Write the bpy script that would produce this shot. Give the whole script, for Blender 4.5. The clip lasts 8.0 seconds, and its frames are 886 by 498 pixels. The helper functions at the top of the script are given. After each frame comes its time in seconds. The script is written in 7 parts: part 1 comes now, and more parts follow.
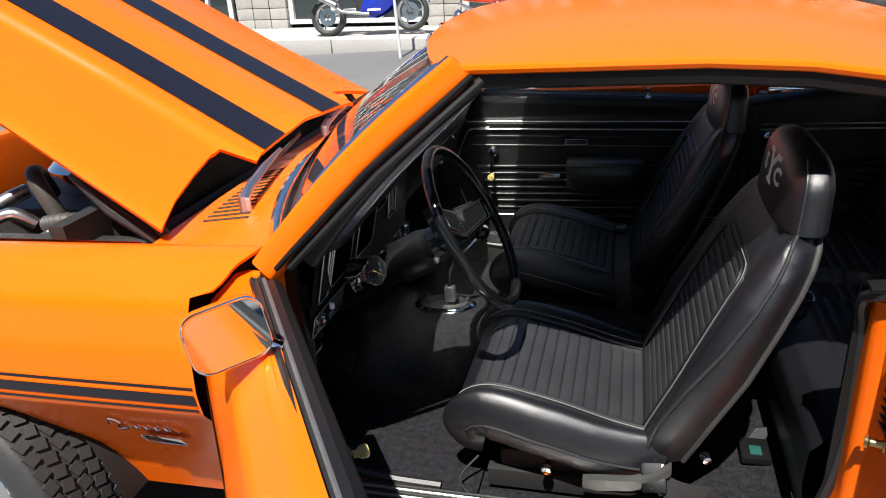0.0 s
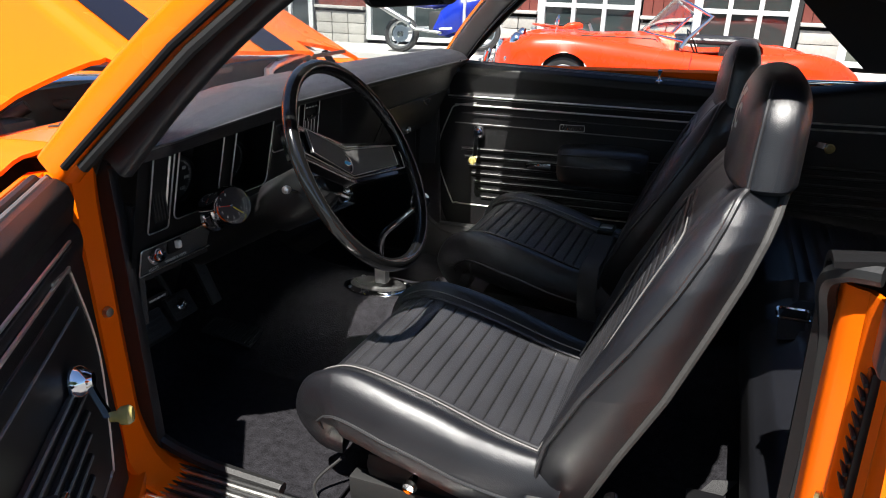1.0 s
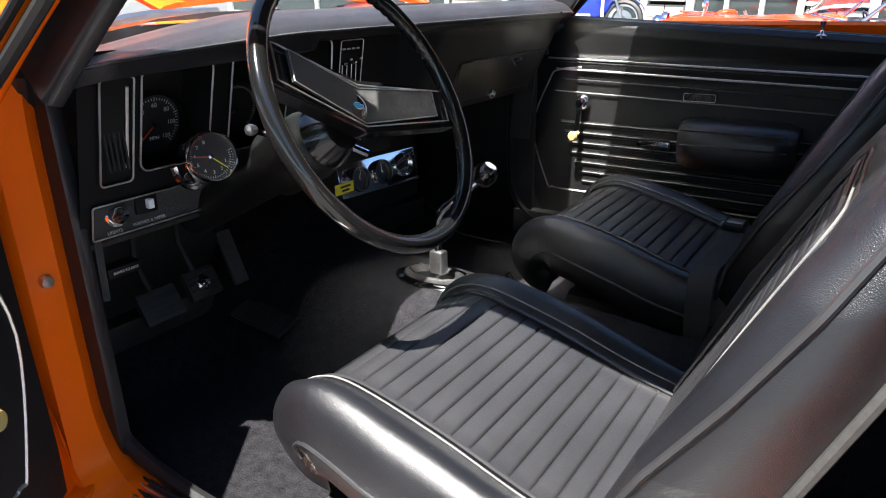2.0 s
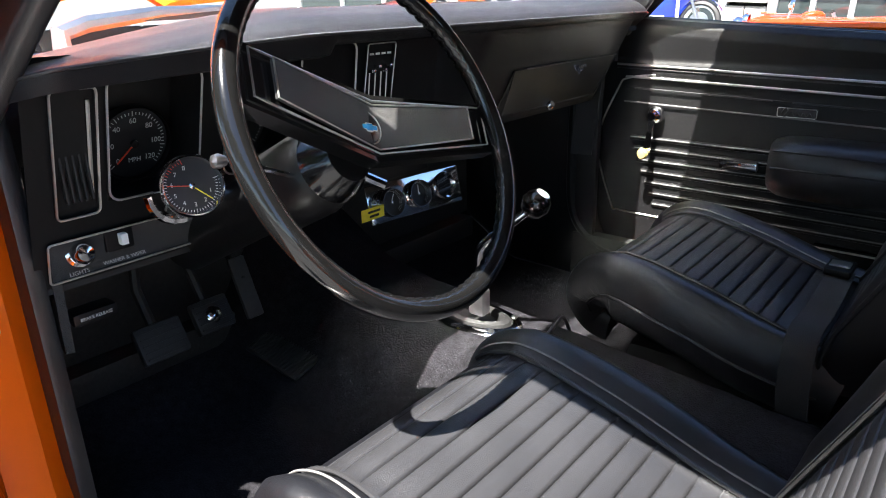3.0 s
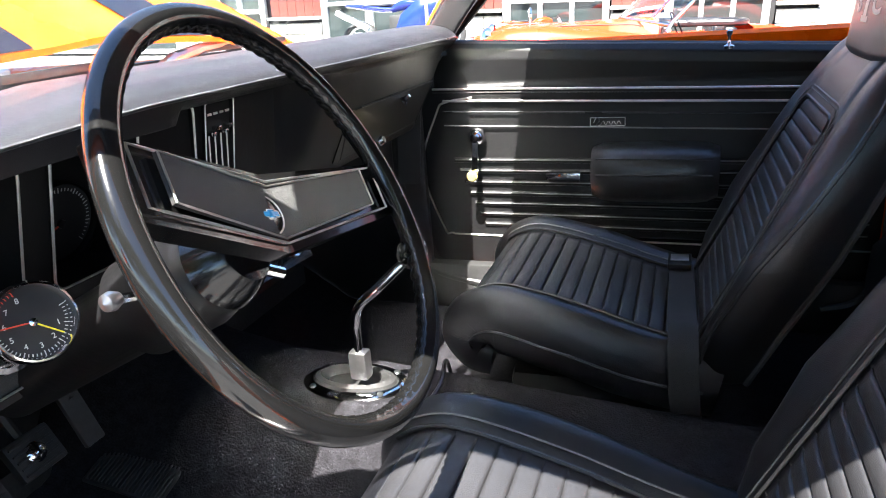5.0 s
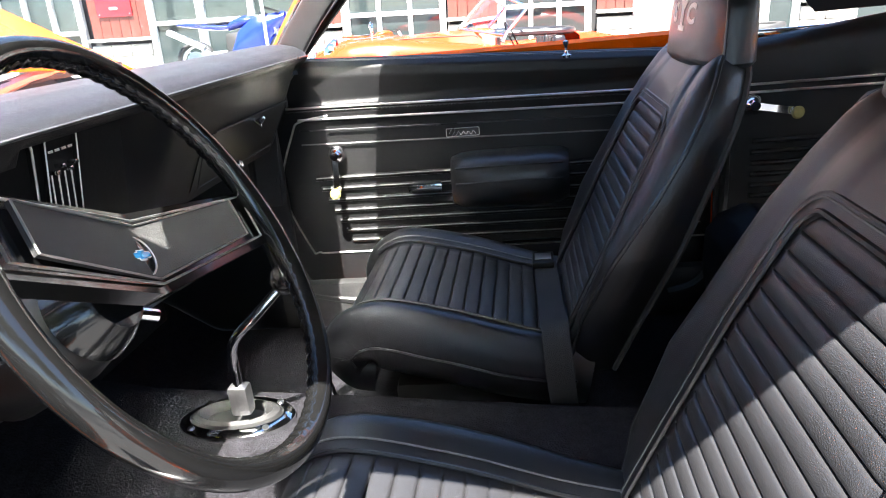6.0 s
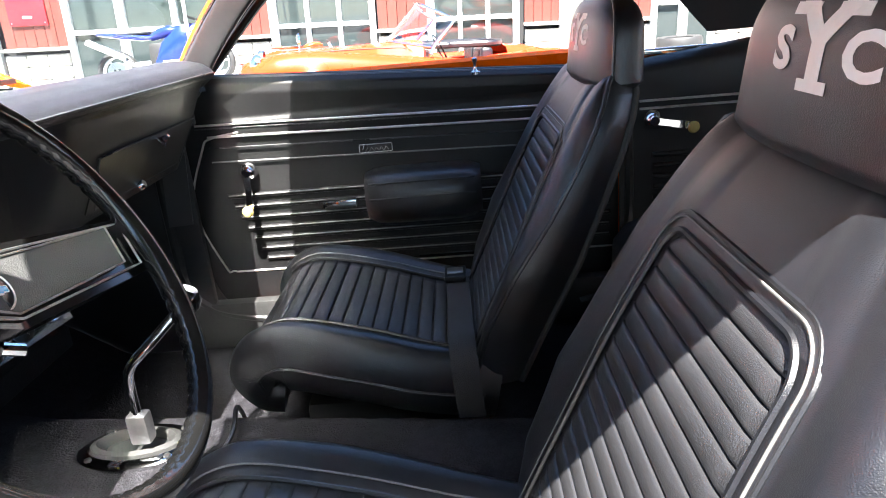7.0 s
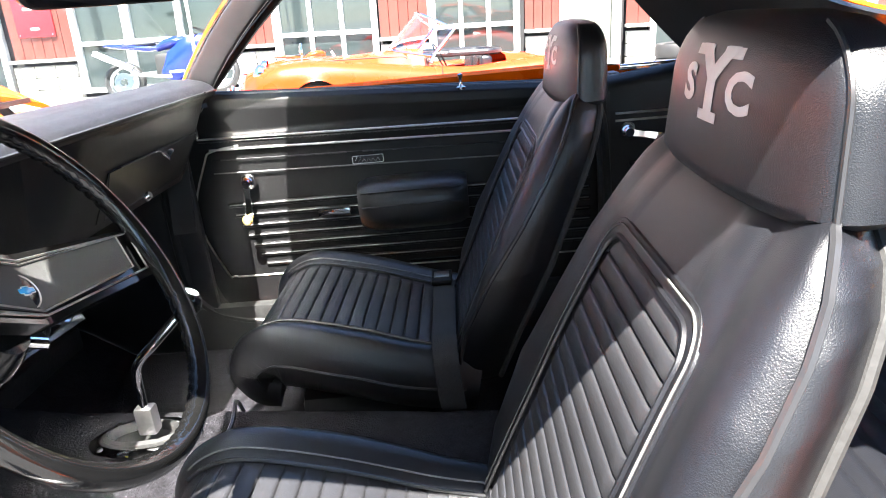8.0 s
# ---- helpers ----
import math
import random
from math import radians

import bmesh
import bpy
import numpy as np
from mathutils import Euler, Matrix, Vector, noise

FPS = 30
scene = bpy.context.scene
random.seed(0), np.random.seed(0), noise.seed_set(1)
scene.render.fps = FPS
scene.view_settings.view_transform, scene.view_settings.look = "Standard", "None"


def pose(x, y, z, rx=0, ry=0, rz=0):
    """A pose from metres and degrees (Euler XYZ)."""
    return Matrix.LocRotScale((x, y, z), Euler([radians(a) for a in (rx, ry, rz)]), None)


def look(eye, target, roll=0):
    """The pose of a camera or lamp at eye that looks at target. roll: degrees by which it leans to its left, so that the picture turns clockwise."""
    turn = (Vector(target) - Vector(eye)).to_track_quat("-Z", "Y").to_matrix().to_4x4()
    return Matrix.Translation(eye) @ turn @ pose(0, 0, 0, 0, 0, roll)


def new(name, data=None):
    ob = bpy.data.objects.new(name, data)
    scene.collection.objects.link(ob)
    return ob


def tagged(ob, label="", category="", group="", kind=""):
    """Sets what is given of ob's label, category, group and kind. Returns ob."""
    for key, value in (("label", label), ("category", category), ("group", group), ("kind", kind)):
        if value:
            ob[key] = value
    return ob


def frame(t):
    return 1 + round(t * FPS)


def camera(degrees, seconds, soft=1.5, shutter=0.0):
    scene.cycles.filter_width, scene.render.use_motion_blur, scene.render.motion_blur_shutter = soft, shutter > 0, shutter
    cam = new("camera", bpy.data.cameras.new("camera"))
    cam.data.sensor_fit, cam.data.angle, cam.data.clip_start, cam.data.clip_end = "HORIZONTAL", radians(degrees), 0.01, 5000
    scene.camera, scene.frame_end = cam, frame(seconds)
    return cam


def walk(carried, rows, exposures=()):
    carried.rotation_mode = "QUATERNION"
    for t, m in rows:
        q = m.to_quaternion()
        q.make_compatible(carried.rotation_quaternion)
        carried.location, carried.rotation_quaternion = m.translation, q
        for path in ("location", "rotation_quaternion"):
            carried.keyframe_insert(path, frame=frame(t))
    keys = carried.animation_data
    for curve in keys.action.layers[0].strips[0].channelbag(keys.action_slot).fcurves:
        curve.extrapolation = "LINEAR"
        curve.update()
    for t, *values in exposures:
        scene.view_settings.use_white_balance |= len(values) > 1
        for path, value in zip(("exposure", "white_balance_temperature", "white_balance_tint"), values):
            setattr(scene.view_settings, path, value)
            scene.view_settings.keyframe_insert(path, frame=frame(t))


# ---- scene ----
# Car axes: x towards the rear, y towards the passenger side, z up from the tarmac.
cam = camera(66.0, 8.0, soft=1.0)
PATH = [
    (0.0, 0.3951, -1.7767, 1.4421, 66.36, 4.92, 14.67),
    (0.5, 0.5445, -1.6278, 1.3240, 68.04, 1.37, 17.39),
    (1.0, 0.6378, -1.4454, 1.1607, 69.51, 0.57, 22.36),
    (1.5, 0.6680, -1.2733, 1.0507, 70.27, 0.63, 28.72),
    (1.7, 0.6601, -1.2009, 1.0343, 69.78, 0.92, 31.16),
    (2.8, 0.5453, -0.9466, 1.0003, 69.81, 1.19, 38.21),
    (3.0, 0.5405, -0.9173, 1.0085, 69.71, 1.15, 39.26),
    (3.5, 0.5099, -0.8761, 1.0246, 69.88, 0.63, 39.48),
    (4.0, 0.4550, -0.8804, 1.0318, 70.39, 1.53, 34.62),
    (4.5, 0.4030, -0.8851, 1.0344, 70.56, 3.42, 27.33),
    (5.8, 0.3382, -0.9132, 1.0531, 69.91, 5.03, 7.72),
    (6.0, 0.3449, -0.9048, 1.0514, 70.09, 5.47, 6.11),
    (6.5, 0.3637, -0.9050, 1.0567, 70.05, 5.07, 2.62),
    (7.0, 0.4018, -0.9034, 1.0604, 70.42, 4.98, 0.83),
    (7.5, 0.4259, -0.9272, 1.0708, 70.90, 4.92, -0.06),
    (8.0, 0.4468, -0.9907, 1.0871, 70.90, 5.46, 1.14),
]
EXPOSURES = [(0.0, 0.92), (0.8, 1.22), (1.5, 1.90), (2.2, 2.38), (3.0, 2.70), (4.0, 3.0), (5.0, 3.25), (6.5, 3.33), (8.0, 3.40)]
walk(cam, [(t, pose(x, y, z, rx, ry, rz)) for t, x, y, z, rx, ry, rz in PATH], EXPOSURES)

# ---- daylight ----
SUN_TO = Vector((0.03, -0.53, 1.0)).normalized()
world = bpy.data.worlds.new("sky")
scene.world = world
world.use_nodes = True
wn = world.node_tree.nodes
sky = wn.new("ShaderNodeTexSky")
sky.sky_type = 'NISHITA'
sky.sun_disc = False
sky.ozone_density, sky.dust_density = 6.0, 0.3
sky.sun_elevation = math.asin(SUN_TO.z)
sky.sun_rotation = math.atan2(SUN_TO.x, SUN_TO.y)
wn["Background"].inputs[1].default_value = 0.06
world.node_tree.links.new(sky.outputs[0], wn["Background"].inputs[0])
sun = new("sun", bpy.data.lights.new("sun", 'SUN'))
sun.data.energy, sun.data.angle, sun.data.color = 5.0, radians(0.53), (1.0, 0.96, 0.9)
sun.matrix_world = look(SUN_TO * 30, (0, 0, 0))

# ---- materials ----
def material(name, color, rough=0.5, metal=0.0, vary=0.12, scale=8.0, fine=120.0, bump=0.0, bump_scale=None, coat=0.0, spec=0.5, rvary=0.1, sheen=0.0, each=0.0, grain=0.0, crough=0.04):
    """A surface with broad and fine colour variation, uneven gloss and a fine relief."""
    m = bpy.data.materials.new(name)
    m.use_nodes = True
    nt = m.node_tree
    b = nt.nodes["Principled BSDF"]
    tc = nt.nodes.new("ShaderNodeTexCoord")
    n1, n2 = nt.nodes.new("ShaderNodeTexNoise"), nt.nodes.new("ShaderNodeTexNoise")
    n1.inputs["Scale"].default_value, n2.inputs["Scale"].default_value = scale, fine
    n1.inputs["Detail"].default_value, n2.inputs["Detail"].default_value = 4, 3
    for n in (n1, n2):
        nt.links.new(tc.outputs["Object"], n.inputs["Vector"])
    mixn = nt.nodes.new("ShaderNodeMath")
    mixn.operation = 'ADD'
    nt.links.new(n1.outputs["Fac"], mixn.inputs[0])
    nt.links.new(n2.outputs["Fac"], mixn.inputs[1])
    mr = nt.nodes.new("ShaderNodeMapRange")
    mr.inputs["From Min"].default_value, mr.inputs["From Max"].default_value = 0.55, 1.45
    mr.inputs["To Min"].default_value, mr.inputs["To Max"].default_value = 1 - vary, 1 + vary
    nt.links.new(mixn.outputs[0], mr.inputs["Value"])
    value = mr.outputs[0]
    if each:
        oi = nt.nodes.new("ShaderNodeObjectInfo")
        er = nt.nodes.new("ShaderNodeMapRange")
        er.inputs["To Min"].default_value, er.inputs["To Max"].default_value = 1 - each, 1 + each
        nt.links.new(oi.outputs["Random"], er.inputs["Value"])
        mu = nt.nodes.new("ShaderNodeMath")
        mu.operation = 'MULTIPLY'
        nt.links.new(value, mu.inputs[0])
        nt.links.new(er.outputs[0], mu.inputs[1])
        value = mu.outputs[0]
    vm = nt.nodes.new("ShaderNodeVectorMath")
    vm.operation = 'SCALE'
    vm.inputs[0].default_value = color[:3]
    nt.links.new(value, vm.inputs["Scale"])
    nt.links.new(vm.outputs[0], b.inputs["Base Color"])
    rr = nt.nodes.new("ShaderNodeMapRange")
    rr.inputs["From Min"].default_value, rr.inputs["From Max"].default_value = 0.3, 0.7
    rr.inputs["To Min"].default_value, rr.inputs["To Max"].default_value = max(0.02, rough * (1 - rvary)), min(1, rough * (1 + rvary))
    nt.links.new(n1.outputs["Fac"], rr.inputs["Value"])
    nt.links.new(rr.outputs[0], b.inputs["Roughness"])
    b.inputs["Metallic"].default_value = metal
    b.inputs["Specular IOR Level"].default_value = spec
    b.inputs["Coat Weight"].default_value = coat
    b.inputs["Coat Roughness"].default_value = crough
    if sheen:
        b.inputs["Sheen Weight"].default_value = sheen
    if bump:
        n3 = nt.nodes.new("ShaderNodeTexVoronoi" if grain else "ShaderNodeTexNoise")
        n3.inputs["Scale"].default_value = bump_scale or fine
        n3.inputs["Detail"].default_value = 1 if grain else 2
        nt.links.new(tc.outputs["Object"], n3.inputs["Vector"])
        bp = nt.nodes.new("ShaderNodeBump")
        bp.inputs["Strength"].default_value = bump
        bp.inputs["Distance"].default_value = grain or 0.002
        nt.links.new(n3.outputs[0], bp.inputs["Height"])
        nt.links.new(bp.outputs[0], b.inputs["Normal"])
    return m


def glass(name, tint=(1, 1, 1), rough=0.0):
    m = bpy.data.materials.new(name)
    m.use_nodes = True
    b = m.node_tree.nodes["Principled BSDF"]
    b.inputs["Base Color"].default_value = (*tint, 1)
    b.inputs["Transmission Weight"].default_value = 1.0
    b.inputs["Roughness"].default_value = rough
    b.inputs["IOR"].default_value = 1.45
    return m


def glow(name, color, strength):
    m = bpy.data.materials.new(name)
    m.use_nodes = True
    b = m.node_tree.nodes["Principled BSDF"]
    b.inputs["Base Color"].default_value = (*color, 1)
    b.inputs["Emission Color"].default_value = (*color, 1)
    b.inputs["Emission Strength"].default_value = strength
    return m


ORANGE = material("orange_paint", (0.92, 0.140, 0.002), 0.26, coat=0.15, crough=0.12, vary=0.03, scale=3, fine=400, rvary=0.15, spec=0.25)
RED_PAINT = material("red_paint", (0.86, 0.040, 0.005), 0.28, coat=0.3, crough=0.08, spec=0.35, vary=0.03, scale=3)
STRIPE = material("black_stripe_paint", (0.010, 0.009, 0.014), 0.3, coat=0.15, spec=0.35, vary=0.1)
PLEAT = material("pleated_weave_vinyl", (0.030, 0.030, 0.033), 0.34, vary=0.25, scale=9, fine=400, bump=0.5, bump_scale=700, rvary=0.15, spec=0.75, grain=0.0006)
VINYL = material("black_vinyl", (0.0075, 0.0080, 0.0105), 0.37, vary=0.2, scale=9, fine=300, bump=0.42, bump_scale=850, rvary=0.08, spec=0.75, grain=0.0006, coat=0.34, crough=0.36)
VINYL_SOFT = material("black_padded_vinyl", (0.013, 0.013, 0.0145), 0.36, vary=0.15, scale=7, fine=250, bump=0.3, bump_scale=1000, rvary=0.15, spec=0.6, grain=0.0006, coat=0.35, crough=0.22)
DOOR_VINYL = material("black_door_vinyl", (0.0085, 0.0084, 0.0090), 0.45, vary=0.15, bump=0.3, bump_scale=900, grain=0.0006, spec=0.32)
PAD_VINYL = material("black_crash_pad_vinyl", (0.010, 0.010, 0.0125), 0.42, vary=0.2, scale=12, fine=300, bump=0.4, bump_scale=800, grain=0.0006, spec=0.33)
PIPING = material("black_piping", (0.03, 0.03, 0.032), 0.30, vary=0.1)
STITCH = material("grey_stitching", (0.16, 0.155, 0.15), 0.5, vary=0.5, fine=500)
PLASTIC = material("black_plastic", (0.007, 0.007, 0.0075), 0.36, vary=0.12, bump=0.1, spec=0.3)
MATT_BLACK = material("matt_black", (0.016, 0.016, 0.016), 0.65, vary=0.15, bump=0.2)
GLOSS_BLACK = material("gloss_black_rim", (0.007, 0.007, 0.007), 0.13, vary=0.1, scale=30, bump=0.04, bump_scale=200, coat=0.3)
GRAINED = material("grained_black_insert", (0.045, 0.045, 0.045), 0.45, bump=0.8, bump_scale=1900, vary=0.4, fine=1500)
CARPET = material("black_loop_carpet", (0.0155, 0.0150, 0.0175), 0.95, vary=0.9, scale=60, fine=300, bump=1.0, bump_scale=300, spec=0.1)
MAT_RUBBER = material("grey_rubber_mat", (0.035, 0.034, 0.033), 0.7, vary=0.25, bump=0.4)
RUBBER = material("black_rubber", (0.03, 0.03, 0.03), 0.6, vary=0.3, bump=0.3)
SEAL = material("weather_strip_rubber", (0.014, 0.014, 0.014), 0.42, vary=0.15, bump=0.15, bump_scale=300)
CHROME = material("chrome", (0.82, 0.82, 0.83), 0.07, metal=1.0, vary=0.04)
STEEL = material("brushed_steel", (0.55, 0.55, 0.54), 0.3, metal=1.0, vary=0.15, bump=0.1)
ALLOY = material("cast_alloy", (0.6, 0.6, 0.6), 0.35, metal=1.0, vary=0.12, bump=0.2)
LINE = material("silver_trim_line", (0.85, 0.84, 0.80), 0.38, metal=1.0, vary=0.1)
WHITE_PRINT = material("white_print", (0.85, 0.84, 0.82), 0.6, vary=0.06)
RED_PRINT = material("red_print", (0.6, 0.05, 0.02), 0.5)
YELLOW_PRINT = material("yellow_print", (0.75, 0.62, 0.03), 0.5)
AMBER = material("aged_amber_knob", (0.42, 0.34, 0.12), 0.2, vary=0.15, coat=0.5)
BLUE_ENAMEL = material("blue_enamel", (0.05, 0.38, 0.75), 0.2, coat=0.6)
DIAL = material("dial_face", (0.010, 0.010, 0.011), 0.4)
HEADLINER = material("black_headliner", (0.022, 0.020, 0.020), 0.75, bump=0.5, bump_scale=600)
GLASS = glass("car_glass", (0.93, 0.97, 0.95))
MIRROR = material("mirror_silver", (0.9, 0.9, 0.9), 0.02, metal=1.0, vary=0.01)
ASPHALT = material("worn_asphalt", (0.13, 0.13, 0.13), 0.9, vary=0.3, scale=0.6, fine=60, bump=0.8, bump_scale=120)
CONCRETE = material("pale_concrete", (0.41, 0.395, 0.37), 0.85, vary=0.14, scale=2.5, fine=60, bump=0.6, bump_scale=45)
BLOCK = material("split_face_block", (0.36, 0.345, 0.315), 0.9, vary=0.2, scale=4, fine=30, bump=1.0, bump_scale=22, each=0.08)
SIDING = material("rust_red_siding", (0.17, 0.045, 0.034), 0.45, vary=0.12, scale=3, each=0.06)
ALUMINIUM = material("white_aluminium_frame", (0.62, 0.63, 0.63), 0.4, vary=0.06)
DARK_INSIDE = material("room_dimness", (0.03, 0.03, 0.032), 0.9, vary=0.3)
WINDOW_GLASS = material("dark_window_glass", (0.03, 0.04, 0.04), 0.03, vary=0.1, spec=0.9, rvary=0.0)
SIGN_RED = material("sign_red", (0.55, 0.02, 0.03), 0.4, vary=0.05)
BLUE_PAINT = material("blue_fairing_paint", (0.01, 0.03, 0.38), 0.22, coat=1.0, vary=0.05)
ENGINE = material("oily_engine_black", (0.03, 0.028, 0.026), 0.5, vary=0.5, bump=0.5)
HOSE = material("ribbed_hose_rubber", (0.05, 0.045, 0.04), 0.55, vary=0.3)
LEAF = material("summer_leaves", (0.07, 0.12, 0.025), 0.6, vary=0.4, scale=2, each=0.2)
BARK = material("bark", (0.10, 0.075, 0.055), 0.9, vary=0.4, bump=1.0)
LIP = material("grey_seal_lip", (0.09, 0.09, 0.09), 0.4, vary=0.2)
# Pale grey that paints in the highlight along the door ribs.
RIB_HIGHLIGHT = material("rib_highlight_grey", (0.16, 0.16, 0.155), 0.35, vary=0.3, fine=200)
# Greyer copy of the white print, the dash's dimness put into its colour.
DIAL_PRINT = material("dimmed_dial_print", (0.55, 0.55, 0.53), 0.6, vary=0.1)

# ---- building tools ----
def thing(name, label="", category="", group="", kind="", m=None):
    ob = new(name)
    ob.empty_display_size = 0.05
    if m is not None:
        ob.matrix_world = m
    return tagged(ob, label, category, group, kind)


def finish(bm, mat, angle=40):
    me = bpy.data.meshes.new("mesh")
    bmesh.ops.recalc_face_normals(bm, faces=bm.faces)
    bm.to_mesh(me)
    bm.free()
    me.materials.append(mat)
    me.shade_smooth()
    me.set_sharp_from_angle(angle=radians(angle))
    return me


def part(name, bm, mat, parent=None, label="", angle=40):
    """Links a bmesh as one mesh object under a thing or a part."""
    ob = new(name, finish(bm, mat, angle))
    if parent is not None:
        ob.parent = parent
    return tagged(ob, label)


def solid(name, bm, mat, label, category, group="", kind="", angle=40):
    """A top-level thing that is one mesh."""
    return tagged(new(name, finish(bm, mat, angle)), label, category, group, kind)


def quads(bm, rows, closed=False, loop=False, caps=False):
    """Faces between rows of points. closed: each row is a ring; loop: the last row joins the first."""
    vs = [[bm.verts.new(p) for p in row] for row in rows]
    n = len(vs[0])
    for a, b in zip(vs, vs[1:] + (vs[:1] if loop else [])):
        for i in range(n if closed else n - 1):
            j = (i + 1) % n
            bm.faces.new((a[i], a[j], b[j], b[i]))
    if caps:
        bm.faces.new(vs[0])
        bm.faces.new(vs[-1])
    return vs


def surface(bm, fn, nu, nv, thick=0.0, loop_v=False):
    """A sheet from fn(u, v), u and v from 0 to 1; with a thickness it gets a back and edges."""
    us, ws = [i / nu for i in range(nu + 1)], [j / nv for j in range(nv + 1)]
    front = [[Vector(fn(u, v)) for v in ws] for u in us]
    if not thick:
        return quads(bm, front)
    back = []
    for i, u in enumerate(us):
        row = []
        for j, v in enumerate(ws):
            du = front[min(i + 1, nu)][j] - front[max(i - 1, 0)][j]
            dv = front[i][min(j + 1, nv)] - front[i][max(j - 1, 0)]
            row.append(front[i][j] - du.cross(dv).normalized() * thick)
        back.append(row)
    a, b = quads(bm, front), quads(bm, back)
    for k in range(nu):
        bm.faces.new((a[k][0], a[k + 1][0], b[k + 1][0], b[k][0]))
        bm.faces.new((a[k][nv], a[k + 1][nv], b[k + 1][nv], b[k][nv]))
    for k in range(nv):
        bm.faces.new((a[0][k], a[0][k + 1], b[0][k + 1], b[0][k]))
        bm.faces.new((a[nu][k], a[nu][k + 1], b[nu][k + 1], b[nu][k]))
    return a


def box(bm, c, s, bevel=0.0, m=None, seg=2):
    """A box at c of size s, its edges rounded."""
    k = (m or Matrix()) @ Matrix.Translation(c) @ Matrix.Diagonal((*s, 1))
    made = bmesh.ops.create_cube(bm, size=1.0, matrix=k)
    if bevel:
        edges = list({e for v in made["verts"] for e in v.link_edges})
        bmesh.ops.bevel(bm, geom=edges, offset=bevel, segments=seg, profile=0.6, affect='EDGES')


def spun(bm, profile, m, n=32):
    """A body turned round the z axis of m from (radius, height) pairs."""
    rows = []
    for r, h in profile:
        rows.append([m @ Vector((max(r, 1e-5) * math.cos(2 * math.pi * k / n), max(r, 1e-5) * math.sin(2 * math.pi * k / n), h)) for k in range(n)])
    quads(bm, rows, closed=True)


def tube(bm, pts, r, n=10, closed=False, caps=True):
    """A round bar along points; r is one radius or one a point."""
    pts = [Vector(p) for p in pts]
    k = len(pts)
    rs = r if isinstance(r, (list, tuple)) else [r] * k
    rows, ref = [], None
    for i, p in enumerate(pts):
        d = (pts[(i + 1) % k] - pts[i - 1]) if closed else (pts[min(i + 1, k - 1)] - pts[max(i - 1, 0)])
        d.normalize()
        if ref is None:
            ref = d.orthogonal().normalized()
        ref = (ref - d * ref.dot(d)).normalized()
        side = d.cross(ref)
        rows.append([p + rs[i] * (math.cos(2 * math.pi * a / n) * ref + math.sin(2 * math.pi * a / n) * side) for a in range(n)])
    quads(bm, rows, closed=True, loop=closed, caps=caps and not closed)


def smooth_path(pts, n=8):
    """Points of a smooth curve through pts."""
    pts = [Vector(p) for p in pts]
    out = []
    for i in range(len(pts) - 1):
        p0, p1, p2, p3 = pts[max(i - 1, 0)], pts[i], pts[i + 1], pts[min(i + 2, len(pts) - 1)]
        for k in range(n):
            t = k / n
            out.append(0.5 * (2 * p1 + (p2 - p0) * t + (2 * p0 - 5 * p1 + 4 * p2 - p3) * t * t + (3 * p1 - p0 - 3 * p2 + p3) * t ** 3))
    return out + [pts[-1]]


def at(pts, t):
    """Where a polyline of (key, value...) rows stands at key t."""
    for a, b in zip(pts, pts[1:]):
        if t <= b[0]:
            f = 0 if b[0] == a[0] else max(0, (t - a[0]) / (b[0] - a[0]))
            return [p + (q - p) * f for p, q in zip(a[1:], b[1:])]
    return list(pts[-1][1:])


def axes(origin, z, x=None):
    """A frame at origin whose z axis points along z."""
    z = Vector(z).normalized()
    x = Vector(x) if x is not None else z.orthogonal()
    x = (x - z * x.dot(z)).normalized()
    y = z.cross(x)
    return Matrix(((x.x, y.x, z.x, origin[0]), (x.y, y.y, z.y, origin[1]), (x.z, y.z, z.z, origin[2]), (0, 0, 0, 1)))


def letters(body, size, depth=0.0004, bold=0.0):
    """A bmesh of built-in letters, centred, in the xy plane."""
    cu = bpy.data.curves.new("text", 'FONT')
    cu.body, cu.size, cu.extrude, cu.align_x, cu.align_y = body, size, depth, 'CENTER', 'CENTER'
    cu.resolution_u, cu.offset = 3, bold
    tmp = new("text", cu)
    dg = bpy.context.evaluated_depsgraph_get()
    me = bpy.data.meshes.new_from_object(tmp.evaluated_get(dg))
    bm = bmesh.new()
    bm.from_mesh(me)
    bpy.data.objects.remove(tmp)
    bpy.data.meshes.remove(me)
    return bm


def moved(bm, m):
    bmesh.ops.transform(bm, matrix=m, verts=bm.verts)
    return bm


def outline(bm, pts, r, n=6):
    tube(bm, pts, r, n, closed=True)


def round_rect(w, h, r, n=5):
    """Ring of 2D points of a rounded rectangle centred on the origin."""
    out = []
    for cx, cy, a0 in ((w / 2 - r, h / 2 - r, 0), (-w / 2 + r, h / 2 - r, 90), (-w / 2 + r, -h / 2 + r, 180), (w / 2 - r, -h / 2 + r, 270)):
        for k in range(n + 1):
            a = radians(a0 + 90 * k / n)
            out.append((cx + r * math.cos(a), cy + r * math.sin(a)))
    return out

# ---- the yard and the building ----
def ground_z(x, y):
    # Lean chosen so that roadster and kerb line up in the camera's view.
    lean = max(0.0, min(1.0, (y - 1.4) / 2.5))
    return (0.07 - 0.075 * max(0.0, min(9.0, x + 1.3))) * lean * lean * (3 - 2 * lean)


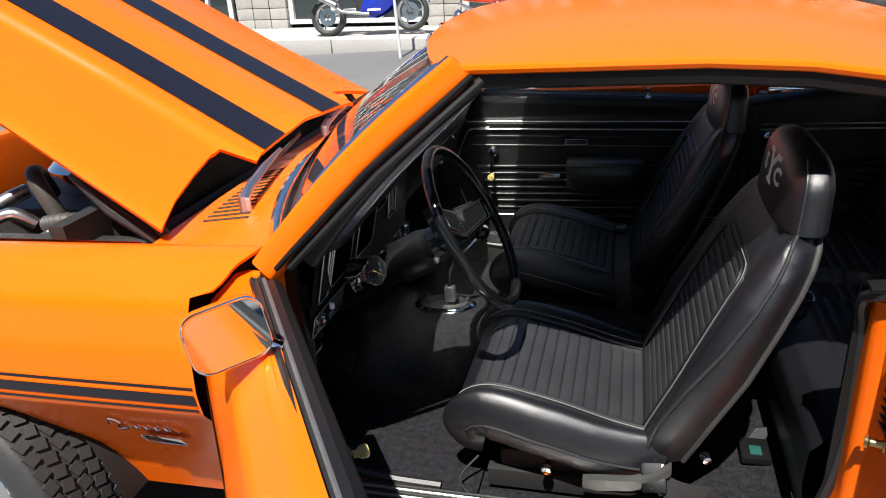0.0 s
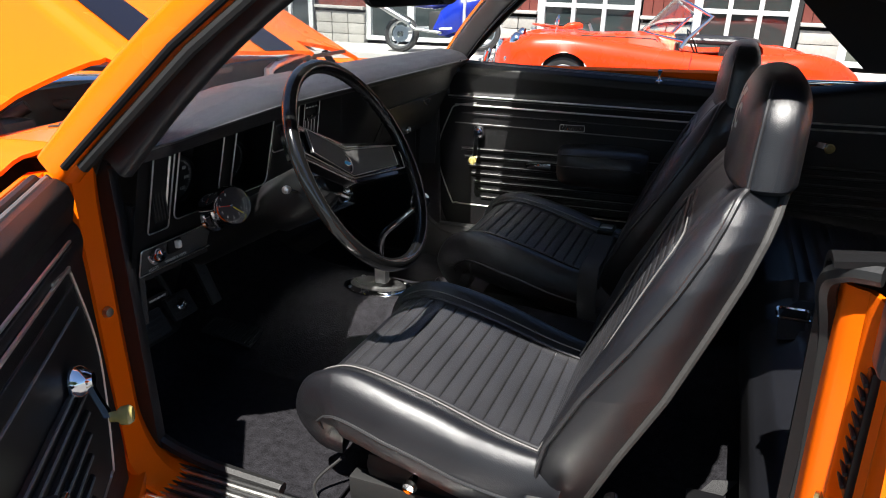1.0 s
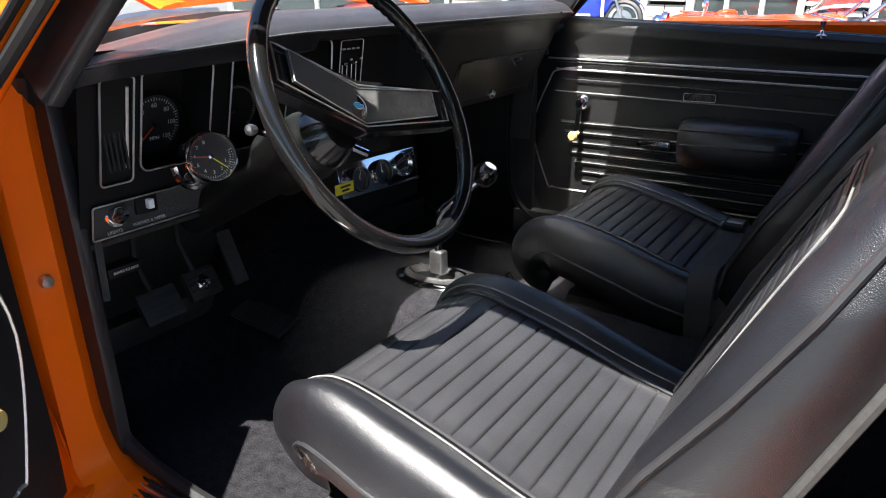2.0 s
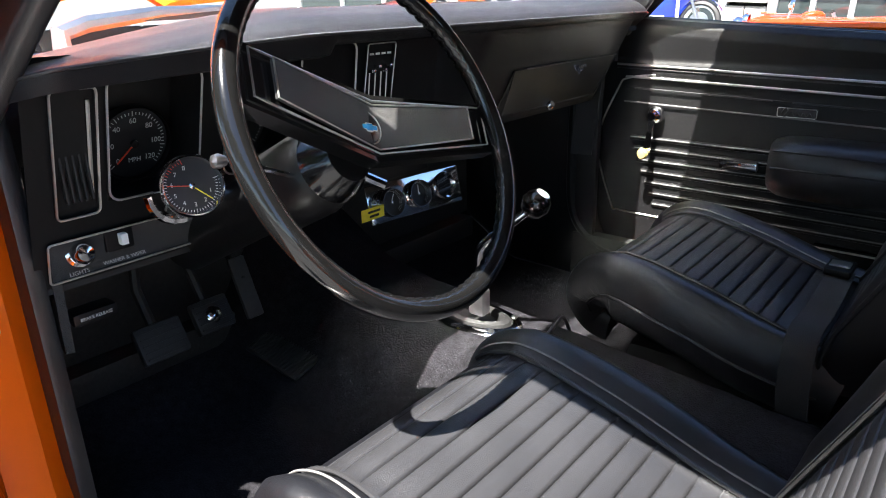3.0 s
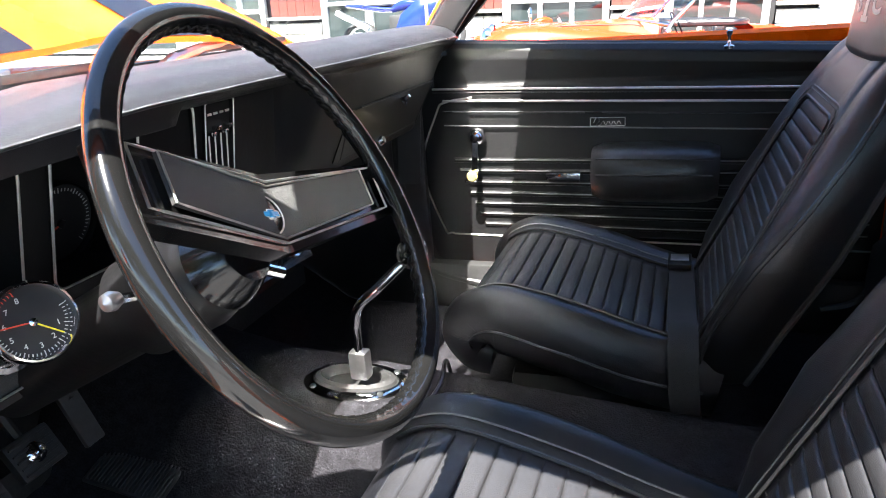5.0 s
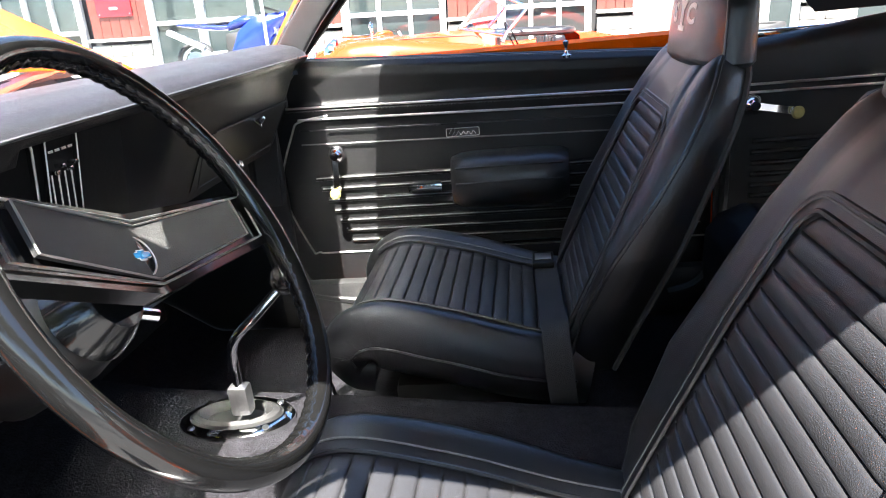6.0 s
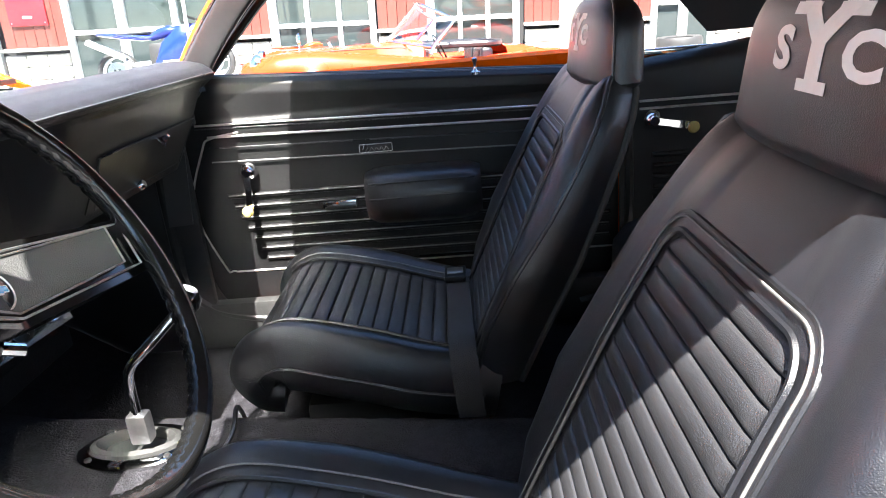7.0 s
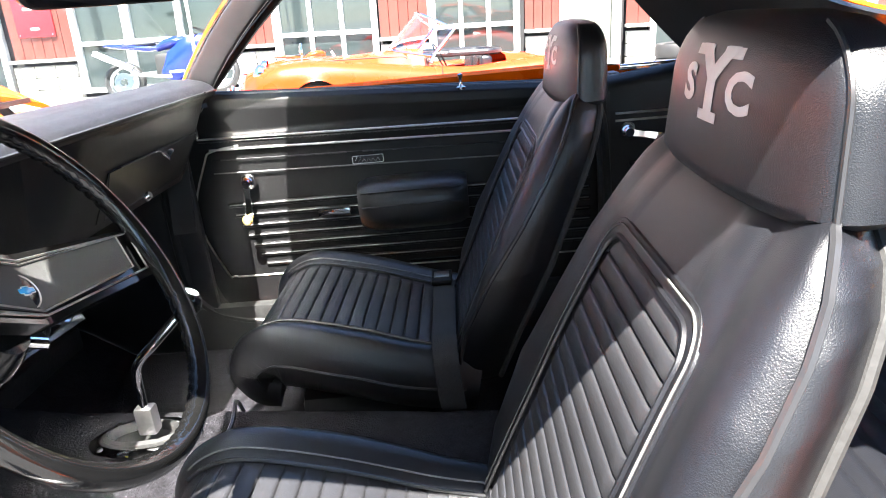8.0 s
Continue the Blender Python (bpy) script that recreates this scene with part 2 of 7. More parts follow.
gx = [-3000, -300, -60, -25] + [-16 + k for k in range(33)] + [25, 60, 300, 3000]
gy = [-3000, -300, -60, -20, -8, -3, 0.3] + [0.8 + 0.5 * k for k in range(18)] + [12, 25, 60, 300, 3000]
bm = bmesh.new()
quads(bm, [[(x, y, ground_z(x, y)) for x in gx] for y in gy])
solid("ground", bm, ASPHALT, "worn grey asphalt yard, its slope fitted to the camera view", "ground", kind="structure")

TILT = Matrix.Rotation(radians(2.4), 4, 'Y')
EXT = Matrix.Translation((-0.45, 10.5, -0.43)) @ TILT
BASE_Z = 1.20
# kerb and pavement before the building
bm = bmesh.new()
for k in range(14):
    x = -12 + 1.8 * k
    box(bm, (x, -0.9, 0.43), (1.785, 1.75, 0.26), 0.012)
moved(bm, EXT)
solid("pavement", bm, CONCRETE, "pale concrete pavement slabs with a raised kerb", "pavement", kind="structure")

building = thing("building", "rust-red metal-sided workshop with block base and glazed doors", "building", kind="structure", m=EXT)
BAYS = [(-13.0, -8.6, 'g'), (-8.6, -8.2, 's'), (-8.2, -6.62, 'g'), (-6.5, -5.46, 's'), (-5.46, -2.75, 'e'), (-2.75, -2.14, 's'), (-2.14, -0.45, 'g'), (-0.42, 0.36, 's'),
        (0.36, 1.82, 'g'), (1.9, 2.46, 's'), (2.46, 3.42, 'd'), (3.5, 3.88, 's'), (3.88, 4.9, 'e'), (4.9, 5.6, 's'), (5.6, 7.4, 'g'), (7.4, 12, 's')]
# Solid near-black box behind the panes, a room's dimness put into its colour.
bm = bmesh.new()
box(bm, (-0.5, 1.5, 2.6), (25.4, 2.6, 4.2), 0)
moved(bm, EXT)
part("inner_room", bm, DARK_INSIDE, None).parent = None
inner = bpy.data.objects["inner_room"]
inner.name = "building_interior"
tagged(inner, "solid dark box behind the glass, standing in for a dim room", "interior", kind="structure")
for x0, x1, kind in BAYS:
    w, cx = x1 - x0, (x0 + x1) / 2
    if kind == 's':
        n = max(1, round(w / 0.16))
        for k in range(n):
            bm = bmesh.new()
            box(bm, (x0 + (k + 0.5) * w / n, 0.02, (BASE_Z + 4.6) / 2), (w / n - 0.006, 0.05, 4.6 - BASE_Z), 0.008)
            part("siding_panel", bm, SIDING, building)
        for r in range(4):
            off = 0.0 if r % 2 else 0.2
            m = max(1, round(w / 0.4))
            for k in range(m):
                bm = bmesh.new()
                box(bm, (x0 + (k + 0.5) * w / m, -0.03, 0.42 + r * 0.2), (w / m - 0.012, 0.16, 0.19), 0.012)
                part("block", bm, BLOCK, building)
        bm = bmesh.new()
        box(bm, (cx, -0.05, BASE_Z - 0.005), (w + 0.02, 0.22, 0.05), 0.01)
        part("sill", bm, CONCRETE, building)
    else:
        top, low = 4.4, (0.62 if kind != 'g' else 0.6)
        win = part("glazed_door" if kind != 'd' else "recess", (lambda b: (box(b, (cx, 0.03, low + 0.04), (w, 0.09, 0.08), 0.008), b)[1])(bmesh.new()), ALUMINIUM, building)
        if kind == 'd':
            bm = bmesh.new()
            box(bm, (cx, 0.14, (low + top) / 2), (w, 0.03, top - low), 0)
            part("door_leaf", bm, material("grey_green_door", (0.12, 0.13, 0.11), 0.6), win)
            for x in (x0 + 0.05, x1 - 0.07):
                bm = bmesh.new()
                box(bm, (x, 0.0, (low + top) / 2), (0.13, 0.12, top - low), 0.01)
                part("jamb", bm, ALUMINIUM, win)
            continue
        if kind == 'g':
            xs = [x0 + 0.06, x0 + w * 0.36, x0 + w * 0.66, x1 - 0.05]
            ws = [0.13, 0.07, 0.07, 0.10]
            zs = [low, 1.33, 2.05, 2.77, 3.5, top]
        else:
            n = max(2, round(w / 0.9))
            xs = [x0 + 0.05 + k * (w - 0.1) / n for k in range(n + 1)]
            ws = [0.10 if k % 2 == 0 else 0.14 for k in range(n + 1)]
            zs = [low, 1.42, 3.2, top]
        for x, t in zip(xs, ws):
            bm = bmesh.new()
            box(bm, (x, 0.02, (low + top) / 2), (t, 0.10, top - low), 0.008)
            part("mullion", bm, ALUMINIUM, win)
        for z in zs[1:]:
            bm = bmesh.new()
            box(bm, (cx, 0.025, z), (w - 0.1, 0.08, 0.07), 0.008)
            part("transom", bm, ALUMINIUM, win)
        for a, b in zip(xs, xs[1:]):
            for c, d in zip(zs, zs[1:]):
                bm = bmesh.new()
                box(bm, ((a + b) / 2, 0.05, (c + d) / 2), (b - a - 0.02, 0.012, d - c - 0.02), 0)
                part("pane", bm, WINDOW_GLASS, win)
bm = bmesh.new()
box(bm, (-0.5, 0.4, 4.75), (25.6, 1.6, 0.4), 0.02)
part("fascia", bm, SIDING, building)
# red notice board
sign = thing("notice_board", "small red metal notice board fixed to red siding", "sign", m=EXT @ pose(-6.02, -0.03, 1.90))
bm = bmesh.new()
box(bm, (0, 0, 0), (0.62, 0.03, 0.66), 0.008)
part("board", bm, SIGN_RED, sign)
for w, z in ((0.14, 0.18), (0.26, 0.10), (0.14, -0.20)):
    bm = bmesh.new()
    box(bm, (0, -0.017, z), (w, 0.004, 0.035), 0)
    part("lettering_bar", bm, WHITE_PRINT, sign)
for x in (-0.27, 0.27):
    for z in (-0.29, 0.29):
        bm = bmesh.new()
        spun(bm, [(0, 0.02), (0.012, 0.018), (0.012, 0.0)], axes((x, 0, z), (0, -1, 0)), 10)
        part("screw", bm, STEEL, sign)
# sign post on the pavement edge
bm = bmesh.new()
spun(bm, [(0, 0), (0.022, 0), (0.022, 2.2), (0, 2.2)], Matrix.Translation((-2.9, 7.9, ground_z(-2.9, 7.9))), 12)
solid("post", bm, ALUMINIUM, "thin white metal post standing in the yard", "post")


def tree(name, x, y, h, seed):
    rnd = random.Random(seed)
    t = thing(name, "broad leafy tree at the far edge of the yard", "tree", group="trees beyond the yard")
    bm = bmesh.new()
    tube(bm, [(x, y, -0.1), (x + 0.1, y, h * 0.3), (x - 0.1, y + 0.1, h * 0.75)], [0.28, 0.2, 0.06], 8)
    limbs = []
    for k in range(9):
        a, z = rnd.uniform(0, 6.28), h * rnd.uniform(0.3, 0.7)
        e = Vector((x + math.cos(a) * h * 0.28, y + math.sin(a) * h * 0.28, z + h * rnd.uniform(0.1, 0.3)))
        limbs.append(e)
        tube(bm, [(x, y, z), (Vector((x, y, z)) + e) / 2 + Vector((0, 0, 0.2)), e], [0.09, 0.06, 0.02], 6)
    part("trunk", bm, BARK, t)
    vs, fs = [], []
    for k in range(3600):
        e = rnd.choice(limbs) if k % 3 else Vector((x, y, h * 0.75))
        d = Vector((rnd.gauss(0, 1), rnd.gauss(0, 1), rnd.gauss(0, 0.8))) * h * 0.10
        c, s = e + d, rnd.uniform(0.16, 0.42)
        u = Vector((rnd.gauss(0, 1), rnd.gauss(0, 1), rnd.gauss(0, 1))).normalized()
        v = u.orthogonal().normalized()
        i = len(vs)
        vs += [c - u * s, c + v * s * 0.6, c + u * s, c - v * s * 0.6]
        fs.append((i, i + 1, i + 2, i + 3))
    me = bpy.data.meshes.new("mesh")
    me.from_pydata(vs, [], fs)
    me.materials.append(LEAF)
    ob = new("crown", me)
    ob.parent = t


for k in range(10):
    tree("tree", -28 + 6.0 * k + (k % 2) * 1.5, -17 - (k * 37 % 5), 13.5 + (k * 53 % 4), k)

# ---- the orange coupe: body ----
coupe = thing("coupe", "orange two-door muscle car, black stripes, hood and driver door open", "car")


def side_curve(s):
    """Body side section: (distance from the centre, height) for s from the hood gap to the sill."""
    return at([(0, 0.685, 0.945), (0.08, 0.72, 0.957), (0.2, 0.775, 0.945), (0.34, 0.83, 0.89), (0.48, 0.862, 0.80), (0.6, 0.874, 0.715), (0.65, 0.868, 0.665), (0.67, 0.853, 0.645), (0.72, 0.826, 0.60), (0.86, 0.742, 0.45), (1.0, 0.69, 0.30)], s)


def body_side(x, s, sign, off=0.0):
    y, z = side_curve(s)
    dip = 0.018 * math.cos((x + 1.1) * 1.6) if x < 0 else 0.0
    return Vector((x, sign * (y + dip + off), z))


ARCHES = ((-1.12, 0.30, 0.365), (1.63, 0.30, 0.365))


def side_panel(bm, x0, x1, sign, s0=0.0, s1=1.0, nx=60, ns=34):
    vs, inside = [], set()
    for i in range(nx + 1):
        row = []
        for j in range(ns + 1):
            p = body_side(x0 + (x1 - x0) * i / nx, s0 + (s1 - s0) * j / ns, sign)
            hit = False
            for ax, az, r in ARCHES:
                d = Vector((p.x - ax, 0, p.z - az))
                if d.length < r or (abs(d.x) < r and p.z < az):
                    hit = True
                    d = d if d.z > 0 else Vector((d.x, 0, 0.001))
                    d = d.normalized() * r
                    p = Vector((ax + d.x, p.y, az + max(d.z, 0) if p.z >= az else p.z))
            v = bm.verts.new(p)
            if hit:
                inside.add(v)
            row.append(v)
        vs.append(row)
    for a, b in zip(vs, vs[1:]):
        for j in range(ns):
            f = (a[j], a[j + 1], b[j + 1], b[j])
            if not all(v in inside for v in f):
                bm.faces.new(f)
    flat = [f for f in bm.faces if f.calc_area() < 1e-8]
    bmesh.ops.delete(bm, geom=flat, context='FACES_ONLY')


for sign, nm in ((-1, "fender"), (1, "fender")):
    bm = bmesh.new()
    side_panel(bm, -2.05, -0.385, sign)
    part(nm, bm, ORANGE, coupe, "glossy orange front fender")
    bm = bmesh.new()
    surface(bm, lambda u, v: body_side(-0.386 + 0.115 * u * (1 - v) ** 0.4, 0.32 * v, sign), 8, 12, thick=0.006 * sign)
    part("fender_rear_corner", bm, ORANGE, coupe)
    bm = bmesh.new()
    side_panel(bm, 0.80, 2.45, sign, s0=0.26)
    part("quarter_panel", bm, ORANGE, coupe)
    for z0, z1 in ((0.728, 0.734), (0.694, 0.718), (0.678, 0.684)):
        def stripe(u, v, x0=-2.0, x1=-0.39, z0=z0, z1=z1):
            x, z = x0 + (x1 - x0) * u, z0 + (z1 - z0) * v + 0.012 * (1 - u)
            s = 0.6 + (0.715 - z) * 1.04 if z < 0.715 else 0.6 - (z - 0.715) * 1.41
            return body_side(x, s, sign, 0.002)
        bm = bmesh.new()
        surface(bm, stripe, 24, 2)
        part("side_stripe", bm, STRIPE, coupe, "black side stripe")
        bm = bmesh.new()
        surface(bm, lambda u, v: stripe(u, v, 0.83, 1.25), 10, 2)
        part("side_stripe", bm, STRIPE, coupe, "black side stripe")
    # sill, seen below the door opening
    bm = bmesh.new()
    surface(bm, lambda u, v: (-0.385 + 1.22 * u, *[(sign * a, b) for a, b in [at([(0, 0.655 if sign < 0 else 0.70, 0.335), (0.25, 0.70 if sign < 0 else 0.71, 0.352 if sign < 0 else 0.335), (0.5, 0.722, 0.346), (0.6, 0.727, 0.336), (1, 0.655, 0.20)], v)]][0]), 4, 16)
    part("rocker_panel", bm, ORANGE, coupe)
    bm = bmesh.new()
    box(bm, (0.2, sign * 0.690, 0.250), (1.15, 0.03, 0.05), 0.006)
    part("rocker_trim", bm, CHROME, coupe, "bright metal rocker trim")

# inner front bay
for c, s in (((-1.3, -0.60, 0.70), (1.3, 0.05, 0.42)), ((-1.3, 0.60, 0.70), (1.3, 0.05, 0.42)), ((-0.66, 0, 0.66), (0.04, 1.25, 0.50)), ((-1.3, 0, 0.38), (1.4, 1.2, 0.06))):
    bm = bmesh.new()
    box(bm, c, s, 0.01)
    part("bay_panel", bm, ENGINE, coupe, "dark engine bay panel")
for sign in (-1, 1):
    bm = bmesh.new()
    surface(bm, lambda u, v: (-2.0 + 1.42 * u, sign * (0.62 + 0.075 * v), 0.90 + 0.048 * v * v), 8, 4)
    part("fender_lip", bm, ORANGE, coupe)
bm = bmesh.new()
box(bm, (-2.06, 0, 0.62), (0.08, 1.62, 0.62), 0.03)
part("front_panel", bm, ORANGE, coupe)

# raised hood
HL, H0 = 1.38, Vector((-0.557, 0, 0.975))
HU = Vector((-0.857, 0, 0.515))


def hood(u, v, off=0.0):
    a = abs(2 * v - 1)
    y = (0.665 - 0.045 * min(1.0, u / 0.3)) * (2 * v - 1)
    corner = at([(0, -0.004), (0.25, -0.012), (0.43, -0.022), (0.488, -0.032), (0.512, 0.062), (0.56, 0.062), (0.69, 0.045), (0.86, 0.018), (0.94, -0.002), (1, -0.016)], a)[0] * max(0.0, 1 - 3 * u)
    dome = max(0.0, min(1.0, (0.53 - a) / 0.06))
    p = H0 + HU * (corner + HL * u) + Vector((0.515, 0, 0.857)) * (0.045 * (1 - a ** 2.8) + 0.020 * dome * dome * (3 - 2 * dome) + 0.008 * math.exp(-(a / 0.12) ** 2) - 0.006 * max(0, (a - 0.95) / 0.05) ** 2 + off)
    return p + Vector((0, y, 0))


bm = bmesh.new()
surface(bm, hood, 40, 168, thick=-0.012)
hood_ob = part("hood", bm, ORANGE, coupe, "raised orange hood with two black stripes")
for a, b in ((-0.262, -0.135), (0.105, 0.232)):
    bm = bmesh.new()
    surface(bm, lambda u, v: hood(u, 0.5 + (a + (b - a) * v) / 1.30, 0.003), 26, 10)
    part("hood_stripe", bm, STRIPE, hood_ob, "black hood stripe")
bm = letters("427", 0.062, 0.004, 0.001)
f = hood(0.60, 0.5 - 0.352 / 1.344, 0.010)
moved(bm, axes(f, (0.515, -0.10, 0.857), (0.857, 0, -0.515)))
part("badge", bm, CHROME, hood_ob, "chrome number badge")
# Black sheet that puts the shade below the hood into colour.
bm = bmesh.new()
surface(bm, lambda u, v: hood(0.06 + 0.88 * u, 0.06 + 0.88 * v, -0.05), 10, 10)
part("hood_liner", bm, MATT_BLACK, hood_ob)
for y in (-0.60, 0.60):
    bm = bmesh.new()
    tube(bm, [(-0.60, y, 0.90), (-0.72, y, 0.98), (-0.80, y * 0.98, 1.06)], 0.014, 8)
    tube(bm, [(-0.56, y, 0.88), (-0.64, y, 0.99)], 0.012, 8)
    part("hinge", bm, MATT_BLACK, hood_ob)

# cowl with slots
def cowl(u, v):
    y = 0.70 * (2 * v - 1)
    a = (y / 0.70) ** 2
    x0, x1 = -0.585 + 0.0 * a, -0.475 + 0.215 * a
    return (x0 + (x1 - x0) * u, y, 0.925 + 0.025 * u + 0.012 * (1 - a))


bm = bmesh.new()
surface(bm, cowl, 6, 40, thick=0.02)
cowl_ob = part("cowl", bm, ORANGE, coupe, "orange cowl panel with vent slots")
for side in (-1, 1):
    for k in range(14):
        v = 0.5 + side * (0.16 + 0.018 * k)
        bm = bmesh.new()
        a, b = Vector(cowl(0.25, v)), Vector(cowl(0.72, v))
        tube(bm, [a + Vector((0, 0, 0.0005)), b + Vector((0, 0, 0.0005))], 0.0035, 6)
        part("slot", bm, MATT_BLACK, cowl_ob)

# windscreen
def screen(u, v):
    y = 2 * v - 1
    low = Vector((-0.46 + 0.20 * y * y, 0.72 * y, 0.944 + 0.014 * (1 - y * y)))
    top = Vector((-0.020 + 0.085 * y ** 4, 0.585 * y, 1.280 - 0.028 * y * y))
    return low + (top - low) * u + Vector((-0.03, 0, 0.03)) * math.sin(math.pi * u) * 0.5


bm = bmesh.new()
surface(bm, screen, 10, 24, thick=0.005)
wind = part("windscreen", bm, GLASS, coupe, "curved clear windscreen")
wind.visible_shadow = False
bm = bmesh.new()
tube(bm, [Vector(screen(0, k / 24)) for k in range(25)] , 0.011, 8)
part("screen_trim", bm, CHROME, coupe, "bright windscreen moulding")
for v in (0, 1):
    bm = bmesh.new()
    tube(bm, [Vector(screen(k / 10, v)) + Vector((-0.004, (v - 0.5) * 0.01, 0.004)) for k in range(11)], 0.010, 8)
    part("screen_trim", bm, CHROME, coupe, "bright windscreen moulding")

# screen pillars
def pillar(sign, a, b, w, d, inset):
    bm = bmesh.new()
    rows = []
    for k in range(9):
        t = k / 8
        c = Vector(a).lerp(Vector(b), t) + Vector((-0.012, 0, 0.014)) * math.sin(math.pi * t)
        fw = Vector((0.68, 0, -0.73))
        out = Vector((0, sign, 0.25)).normalized()
        ring = []
        for x, y in round_rect(w, d, min(w, d) * 0.3, 3):
            ring.append(c + fw * x + out * (y - inset))
        rows.append(ring)
    quads(bm, rows, closed=True, caps=True)
    return bm


for sign in (-1, 1):
    a, b = (-0.262, sign * 0.752, 0.925), (0.112, sign * 0.622, 1.257)
    part("windscreen_pillar", pillar(sign, a, b, 0.055, 0.045, 0.0), ORANGE, coupe)
    part("pillar_trim", pillar(sign, (-0.222, sign * 0.708, 0.94), (0.104, sign * 0.590, 1.243), 0.088 if sign < 0 else 0.062, 0.026, 0.014), VINYL_SOFT, coupe, "black padded pillar trim")
    bm = bmesh.new()
    tube(bm, [(-0.215, sign * 0.750, 0.93), (-0.035, sign * 0.698, 1.095), (0.146, sign * 0.635, 1.237)], 0.009, 8)
    part("pillar_seal", bm, SEAL, coupe)
    bm = bmesh.new()
    tube(bm, [(-0.235, sign * 0.765, 0.932), (-0.055, sign * 0.711, 1.10), (0.132, sign * 0.648, 1.247)], 0.006, 8)
    part("pillar_moulding", bm, PLASTIC, coupe)
    bm = bmesh.new()
    spun(bm, [(0, 0.006), (0.006, 0.004), (0.007, 0)], axes((-0.140, sign * 0.663, 1.045), (0.3, -sign, 0.1)), 12)
    part("screw", bm, STEEL, coupe)

# roof
def roof_edge(x):
    return at([(-0.1, 0.595, 1.252), (0.06, 0.612, 1.255), (0.13, 0.632, 1.258), (0.50, 0.642, 1.254), (0.65, 0.640, 1.242), (0.775, 0.634, 1.219), (0.9, 0.625, 1.188), (1.0, 0.615, 1.158), (1.25, 0.60, 1.09), (1.7, 0.60, 0.97)], x)


def roof(u, v, drop=0.0):
    y1 = 2 * v - 1
    x0 = -0.028 + 0.093 * y1 ** 4
    x = x0 + (1.22 - x0) * u
    ye, ze = roof_edge(x)
    crown = 0.062 * (1 - abs(y1) ** 2.4) * (1 - 0.35 * max(0, 1 - u * 4) ** 2)
    return Vector((x, ye * y1, ze + crown - drop))


bm = bmesh.new()
surface(bm, roof, 24, 36, thick=0.012)
part("roof", bm, ORANGE, coupe, "glossy orange steel roof")
bm = bmesh.new()
surface(bm, lambda u, v: roof(0.03 + 0.97 * u, 0.02 + 0.96 * v, 0.032), 16, 24)
part("headliner", bm, HEADLINER, coupe, "black perforated headliner")
for sign in (-1, 1):
    pts = [Vector((x, sign * (roof_edge(x)[0] + 0.006), roof_edge(x)[1] - 0.002)) for x in (0.09, 0.15, 0.3, 0.5, 0.65, 0.775, 0.9, 1.0, 1.12, 1.25)]
    bm = bmesh.new()
    tube(bm, pts, 0.009, 8)
    part("drip_rail", bm, ORANGE, coupe)
    bm = bmesh.new()
    tube(bm, [p + Vector((0, -sign * 0.018, -0.020)) for p in pts], 0.016, 8)
    part("door_seal", bm, SEAL, coupe, "black rubber door seal")
# header rail above the windscreen
bm = bmesh.new()
tube(bm, [roof(0.012, k / 20, 0.022) + Vector((0.004, 0, 0)) for k in range(21)], 0.018, 8)
part("header_rail", bm, HEADLINER, coupe)

# rear body: window, deck, sail panels
def back_glass(u, v):
    y1 = 2 * v - 1
    return Vector((1.215, 0.47 * y1, 1.165 + 0.022 * (1 - abs(y1) ** 2.4))).lerp(Vector((1.70 - 0.06 * y1 * y1, 0.50 * y1, 0.96)), u)


bm = bmesh.new()
surface(bm, back_glass, 8, 16, thick=0.005)
rg = part("rear_window", bm, GLASS, coupe)
rg.visible_shadow = False
for sign in (-1, 1):
    bm = bmesh.new()
    surface(bm, lambda u, v: Vector((1.20 + 0.50 * u, sign * (0.465 + 0.155 * v), (1.168 - 0.205 * u) * (1 - v) + v * (1.138 - 0.19 * u))), 8, 6, thick=0.012)
    part("rear_pillar", bm, ORANGE, coupe)
bm = bmesh.new()
surface(bm, lambda u, v: (1.60 + 0.80 * u, 0.80 * (2 * v - 1), 0.955 - 0.03 * u + 0.02 * (1 - (2 * v - 1) ** 2)), 8, 16, thick=0.02)
part("trunk_lid", bm, ORANGE, coupe)
bm = bmesh.new()
box(bm, (2.42, 0, 0.62), (0.06, 1.6, 0.62), 0.03)
part("rear_panel", bm, ORANGE, coupe)
for sign in (-1, 1):
    for off, mt, nm in ((0.0, ORANGE, "sail_panel"), (-0.035, VINYL_SOFT, "sail_trim")):
        bm = bmesh.new()

        def sail(u, v):
            x = (0.705 if sign > 0 and off else 0.79 if sign > 0 else 0.86) + 0.265 * (1 - v) + u * (0.30 + 0.38 * (1 - v))
            z = 0.955 + (at([(0.70, 1.222), (0.80, 1.212), (0.94, 1.20), (1.0, 1.185), (1.25, 1.09), (1.7, 0.965)], x)[0] - 0.955) * v
            y = 0.76 - 0.145 * v
            return Vector((x, sign * (y + off), z))
        surface(bm, sail, 10, 10, thick=0.012)
        part(nm, bm, mt, coupe)
    bm = bmesh.new()
    surface(bm, lambda u, v: (0.865 + 1.56 * u, sign * (0.70 + 0.10 * v), 0.918 + 0.004 * v), 6, 2)
    part("quarter_top", bm, ORANGE, coupe)
bm = bmesh.new()
box(bm, (1.42, 0, 0.90), (0.5, 1.25, 0.02), 0.005)
part("parcel_shelf", bm, HEADLINER, coupe)

